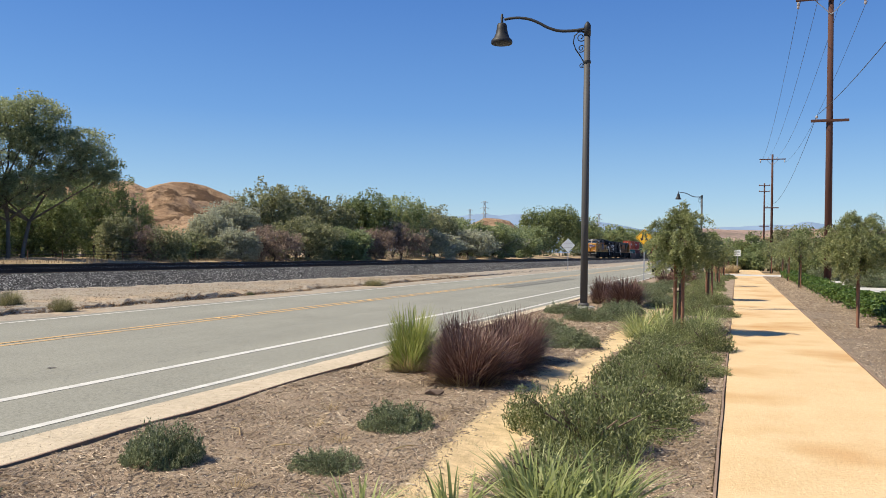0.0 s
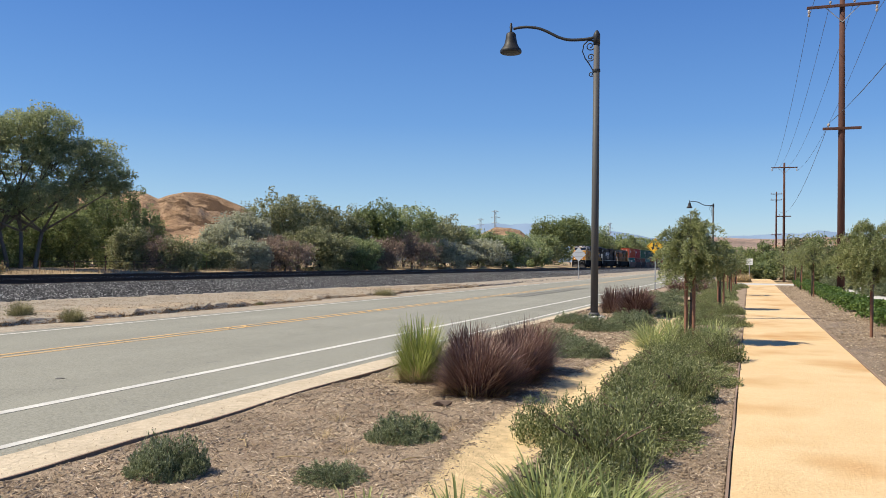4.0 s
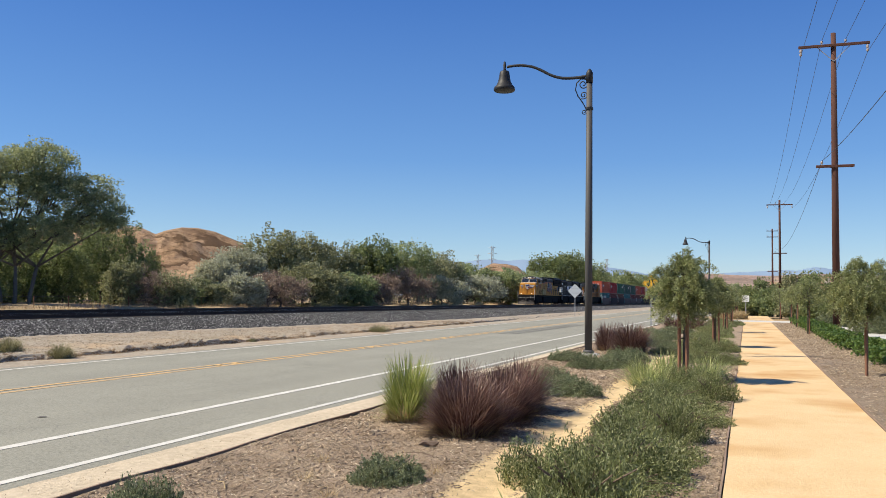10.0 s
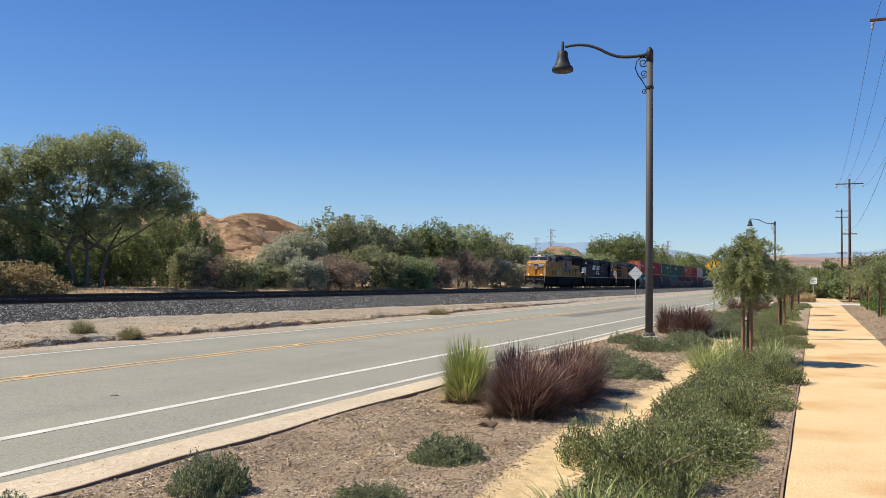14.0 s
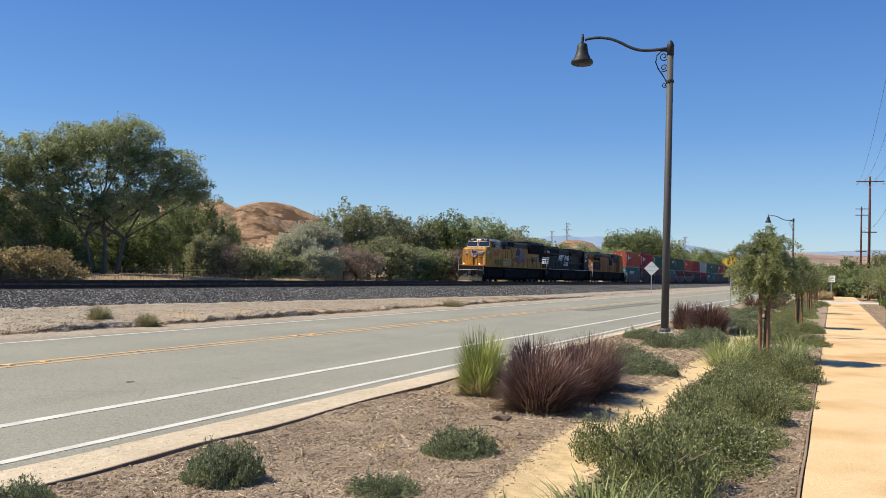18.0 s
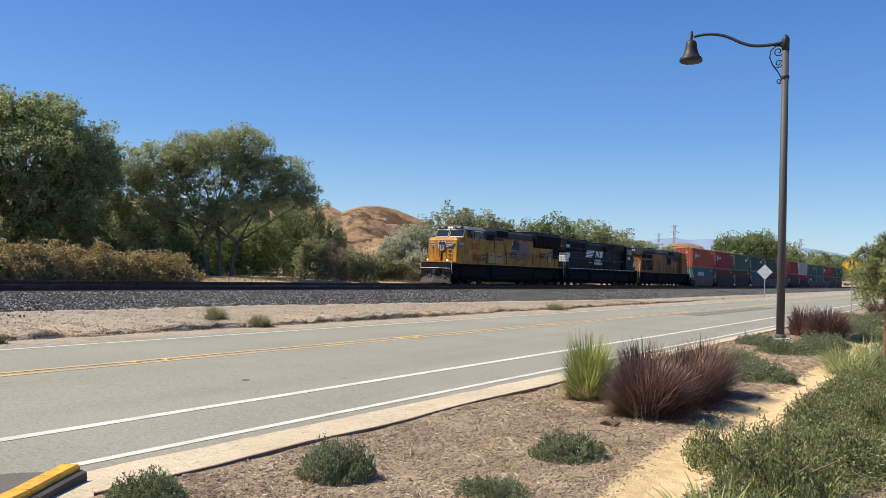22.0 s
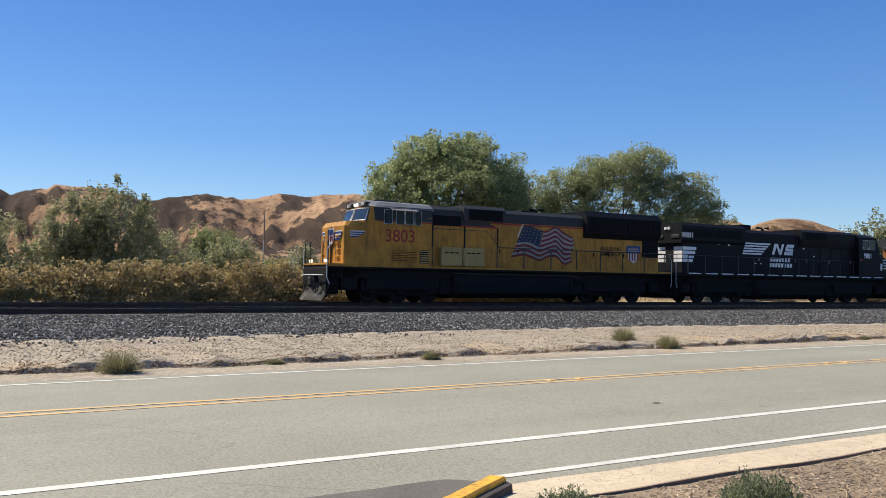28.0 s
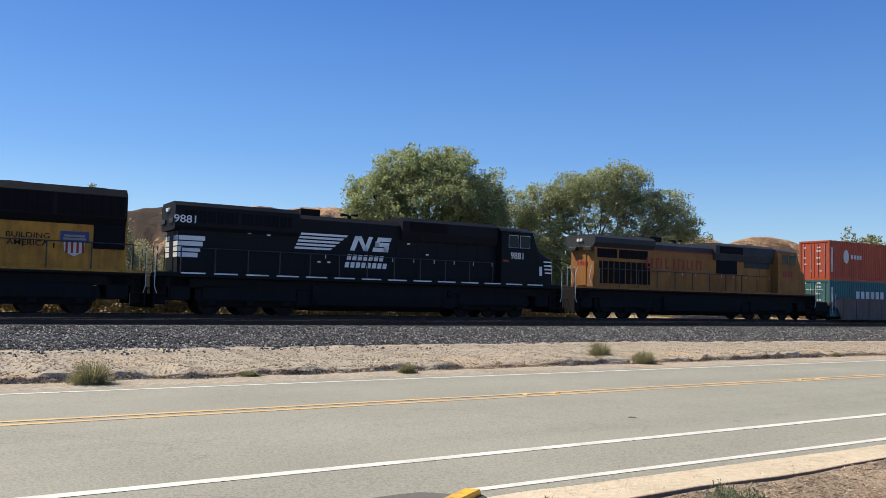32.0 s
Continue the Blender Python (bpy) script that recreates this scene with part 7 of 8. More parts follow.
def frame_of(lo, end, body, edge):
    """Deck, sill, tank, trucks, couplers, pilots and steps."""
    part("deck", Shape().box(-1.5, 1.5, 0.15, end - 0.15, 1.42, 1.58, 0.02), M_UNDER, lo, "grimy frame and walkway")
    part("walkway_edge", Shape().box(1.5, 1.512, 0.2, end - 0.2, 1.52, 1.62), edge, lo)
    part("walkway_edge", Shape().box(-1.512, -1.5, 0.2, end - 0.2, 1.52, 1.62), edge, lo)
    part("sill", Shape().box(-1.2, 1.2, 0.6, end - 0.6, 0.98, 1.42, 0.03), M_UNDER, lo)
    part("fuel_tank", Shape().hull([(sx * a, y, z) for sx in (-1, 1) for y in (7.3, 14.6) for a, z in ((0.85, 0.2), (1.3, 0.42), (1.38, 0.8), (1.38, 1.2))]), M_UNDER, lo, "long dark fuel tank")
    for y in (7.5, 14.4):
        part("tank_strap", Shape().box(-1.4, 1.4, y - 0.03, y + 0.03, 0.4, 1.22), M_UNDER, lo)
    # dark filler boxes, added to close the bright gaps beside the tank
    for q in (6.6, 14.5):
        part("brake_rigging", Shape().box(-1.15, 1.15, q, q + 0.8, 0.35, 1.1, 0.05), M_UNDER, lo)
    part("air_tank", Shape().turned([(0.05, 14.7), (0.2, 14.76), (0.2, 15.0), (0.05, 15.06)], 12, (1.1, 0, 1.0), "y"), M_UNDER, lo)
    truck(4.4, lo)
    truck(17.65, lo)
    coupler(-0.15, 1, lo)
    coupler(end + 0.15, -1, lo)
    for y, s in ((0.12, 1), (end - 0.12, -1)):
        part("pilot", Shape().box(-1.48, 1.48, min(y, y + s * 0.06), max(y, y + s * 0.06), 0.24, 1.45, 0.02), M_UNDER, lo)
        part("end_frame", Shape().box(-1.2, 1.2, min(y + s * 0.7, y + s * 1.6), max(y + s * 0.7, y + s * 1.6), 0.5, 1.43, 0.05), M_UNDER, lo)
        steps_at(lo, y + s * 0.14, s)
        for sx in (-0.8, -0.5, 0.5, 0.8):
            part("air_hose", Shape().tube([(sx, y - s * 0.03, 0.95), (sx * 0.95, y - s * 0.2, 0.72), (sx * 0.9, y - s * 0.22, 0.45)], 0.025, 6), M_RUBBER, lo)


def plow(lo, y):
    """A curved plow blade below a dark pilot plate."""
    sh = Shape()
    prof = [(0.0, 0.78), (-0.1, 0.6), (-0.22, 0.38), (-0.42, 0.2), (-0.55, 0.1)]
    for sx in (-1, 1):
        rows = []
        for d in (0.0, 0.04):
            rows.append([[(sx * w, y + dy * (1 - 0.35 * w / 1.4) + d + 0.22 * w / 1.4, z) for dy, z in prof] for w in (0.0, 0.5, 1.0, 1.42)])
        for a, b in zip(rows[0], rows[0][1:]):
            for k in range(4):
                sh.add([a[k], a[k + 1], b[k + 1], b[k]], [(0, 1, 2, 3)])
        e, g2 = rows[0][-1], rows[1][-1]
        for a, b in zip(rows[1], rows[1][1:]):
            for k in range(4):
                sh.add([a[k], a[k + 1], b[k + 1], b[k]], [(0, 3, 2, 1)])
        for k in range(4):
            sh.add([e[k], e[k + 1], g2[k + 1], g2[k]], [(0, 1, 2, 3)])
    pl_ = part("snow_plow", sh, M_PLOW, lo, "worn grey snow plow")
    for sx in (-0.9, -0.3, 0.3, 0.9):
        part("plow_brace", Shape().tube([(sx, y + 0.1, 0.9), (sx, y - 0.12, 0.5)], 0.03, 5), M_UNDER, pl_)
    part("coupler_pocket", Shape().box(-0.45, 0.45, y - 0.1, y + 0.4, 0.62, 1.12, 0.06), M_UNDER, lo)
    part("cut_lever", Shape().tube([(-1.4, y - 0.05, 1.1), (-0.3, y - 0.12, 1.12), (0.3, y - 0.12, 1.12), (1.4, y - 0.05, 1.1)], 0.018, 5), M_WHITE_RAIL, lo)
    return pl_


def shield(lo, x, y0, y1, z0, z1):
    s = part("shield_emblem", Shape().prism([(y0, z1), (y0 + 0.1 * (y1 - y0), z0 + 0.2 * (z1 - z0)), ((y0 + y1) / 2, z0), (y1 - 0.1 * (y1 - y0), z0 + 0.2 * (z1 - z0)), (y1, z1)], x, x + 0.006), M_WHITE_P, lo, "shield emblem in blue, red and white")
    part("shield_top", Shape().box(x + 0.008, x + 0.012, y0, y1, z0 + 0.62 * (z1 - z0), z1), M_BLUE_P, s)
    for k in range(4):
        y = y0 + (y1 - y0) * (k + 0.6) / 4.4
        part("shield_stripe", Shape().box(x + 0.008, x + 0.012, y, y + (y1 - y0) * 0.1, z0 + 0.14 * (z1 - z0), z0 + 0.6 * (z1 - z0)), M_RED, s)
    d = 0.1 * (y1 - y0)
    part("shield_plate", Shape().box(x + 0.012, x + 0.018, y0 - d, y1 + d, z0 + 0.64 * (z1 - z0), z1 + 0.05), M_BLUE_P, s)
    for q, g in ((0.82, 0.06), (0.69, 0.02)):
        part("plate_bar", Shape().box(x + 0.018, x + 0.022, y0 + g, y1 - g, z0 + q * (z1 - z0), z0 + (q + 0.09) * (z1 - z0)), M_FLAG_WHITE, s)
    return s


ON_SIDE = Matrix(((0, 0, 1, 0), (1, 0, 0, 0), (0, 1, 0, 0), (0, 0, 0, 1)))     # lettering laid on a side that faces +x


def letters_on_side(name, words, size, mat, parent, x, y, z, label, squeeze=1.0):
    return text_part(name, words, size, mat, parent, Matrix.Translation((x, y, z)) @ ON_SIDE, label, 0.003, squeeze)


def raise_body(lo):
    """Lift all above the axles to the height of a full-sized frame."""
    for ob in lo.children_recursive:
        if ob.type == "MESH" and ob.data.users == 1 and ob.matrix_basis == Matrix.Identity(4):
            for v in ob.data.vertices:
                v.co.z += 0.2 * min(1.0, max(0.0, v.co.z))


def lead_locomotive():
    lo = thing("locomotive", "yellow and grey diesel locomotive with a waving flag on its side", "locomotive", "locomotives")
    end = 22.05
    frame_of(lo, end, M_UP, M_UP)
    plow(lo, 0.05)
    part("front_platform", Shape().box(-1.5, 1.5, 0.12, 1.2, 1.58, 1.66, 0.01), M_UP, lo, "yellow front platform")
    # nose
    part("nose", Shape().hull([(sx * a, y, z) for sx in (-1, 1) for a, y, z in ((1.4, 0.8, 1.62), (1.5, 0.95, 1.62), (1.5, 3.0, 1.62), (1.38, 0.84, 3.45), (1.24, 1.0, 3.68), (1.48, 1.0, 3.42), (1.3, 1.3, 3.7), (1.5, 2.6, 3.38), (1.4, 2.6, 3.64), (1.2, 2.6, 3.78))]), M_UP, lo, "blunt yellow nose")
    part("nose_door", Shape().box(-0.78, -0.12, 0.76, 0.83, 1.72, 3.3, 0.015), M_UP, lo, "yellow nose door")
    for sx in (-0.5, 0.5):
        part("ditch_light", Shape().turned([(0.075, -0.08), (0.085, 0.02)], 12, (sx * 1.9, 0.3, 1.78), "y"), HEADLIGHT, lo, "lit ditch light")
        part("nose_handrail", Shape().tube([(sx * 0.35, 0.78, 1.9), (sx * 0.35, 0.7, 2.0), (sx * 0.35, 0.7, 3.3), (sx * 0.35, 0.8, 3.4)], 0.018, 6), M_HAND, lo)
        part("platform_rail", Shape().tube([(sx * 2.9, 0.2, 1.62), (sx * 2.9, 0.2, 2.7), (sx * 1.6, 0.2, 2.7), (sx * 1.6, 0.2, 1.62)], 0.022, 6), M_HAND, lo, "dark platform railing")
    for k in range(4):
        part("nose_step", Shape().box(0.55, 0.95, 0.74, 0.82, 1.95 + 0.33 * k, 2.03 + 0.33 * k, 0.01), M_UP, lo)
    for k in range(3):
        part("nose_step", Shape().box(-0.95, -0.84, 0.74, 0.82, 2.0 + 0.45 * k, 2.1 + 0.45 * k, 0.01), M_UP, lo)
    part("nose_seam", Shape().box(-0.06, -0.03, 0.77, 0.8, 1.7, 3.45), M_UNDER, lo)
    for sx in (-1, 1):
        part("mirror", Shape().box(sx * 1.62 - 0.06, sx * 1.62 + 0.06, 3.2, 3.24, 3.75, 4.05, 0.01), M_GRILLE, lo)
        part("lifting_lug", Shape().box(sx * 1.2 - 0.08, sx * 1.2 + 0.08, 0.9, 1.0, 1.66, 1.9, 0.02), M_UNDER, lo)
    part("bell", Shape().turned([(0.03, 4.86), (0.08, 4.88), (0.1, 4.98), (0.15, 5.0)], 12, (0.0, 6.6, -0.25)), M_SILVER, lo)
    part("air_line", Shape().tube([(1.4, 7.2, 1.3), (1.42, 9.0, 1.28), (1.42, 14.4, 1.28), (1.4, 14.9, 1.2)], 0.03, 6), M_PLOW, lo, "pale pipe along the frame")
    # winged emblem on the nose
    we = part("wing_emblem", Shape().hull([(x, y, z) for y in (0.755, 0.762) for x, z in ((-0.36, 3.36), (0.36, 3.36), (0.33, 2.75), (0, 2.52), (-0.33, 2.75))]), M_WHITE_P, lo, "winged emblem in blue and white")
    part("emblem_shield", Shape().box(-0.31, 0.31, 0.746, 0.752, 3.04, 3.3), M_BLUE_P, we)
    for k in range(4):
        part("emblem_stripe", Shape().box(-0.27 + k * 0.155, -0.19 + k * 0.155, 0.746, 0.752, 2.72, 3.0), M_RED, we)
    for sx in (-1, 1):
        for k in range(3):
            part("emblem_feather", Shape().box(min(sx * 0.38, sx * (1.22 - 0.12 * k)), max(sx * 0.38, sx * (1.22 - 0.12 * k)), 0.785, 0.80, 3.08 - 0.15 * k, 3.175 - 0.15 * k), M_BLUE_P, we)
            part("emblem_feather", Shape().box(min(sx * 0.38, sx * (1.22 - 0.12 * k)), max(sx * 0.38, sx * (1.22 - 0.12 * k)), 0.785, 0.80, 3.175 - 0.15 * k, 3.225 - 0.15 * k), M_WHITE_P, we)
    for k in range(3):
        for dz, m_ in ((0.0, M_BLUE_P), (0.065, M_WHITE_P)):
            e = 1.0 - 0.22 * k
            part("emblem_feather", Shape().box(1.49, 1.512, 1.1, 1.15 + 0.75 * e, 3.1 - 0.1 * k + dz, 3.155 - 0.1 * k + dz), m_, we)
    # cab
    cab = part("cab", Shape().hull([(sx * 1.52, y, z) for sx in (-1, 1) for y, z in ((2.55, 1.62), (5.9, 1.62), (2.55, 3.6), (5.9, 4.0))] + [(sx * 1.42, y, z) for sx in (-1, 1) for y, z in ((2.5, 4.42), (5.9, 4.42))] + [(sx * 1.3, 2.15, 3.72) for sx in (-1, 1)]), M_UP, lo, "yellow cab")
    part("cab_upper", Shape().hull([(sx * a, y, z) for sx in (-1, 1) for a, y, z in ((1.528, 2.62, 3.74), (1.528, 5.92, 3.78), (1.50, 2.6, 4.45), (1.50, 5.92, 4.45), (1.3, 2.3, 3.86), (1.3, 2.45, 4.45))]), M_GREY, cab, "grey band round the cab")
    part("cab_stripe", Shape().box(1.525, 1.532, 2.9, 5.92, 3.70, 3.76), M_RED, cab, "thin red stripe below the grey band")
    part("cab_roof", Shape().hull([(sx * a, y, z) for sx in (-1, 1) for a, y, z in ((1.56, 2.5, 4.4), (1.56, 6.0, 4.36), (1.3, 2.25, 4.45), (0.9, 2.3, 4.74), (0.9, 5.95, 4.72), (1.2, 3.0, 4.68), (1.2, 5.95, 4.64))]), M_ROOF_PALE, cab, "pale grey cab roof")
    for sx in (-1, 1):
        wsx = [(sx * 0.08, 1.9, 3.76), (sx * 1.38, 2.06, 3.76), (sx * 1.32, 2.32, 4.36), (sx * 0.08, 2.2, 4.36)]
        part("windscreen", Shape().hull([(x, y - d, z) for x, y, z in wsx for d in (0.0, 0.07)]), M_WINDSCREEN, cab, "sloped windscreen")
        part("windscreen_frame", Shape().tube([(x, y - 0.08, z) for x, y, z in wsx + [wsx[0]]], 0.04, 5), M_WHITE_RAIL, cab, "pale windscreen frame")
    part("cab_front", Shape().hull([(sx * a, y, z) for sx in (-1, 1) for a, y, z in ((1.45, 2.09, 3.66), (1.4, 2.36, 4.45), (1.45, 2.6, 3.66), (1.4, 2.6, 4.45), (0.2, 1.98, 3.66), (0.2, 2.26, 4.45))]), M_UP, cab)
    for a, b in ((3.2, 3.65), (3.85, 4.32), (4.36, 4.8), (4.9, 5.25)):
        wn_ = panel("side_window", cab, 1.53, a, b, 3.62, 4.28, M_CABGLASS, "dark cab side window", 0.012)
        part("window_frame", Shape().tube([(1.545, a, 3.62), (1.545, b, 3.62), (1.545, b, 4.28), (1.545, a, 4.28), (1.545, a, 3.62)], 0.024, 5), M_SILVER, wn_, "silver window frame")
    part("sun_visor", Shape().hull([(1.5, 3.5, 4.36), (1.5, 5.0, 4.36), (1.78, 3.55, 4.27), (1.78, 4.95, 4.27), (1.5, 3.5, 4.39), (1.5, 5.0, 4.39)]), M_ROOF_PALE, cab, "folded-out grey sun visor")
    letters_on_side("running_number", "3803", 0.86, M_RED, cab, 1.53, 4.1, 3.02, "large red running number", 1.0)
    part("number_board", Shape().box(0.45, 1.15, 2.1, 2.5, 4.46, 4.66, 0.02), M_BLACK, cab, "black number board")
    part("number_board", Shape().box(-1.15, -0.45, 2.1, 2.5, 4.46, 4.66, 0.02), M_BLACK, cab, "black number board")
    text_part("board_digits", "3803", 0.2, M_WHITE_P, cab, Matrix.Translation((0.8, 2.092, 4.56)) @ pose(0, 0, 0, 90, 0, 0), "white digits", 0.002)
    text_part("board_digits", "3803", 0.2, M_WHITE_P, cab, Matrix.Translation((-0.8, 2.092, 4.56)) @ pose(0, 0, 0, 90, 0, 0), "white digits", 0.002)
    for sx in (-0.13, 0.13):
        part("headlight", Shape().turned([(0.07, -0.05), (0.08, 0.04)], 12, (sx, 2.14, 4.56), "y"), HEADLIGHT, cab, "lit headlight")
    part("air_conditioner", Shape().box(-0.5, 0.5, 3.2, 4.5, 4.72, 4.86, 0.03), M_GREY, cab)
    part("antenna_plate", Shape().box(-0.45, 0.45, 4.9, 5.6, 4.72, 4.82, 0.03), M_GRILLE, cab)
    louvres("cab_vent", cab, 1.53, 3.7, 4.4, 1.78, 2.35, 7, M_UP)
    louvres("cab_vent", cab, 1.53, 4.45, 5.05, 1.78, 2.35, 7, M_UP)
    louvres("battery_vent", cab, 1.53, 5.2, 5.75, 1.75, 2.4, 6, M_UP_PALE)
    # hood
    part("hood", Shape().box(-1.16, 1.16, 5.9, 21.05, 1.58, 4.05, 0.03), M_UP, lo, "long yellow engine hood")
    part("hood_top", Shape().hull([(sx * a, y, z) for sx in (-1, 1) for y in (5.9, 15.4) for a, z in ((1.175, 4.0), (1.175, 4.5), (0.95, 4.68))]), M_GREY, lo, "dark grey hood roof")
    part("dynamic_brake", Shape().hull([(sx * a, y, z) for sx in (-1, 1) for y in (7.9, 10.5) for a, z in ((1.3, 4.0), (1.32, 4.62), (1.1, 4.8))]), M_GREY, lo, "dynamic brake housing")
    louvres("brake_grille", lo, 1.32, 8.2, 10.3, 4.05, 4.6, 6, M_GRILLE)
    panel("intake_screen", lo, 1.175, 6.1, 7.8, 3.7, 4.2, M_GRILLE, "dark air intake screen", 0.03)
    part("red_stripe", Shape().box(1.16, 1.168, 9.75, 15.4, 3.9, 3.98), M_RED, lo, "thin red stripe")
    part("grey_band", Shape().prism([(6.0, 3.985), (9.74, 3.985), (9.62, 3.86), (9.9, 3.76), (6.0, 3.76)], 1.16, 1.165), M_GREY, lo, "grey band above the red stripe")
    part("red_stripe", Shape().prism([(6.0, 3.76), (9.9, 3.76), (9.62, 3.86), (9.8, 3.86), (10.12, 3.68), (6.0, 3.68)], 1.161, 1.168), M_RED, lo, "red stripe with a jagged end")
    part("radiator_house", Shape().hull([(sx * a, y, z) for sx in (-1, 1) for y in (15.4, 20.95) for a, z in ((1.15, 3.4), (1.45, 3.72), (1.5, 4.62), (1.2, 4.93))]), M_NS, lo, "flared black radiator housing")
    for a, b in ((15.6, 18.2), (18.35, 20.85)):
        gr = part("radiator_grille", Shape().hull([(1.455, a, 3.76), (1.455, b, 3.76), (1.505, a, 4.58), (1.505, b, 4.58), (1.48, a, 3.76), (1.53, a, 4.58), (1.48, b, 3.76), (1.53, b, 4.58)]), M_GRILLE, lo, "dark radiator grille")
        for k in range(7):
            y = a + (b - a) * (k + 0.5) / 7
            part("slat", Shape().tube([(1.49, y, 3.78), (1.535, y, 4.56)], 0.012, 4), M_GRILLE, gr)
    for y in (16.9, 19.9):
        part("radiator_fan", Shape().turned([(0.75, 4.9), (0.75, 5.0), (0.6, 5.02)], 20, (0, y, 0)), M_GREY, lo)
    part("exhaust_stack", Shape().box(-0.45, 0.45, 12.0, 12.9, 4.6, 4.82, 0.03), M_GRILLE, lo)
    ho = part("horn", Shape().box(-0.06, 0.06, 13.1, 13.25, 4.66, 4.9), M_GRILLE, lo, "cluster of air horns")
    for dx, dy in ((-0.18, -0.35), (0.0, -0.45), (0.18, 0.35)):
        part("horn_bell", Shape().tube([(dx, 13.17, 4.92), (dx, 13.17 + dy, 4.93)], [0.03, 0.08], 8), M_GRILLE, ho)
    panel("rear_screen", lo, 1.175, 19.75, 20.95, 2.45, 3.6, M_GRILLE, "dark rear intake screen", 0.03)
    for a, b in ((6.5, 7.76), (7.82, 9.11)):
        bx = part("battery_box", Shape().box(1.16, 1.46, a, b, 1.66, 2.6, 0.025), M_UP_PALE, lo, "faded equipment box on the walkway")
        for k in range(3):
            part("slot", Shape().box(1.462, 1.468, a + 0.2 + 0.3 * k, a + 0.42 + 0.3 * k, 2.3, 2.36), M_GRILLE, bx)
    for a in (9.3, 10.4, 15.2, 16.3, 17.4):
        dr = panel("hood_door", lo, 1.165, a, a + 1.0, 1.75, 3.3, M_UP, "yellow hood door", 0.012, 0.004)
        part("door_latch", Shape().box(1.18, 1.2, a + 0.9, a + 0.95, 2.4, 2.6), M_GRILLE, dr)
    for a in (6.1, 8.0, 10.05):
        part("hood_pillar", Shape().box(1.165, 1.19, a, a + 0.08, 2.6, 3.7), M_GRILLE, lo)
    # flag: waving stripes and a blue canton
    fl = part("flag", Shape().hull([(x, 10.68 + dy + k * 0.9, 1.98 + k * 2.0) for x in (1.17, 1.176) for dy in (0, 0.06) for k in (0, 1)]), M_WHITE_P, lo, "large waving flag of stripes and stars")

    def cloth(u, z):
        """Place on the flag: u from the pole to the fly, z down the hoist."""
        e = 10.75 + (z - 1.98) * 0.45
        y = e + u * (14.7 + 0.12 * math.sin(z * 4) - e)
        return y, z - 0.1 + (0.05 + 0.2 * u) * math.sin((y - 10.9) * 3.6 - 0.5 * z) + 0.05 * u * math.sin((y - 10.9) * 8.5 + z) - 0.16 * u

    def patch(z0, z1, u0, u1, n):
        sh = Shape()
        us = [u0 + (u1 - u0) * i / n for i in range(n + 1)]
        for a, b in zip(us, us[1:]):
            sh.add([(1.178, *cloth(u, z)) for u, z in ((a, z0), (b, z0), (b, z1), (a, z1))], [(0, 1, 2, 3)])
        return sh
    for k in range(13):
        z1 = 3.98 - k * 0.125
        part("flag_stripe", patch(z1 - 0.125, z1, 0.4 if k < 7 else 0.0, 1.0, 18), M_FLAG_RED if k % 2 == 0 else M_FLAG_WHITE, fl)
    part("flag_canton", patch(3.98 - 7 * 0.125, 3.98, 0.0, 0.4, 8), M_FLAG_BLUE, fl)
    st = Shape()
    for i in range(6):
        for j in range(5):
            y, z = cloth(0.035 + i * 0.065, 3.2 + j * 0.165)
            st.add([(1.182, y + dy, z + dz) for dy, dz in ((-0.04, 0), (0, -0.04), (0.04, 0), (0, 0.04))], [(0, 1, 2, 3)])
    tagged(part("flag_stars", st, M_FLAG_WHITE, fl), kind="stuff")
    shield(lo, 1.18, 18.62, 19.5, 2.1, 3.05)
    for words, z in (("BUILDING", 2.86), ("AMERICA", 2.56)):
        letters_on_side("slogan", words, 0.30, M_UNDER, lo, 1.18, 17.4, z, "dark lettering", 1.15)
    handrails(lo, 9.9, 21.3)
    for a in (6.0, 7.9):
        part("grab_post", Shape().tube([(1.45, a, 1.62), (1.45, a, 3.5)], 0.02, 6), M_HAND, lo)
    part("grab_rail", Shape().tube([(1.45, 6.0, 3.5), (1.45, 9.2, 3.5), (1.45, 10.0, 2.7)], 0.018, 6), M_HAND, lo)
    def along(y):
        """Fore-and-aft proportions: a long porch, a short nose and a long radiator end."""
        return float(np.interp(y, (-1.0, 0.15, 0.8, 2.0, 3.2, 5.9, 10.5, 15.4, 20.95, 22.05, 23.0), (-1.0, 0.18, 1.02, 2.15, 3.05, 5.7, 10.25, 15.6, 21.25, 22.2, 23.1)))
    for ob in lo.children_recursive:
        if ob.type == "MESH" and ob.data.users == 1 and ob.matrix_basis == Matrix.Identity(4):
            for v in ob.data.vertices:
                v.co.y = along(v.co.y)
    for i, (ob, y, r) in enumerate(WHEELSETS):
        WHEELSETS[i] = (ob, along(y), r)
    raise_body(lo)
    return lo, end


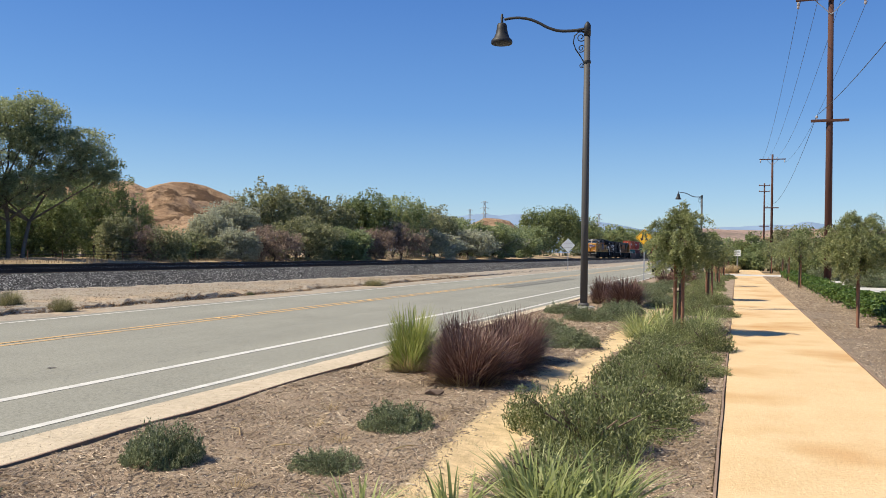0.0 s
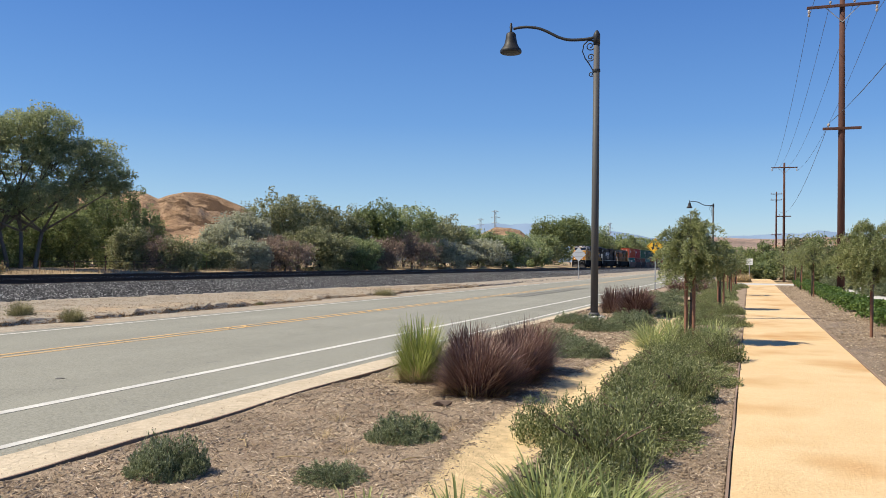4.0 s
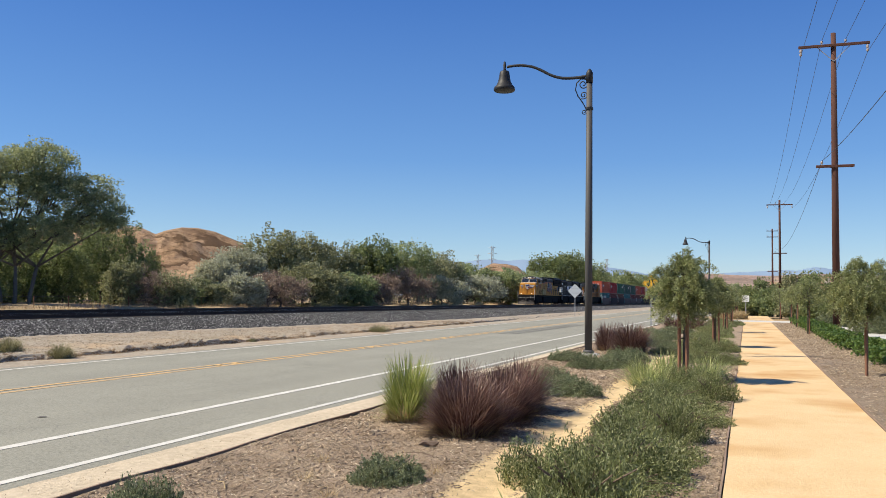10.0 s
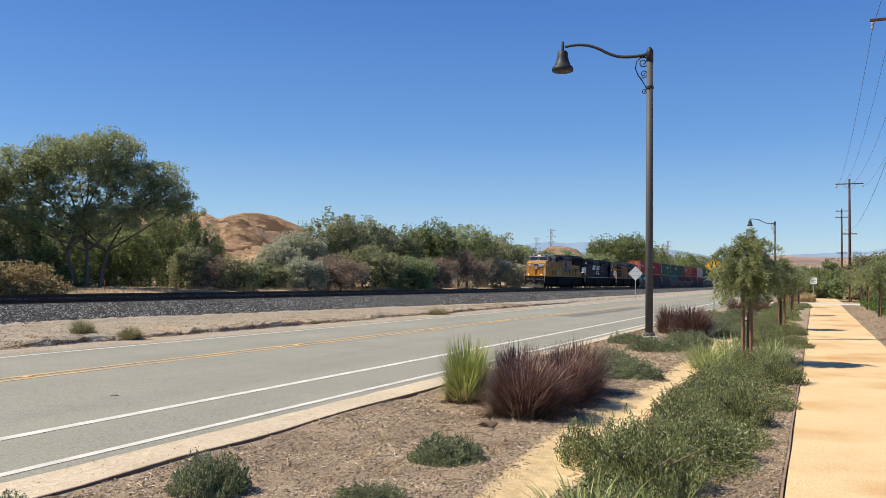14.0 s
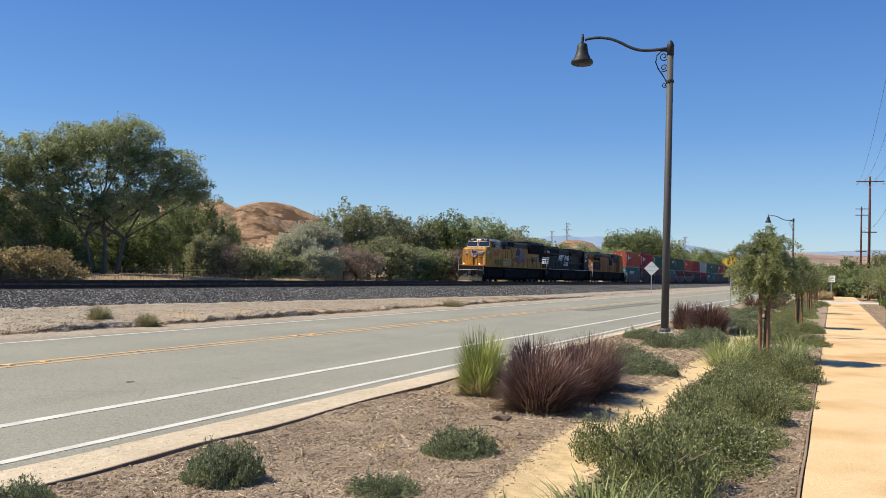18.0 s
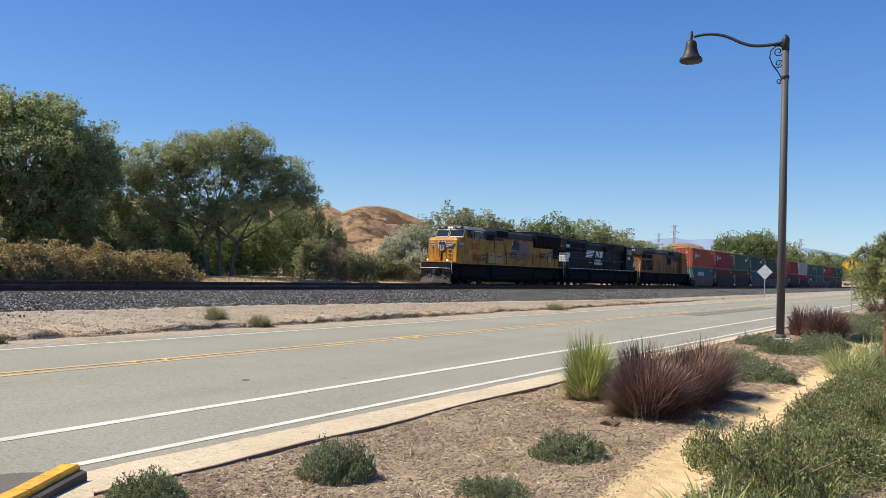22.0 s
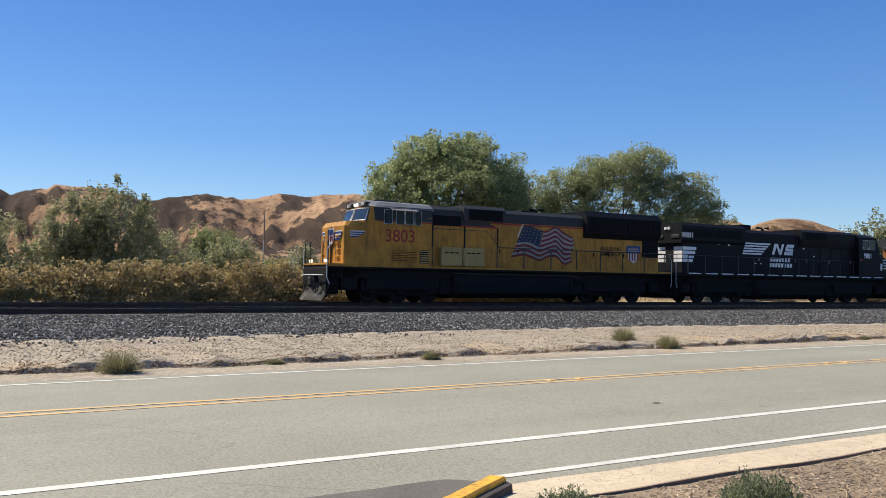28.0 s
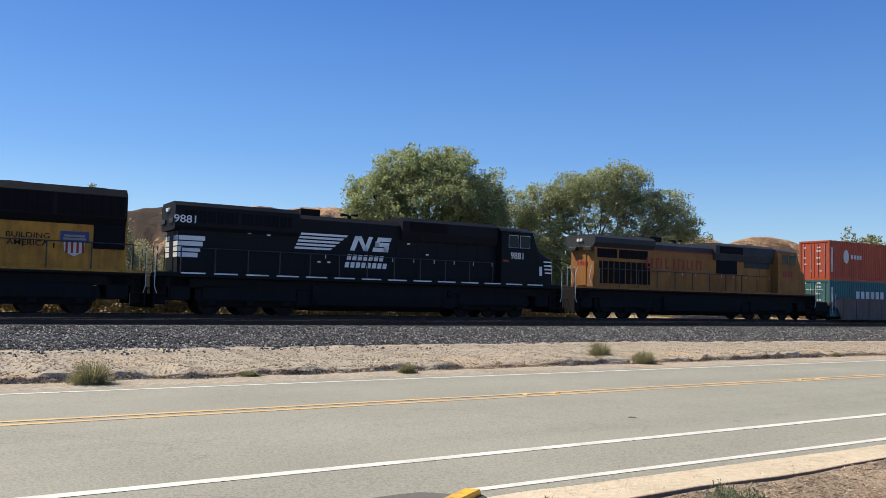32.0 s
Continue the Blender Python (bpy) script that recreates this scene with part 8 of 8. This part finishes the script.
def trailing_locomotive(black):
    """A locomotive that runs with its long hood ahead."""
    body, roof = (M_NS, M_NS) if black else (M_UP_OLD, M_GREY)
    h0, e0 = (1.15, 0.0) if black else (1.95, 0.35)
    lo = thing("locomotive", "black diesel locomotive with white markings, running long hood first" if black else "yellow diesel locomotive with a grey roof, running long hood first", "locomotive", "locomotives")
    end = 22.2
    frame_of(lo, end, body, M_UNDER if black else M_UP_OLD)
    part("hood", Shape().box(-1.05, 1.05, h0, 17.9, 1.58, 4.1, 0.04), body, lo, "long black engine hood" if black else "long yellow engine hood")
    part("hood_roof", Shape().hull([(sx * a, y, z) for sx in (-1, 1) for y in (h0 - 0.05, 17.9) for a, z in ((1.06, 4.0), (1.06, 4.3), (0.8, 4.5))]), roof, lo)
    part("radiator_house", Shape().hull([(sx * a, y, z) for sx in (-1, 1) for y in (h0 - 0.2, 6.6) for a, z in (((1.06, 3.45), (1.2, 3.62), (1.2, 4.5), (1.0, 4.68)) if black else ((1.06, 3.95), (1.3, 4.2), (1.3, 4.5), (1.1, 4.66)))]), roof, lo, "overhanging radiator housing")
    gx, gz = (1.2, 3.8) if black else (1.055, 3.35)
    for q0, q1 in ((h0 + 0.2, 3.7), (3.85, 6.2)):
        rg = part("radiator_grille", Shape().box(gx, gx + 0.012, q0, q1, gz, gz + 0.52), M_GRILLE, lo, "dark radiator grille")
        for k in range(6):
            y = q0 + (q1 - q0) * (k + 0.5) / 6
            part("slat", Shape().box(gx + 0.012, gx + 0.03, y - 0.02, y + 0.02, gz, gz + 0.52), roof if black else M_GRILLE, rg)
    if not black:
        louvres("blower_grille", lo, 1.055, 2.3, 6.4, 1.85, 3.15, 9, body, True)
    part("exhaust_box", Shape().box(-0.55, 0.55, 6.9, 7.9, 4.45, 4.85, 0.03), M_GRILLE, lo)
    part("equipment_hump", Shape().hull([(sx * a, y, z) for sx in (-1, 1) for y in (12.0, 17.8) for a, z in ((1.2, 3.6), (1.3, 4.0), (1.3, 4.55), (1.05, 4.72))]), roof, lo, "dynamic brake and equipment hump")
    louvres("brake_grille", lo, 1.302, 12.4, 14.6, 4.05, 4.5, 4, M_GRILLE)
    ho = part("horn", Shape().box(-0.06, 0.06, 9.6, 9.75, 4.46, 4.72), M_GRILLE, lo)
    for dx, dy in ((-0.18, -0.35), (0.0, -0.45), (0.18, 0.35)):
        part("horn_bell", Shape().tube([(dx, 9.67, 4.74), (dx, 9.67 + dy, 4.75)], [0.03, 0.08], 8), M_GRILLE, ho)
    for a in np.arange(7.0, 16.6, 1.2):
        dr = panel("hood_door", lo, 1.055, a, a + 1.1, 1.72, 3.5, body, "hood door", 0.012, 0.004)
        part("door_latch", Shape().box(1.068, 1.09, a + 0.98, a + 1.02, 2.5, 2.7), M_SILVER, dr)
    # cab and nose
    cab = part("cab", Shape().hull([(sx * 1.52, y, z) for sx in (-1, 1) for y, z in ((17.9, 1.62), (20.4, 1.62), (17.9, 4.0), (20.3, 3.5))] + [(sx * 1.44, y, z) for sx in (-1, 1) for y, z in ((17.9, 4.45), (20.0, 4.42))] + [(sx * 1.3, 20.45, 3.4) for sx in (-1, 1)]), body, lo, "cab at the trailing end")
    part("cab_roof", Shape().hull([(sx * a, y, z) for sx in (-1, 1) for a, y, z in ((1.54, 17.85, 4.4), (1.54, 20.1, 4.38), (0.9, 17.85, 4.68), (0.9, 20.0, 4.64), (1.3, 17.85, 4.58))]), M_GREY if not black else M_NS, cab)
    for a, b in ((18.35, 18.95), (19.1, 19.75)):
        wn_ = panel("side_window", cab, 1.52, a, b, 3.55, 4.2, M_CABGLASS, "dark cab side window")
        part("window_frame", Shape().tube([(1.535, a, 3.55), (1.535, b, 3.55), (1.535, b, 4.2), (1.535, a, 4.2), (1.535, a, 3.55)], 0.022, 5), M_SILVER if black else M_UP_OLD, wn_)
    part("nose", Shape().hull([(sx * a, y, z) for sx in (-1, 1) for a, y, z in ((1.5, 20.3, 1.62), (1.42, 21.4 - e0, 1.62), (1.5, 20.3, 3.2), (1.3, 20.4, 3.45), (1.36, 21.35 - e0, 2.95), (1.1, 21.2 - e0, 3.2))]), body, lo, "sloped nose")
    handrails(lo, h0 + 0.05, 17.4, step=1.5)
    # leading end of the hood
    for sx in (-1, 1):
        part("end_handrail", Shape().tube([(sx * 1.42, 0.22, 1.6), (sx * 1.42, 0.22, 2.68), (sx * 0.7, 0.22, 2.68), (sx * 0.7, 0.22, 1.6)], 0.02, 6), M_HAND if black else M_WHITE_RAIL, lo)
    for dx in (-0.14, 0.14):
        part("headlight", Shape().turned([(0.09, -0.05), (0.1, 0.03)], 12, (dx, h0 - 0.22, 4.35), "y"), M_LAMPLENS, lo, "unlit headlight")
    part("number_board", Shape().box(0.35, 1.0, h0 - 0.25, h0 - 0.03, 3.75, 3.95, 0.01), M_BLACK, lo)
    part("number_board", Shape().box(-1.0, -0.35, h0 - 0.25, h0 - 0.03, 3.75, 3.95, 0.01), M_BLACK, lo)
    part("hood_end_door", Shape().box(-0.35, 0.35, h0 - 0.03, h0, 1.7, 3.5, 0.01), body, lo)
    if black:
        letters_on_side("running_number", "9881", 0.46, M_NS_WHITE, lo, 1.245, 1.4, 3.9, "white running number", 1.15)
        letters_on_side("running_number", "9881", 0.5, M_NS_WHITE, cab, 1.525, 18.95, 3.1, "white running number", 0.95)
        # white end block of stripes
        eb_ = part("end_marking", Shape().box(-1.04, 1.04, 1.125, 1.142, 3.02, 3.22), M_NS_WHITE, lo, "white striped end marking")
        for k in range(4):
            z = 3.02 - 0.245 * k
            if k:
                part("end_stripe", Shape().box(-1.04, 1.04, 1.125, 1.142, z, z + 0.195), M_NS_WHITE, eb_)
            panel("end_stripe", eb_, 1.055, 1.16, 2.3 - 0.1 * k, z, z + 0.195, M_NS_WHITE)
        # side marking: five slanted stripes and a block mark
        mk = part("side_marking", Shape().prism([(6.75, 3.66), (9.15, 3.66), (9.05, 3.56), (6.72, 3.56)], 1.07, 1.076), M_NS_WHITE, lo, "white stripes and block mark")
        for k in range(1, 5):
            part("marking_stripe", Shape().prism([(6.75 - 0.07 * k, 3.66 - 0.165 * k), (9.15 - 0.2 * k, 3.66 - 0.165 * k), (9.03 - 0.2 * k, 3.56 - 0.165 * k), (6.71 - 0.07 * k, 3.56 - 0.165 * k)], 1.07, 1.076), M_NS_WHITE, mk)
        for pts in (((9.25, 2.95), (9.5, 2.95), (9.78, 3.66), (9.52, 3.66)), ((9.62, 3.66), (9.86, 3.66), (10.2, 2.95), (9.98, 2.95)), ((9.98, 2.95), (10.2, 2.95), (10.48, 3.66), (10.26, 3.66)),
                    ((10.75, 3.66), (11.5, 3.66), (11.45, 3.46), (10.68, 3.46)), ((10.62, 3.46), (10.86, 3.46), (10.8, 3.2), (10.58, 3.2)), ((10.62, 3.4), (11.4, 3.4), (11.35, 3.2), (10.58, 3.2)), ((11.12, 3.3), (11.38, 3.3), (11.32, 2.95), (11.06, 2.95)), ((10.5, 3.15), (11.3, 3.15), (11.25, 2.95), (10.46, 2.95))):
            part("block_mark", Shape().prism(list(pts), 1.08, 1.086), M_NS_WHITE, mk)
        for z, a, n in ((2.62, 9.1, 7), (2.26, 9.0, 8)):
            for i in range(n):
                y = a + i * 0.29
                part("lettering_bar", Shape().prism([(y + 0.05, z + 0.13), (y + 0.26, z + 0.13), (y + 0.21, z - 0.13), (y, z - 0.13)], 1.07, 1.076), M_NS_WHITE, mk)
        for k in range(14):
            a = 1.2 + k * 1.42
            panel("sill_stripe", lo, 1.513, a, a + 1.05, 1.56, 1.62, M_NS_WHITE, thick=0.006)
        for k in range(4):
            panel("nose_stripe", lo, 1.46, 20.75 + 0.04 * k, 21.3, 2.82 - 0.2 * k, 2.9 - 0.2 * k, M_NS_WHITE, thick=0.06)
        panel("nose_mark", lo, 1.47, 20.45, 20.62, 2.1, 2.6, M_NS_WHITE, thick=0.06)
        panel("builder_plate", cab, 1.525, 18.0, 18.35, 2.78, 2.88, M_RED, thick=0.006)
        for y, z in ((4.2, 3.45), (5.1, 3.4), (12.4, 3.4), (13.5, 2.9), (15.4, 3.8), (7.6, 2.3), (8.1, 2.3)):
            panel("stencil_plate", lo, 1.07, y, y + 0.16, z, z + 0.07, M_NS_WHITE, thick=0.006)
    else:
        panel("dark_screen", lo, 1.065, 12.3, 14.3, 2.75, 3.9, M_GRILLE, "sooty dark screen", 0.02)
        panel("dark_screen", lo, 1.065, 15.0, 17.6, 3.2, 3.95, M_GREY, "dull grey panel", 0.02)
        part("red_stripe", Shape().box(1.057, 1.063, h0 + 0.05, 17.8, 3.92, 4.0), M_RED, lo, "thin red stripe")
        lt = part("lettering", Shape().box(1.066, 1.07, 6.0, 6.02, 2.85, 3.5), M_RED, lo, "row of red lettering bars")
        x = 6.1
        for k in range(12):
            if k == 5:
                x += 0.3
            part("lettering_bar", Shape().box(1.07, 1.076, x, x + 0.11, 2.85, 3.5), M_RED, lt)
            if k % 2 == 0:
                part("lettering_bar", Shape().box(1.07, 1.076, x + 0.12, x + 0.28, 3.38 if k % 4 else 2.85, 3.5 if k % 4 else 2.97), M_RED, lt)
            x += 0.4
        for i in range(4):
            panel("number_bar", cab, 1.525, 18.4 + 0.28 * i, 18.6 + 0.28 * i, 2.7, 3.1, M_RED, thick=0.006)
        for i in range(4):
            part("number_bar", Shape().box(-0.4 + 0.22 * i, -0.26 + 0.22 * i, h0 - 0.042, h0 - 0.036, 2.9, 3.15), M_RED, lo)
        for sx in (-1, 1):
            part("end_grab", Shape().tube([(sx * 0.9, h0 - 0.05, 1.7), (sx * 0.75, h0 - 0.1, 2.2), (sx * 0.95, h0 - 0.1, 2.9)], 0.03, 6), M_WHITE_RAIL, lo, "pale bent grab rail")
    raise_body(lo)
    return lo, end


back = 0.0
lo, end = lead_locomotive()
TRAIN.append((lo, back))
back = 22.3
for black in (True, False):
    lo, end = trailing_locomotive(black)
    TRAIN.append((lo, back))
    back = 45.2

# ---- double-stack well cars ----
BOX_COLOURS = {"orange_red": (0.50, 0.085, 0.035), "crimson": (0.34, 0.025, 0.03), "green": (0.03, 0.12, 0.07), "teal": (0.035, 0.15, 0.15), "maroon": (0.15, 0.03, 0.025), "grey": (0.45, 0.45, 0.43), "dark_green": (0.025, 0.085, 0.065), "brown": (0.14, 0.05, 0.03)}
BOX_MATS = {k: paint("container_" + k, v, 0.5, (0.10, 0.07, 0.05), 0.4, scale=0.8) for k, v in BOX_COLOURS.items()}
M_WELL = paint("well_car_paint", (0.19, 0.125, 0.1), 0.7, (0.07, 0.055, 0.045), 0.7)
M_WELL_DARK = paint("well_car_dark_paint", (0.06, 0.04, 0.035), 0.7, (0.05, 0.045, 0.04), 0.7)
L40, W40 = 12.19, 2.44
BOX_MESH = {}


def container_meshes(colour, H40):
    if (colour, H40) in BOX_MESH:
        return BOX_MESH[colour, H40]
    mt = BOX_MATS[colour]
    out = {}
    for sx in (-1, 1):
        sh = Shape()
        ys = []
        y = 0.14
        while y < L40 - 0.3:
            ys += [(y, 0.0), (y + 0.07, 0.0), (y + 0.1, 0.036), (y + 0.17, 0.036)]
            y += 0.275
        ys.append((L40 - 0.14, 0.0))
        for yy, d in ys:
            sh.v += [(sx * (W40 / 2 - 0.045 + d), yy, 0.15), (sx * (W40 / 2 - 0.045 + d), yy, H40 - 0.1)]
        sh.f += [(2 * i, 2 * i + 2, 2 * i + 3, 2 * i + 1) for i in range(len(ys) - 1)]
        out["side%d" % sx] = sh.mesh("side_panel")
    fr = Shape()
    for sx in (-1, 1):
        for y in (0, L40 - 0.14):
            fr.box(min(sx * W40 / 2, sx * (W40 / 2 - 0.12)), max(sx * W40 / 2, sx * (W40 / 2 - 0.12)), y, y + 0.14, 0, H40)
        fr.box(min(sx * W40 / 2, sx * (W40 / 2 - 0.07)), max(sx * W40 / 2, sx * (W40 / 2 - 0.07)), 0.14, L40 - 0.14, 0, 0.16)
        fr.box(min(sx * W40 / 2, sx * (W40 / 2 - 0.07)), max(sx * W40 / 2, sx * (W40 / 2 - 0.07)), 0.14, L40 - 0.14, H40 - 0.1, H40)
    for y in (0.0, L40 - 0.1):
        fr.box(-W40 / 2 + 0.12, W40 / 2 - 0.12, y, y + 0.1, 0, 0.14)
        fr.box(-W40 / 2 + 0.12, W40 / 2 - 0.12, y, y + 0.1, H40 - 0.12, H40)
    out["frame"] = fr.mesh("frame")
    out["roof"] = Shape().box(-W40 / 2 + 0.07, W40 / 2 - 0.07, 0.1, L40 - 0.1, H40 - 0.06, H40 - 0.02).mesh("roof")
    out["end"] = Shape().box(-W40 / 2 + 0.12, W40 / 2 - 0.12, L40 - 0.09, L40 - 0.04, 0.14, H40 - 0.12).mesh("end_wall")
    for sx in (-1, 1):
        out["door%d" % sx] = Shape().box(min(sx * 0.015, sx * (W40 / 2 - 0.13)), max(sx * 0.015, sx * (W40 / 2 - 0.13)), 0.03, 0.08, 0.15, H40 - 0.13, 0.012).mesh("door")
    for me in out.values():
        me.materials.append(mt)
    out["bar"] = Shape().tube([(0, 0.015, 0.2), (0, 0.015, H40 - 0.2)], 0.022, 6).mesh("lock_bar")
    out["bar"].materials.append(M_SILVER)
    BOX_MESH[colour, H40] = out
    return out


def container(colour, mark, H40):
    ms = container_meshes(colour, H40)
    words = colour.replace("_", "-")
    c = thing("container", "%s corrugated steel shipping container on a well car" % words, "shipping container", "shipping containers")
    for k in ("side-1", "side1", "frame", "roof", "end"):
        part(ms[k].name.split(".")[0], ms[k], None, c)
    for sx in (-1, 1):
        d = part("door", ms["door%d" % sx], None, c)
        for q in (0.3, 0.85):
            b = part("lock_bar", ms["bar"], None, d)
            b.matrix_basis = Matrix.Translation((sx * q, 0, 0))
    if mark:
        for i, (u, z, a) in enumerate(((-0.75, 2.3, 0.16), (0.35, 2.3, 0.28), (0.35, 2.05, 0.34), (-0.8, 1.55, 0.2), (0.3, 1.55, 0.3), (0.35, 1.1, 0.3), (-0.75, 1.1, 0.22), (0.5, 0.6, 0.16), (-0.3, 0.6, 0.14))):
            part("placard_bar", Shape().box(u - a / 2, u + a / 2, 0.018, 0.026, z, z + 0.12), M_WHITE_P, c)
    x = W40 / 2 + 0.002
    if mark == 1:
        part("mark_ring", Shape().prism([(2.0 + 0.34 * math.cos(i * math.pi / 8), 1.75 + 0.5 * math.sin(i * math.pi / 8)) for i in range(16)], x, x + 0.006), M_WHITE_P, c, "pale oval mark")
        for i in range(4):
            panel("lettering_bar", c, x, 2.6 + 0.35 * i, 2.85 + 0.35 * i, 1.6, 1.9, M_WHITE_P, thick=0.006)
    elif mark == 2:
        for i in range(6):
            panel("lettering_bar", c, x, 3.2 + 0.62 * i, 3.62 + 0.62 * i, 1.3, 1.85, M_WHITE_P, thick=0.006)
    elif mark == 3:
        for i in range(3):
            panel("lettering_bar", c, x, 8.5 + 0.6 * i, 8.95 + 0.6 * i, 1.7, 2.1, M_WHITE_P, thick=0.006)
    panel("code_bar", c, x, L40 - 1.6, L40 - 0.6, H40 - 0.5, H40 - 0.38, M_WHITE_P, thick=0.006)
    panel("code_bar", c, x, 0.18, 0.4, 0.6, H40 - 0.5, M_WHITE_P, thick=0.006)
    return c


PITCH = 12.85


def well_car(dark, first):
    m_ = M_WELL_DARK if dark else M_WELL
    w = thing("well_car", "low steel well car carrying two stacked containers", "well car", "well cars")
    for sx in (-1, 1):
        part("side_sill", Shape().prism([(0.2, 1.12), (0.55, 1.12), (0.95, 1.38), (PITCH - 0.95, 1.38), (PITCH - 0.55, 1.12), (PITCH - 0.2, 1.12), (PITCH - 0.2, 0.86), (PITCH - 0.9, 0.8), (PITCH - 1.5, 0.12), (1.5, 0.12), (0.9, 0.8), (0.2, 0.86)], sx * 1.36 - 0.05, sx * 1.36 + 0.05), m_, w, "weathered side sill")
        part("top_chord", Shape().box(sx * 1.36 - 0.09, sx * 1.36 + 0.09, 0.95, PITCH - 0.95, 1.34, 1.42), m_, w)
        part("bottom_chord", Shape().box(sx * 1.36 - 0.1, sx * 1.36 + 0.06, 1.5, PITCH - 1.5, 0.06, 0.16), m_, w)
        for k in range(7):
            y = 1.7 + k * (PITCH - 3.4) / 6
            part("rib", Shape().box(sx * 1.36 + sx * 0.05 - 0.03, sx * 1.36 + sx * 0.05 + 0.03, y - 0.04, y + 0.04, 0.14, 1.34), m_, w)
    part("floor", Shape().box(-1.3, 1.3, 1.3, PITCH - 1.3, 0.04, 0.1), m_, w)
    for y in (0.05, PITCH - 0.45):
        part("end_platform", Shape().box(-1.35, 1.35, y, y + 0.4, 0.86, 1.12, 0.02), m_, w)
    truck(0.0, w, 1.78, 2)
    part("ladder", Shape().tube([(1.42, 0.35, 0.5), (1.42, 0.35, 1.7), (1.42, 0.75, 1.7), (1.42, 0.75, 0.5)], 0.02, 5), M_WHITE_RAIL, w)
    if first:
        coupler(-1.55, 1, w)
        part("end_railing", Shape().tube([(-1.2, -0.4, 1.1), (-1.2, -0.4, 2.0), (1.2, -0.4, 2.0), (1.2, -0.4, 1.1)], 0.02, 5), M_WHITE_RAIL, w)
    raise_body(w)
    return w


LOADS = [("orange_red", "teal", 1, 2), ("crimson", "maroon", 1, 0), ("green", "brown", 3, 0), ("dark_green", "teal", 3, 0), ("dark_green", "maroon", 0, 0), ("orange_red", "maroon", 1, 0), ("crimson", "maroon", 0, 0), ("grey", "crimson", 3, 0), ("green", "dark_green", 3, 2),
         ("green", "teal", 0, 0), ("crimson", "brown", 1, 0), ("maroon", "green", 0, 0), ("dark_green", "brown", 3, 0)]
back = 68.97
for k, (up, low, m1, m2) in enumerate(LOADS):
    TRAIN.append((well_car(k % 5 in (1, 2), k == 0), back))
    TRAIN.append((container(low, m2, 2.59), back + 0.33, 0.3))
    TRAIN.append((container(up, m1, 2.85), back + 0.33, 2.895))
    back += PITCH


def motions():
    """The train rolls in along the far track, its wheels turning; a car drives off."""
    for ob, behind, *up in TRAIN:
        z = FAR_RAIL_Z + (up[0] if up else 0.0)
        walk(ob, [(t, Matrix.Translation(by_rail(s + behind, FAR_TRACK, z)) @ RAIL_TURN) for t, s in TRAIN_AT])
    ts = [k / 10 for k in range(321)]
    went = [TRAIN_AT[0][1] - float(np.interp(t, [a for a, _ in TRAIN_AT], [b for _, b in TRAIN_AT])) for t in ts]
    for ob, y, r in WHEELSETS:
        walk(ob, [(t, Matrix.Translation((0, y, r)) @ Matrix.Rotation(d / r, 4, "X")) for t, d in zip(ts, went)])
    walk(CAR, [(t, Matrix.Translation((-6.6 + 0.0155 * (72 + 19 * t), 72 + 19 * t, -0.045))) for t in (0, 1, 4, 10, 20, 32)])


motions()
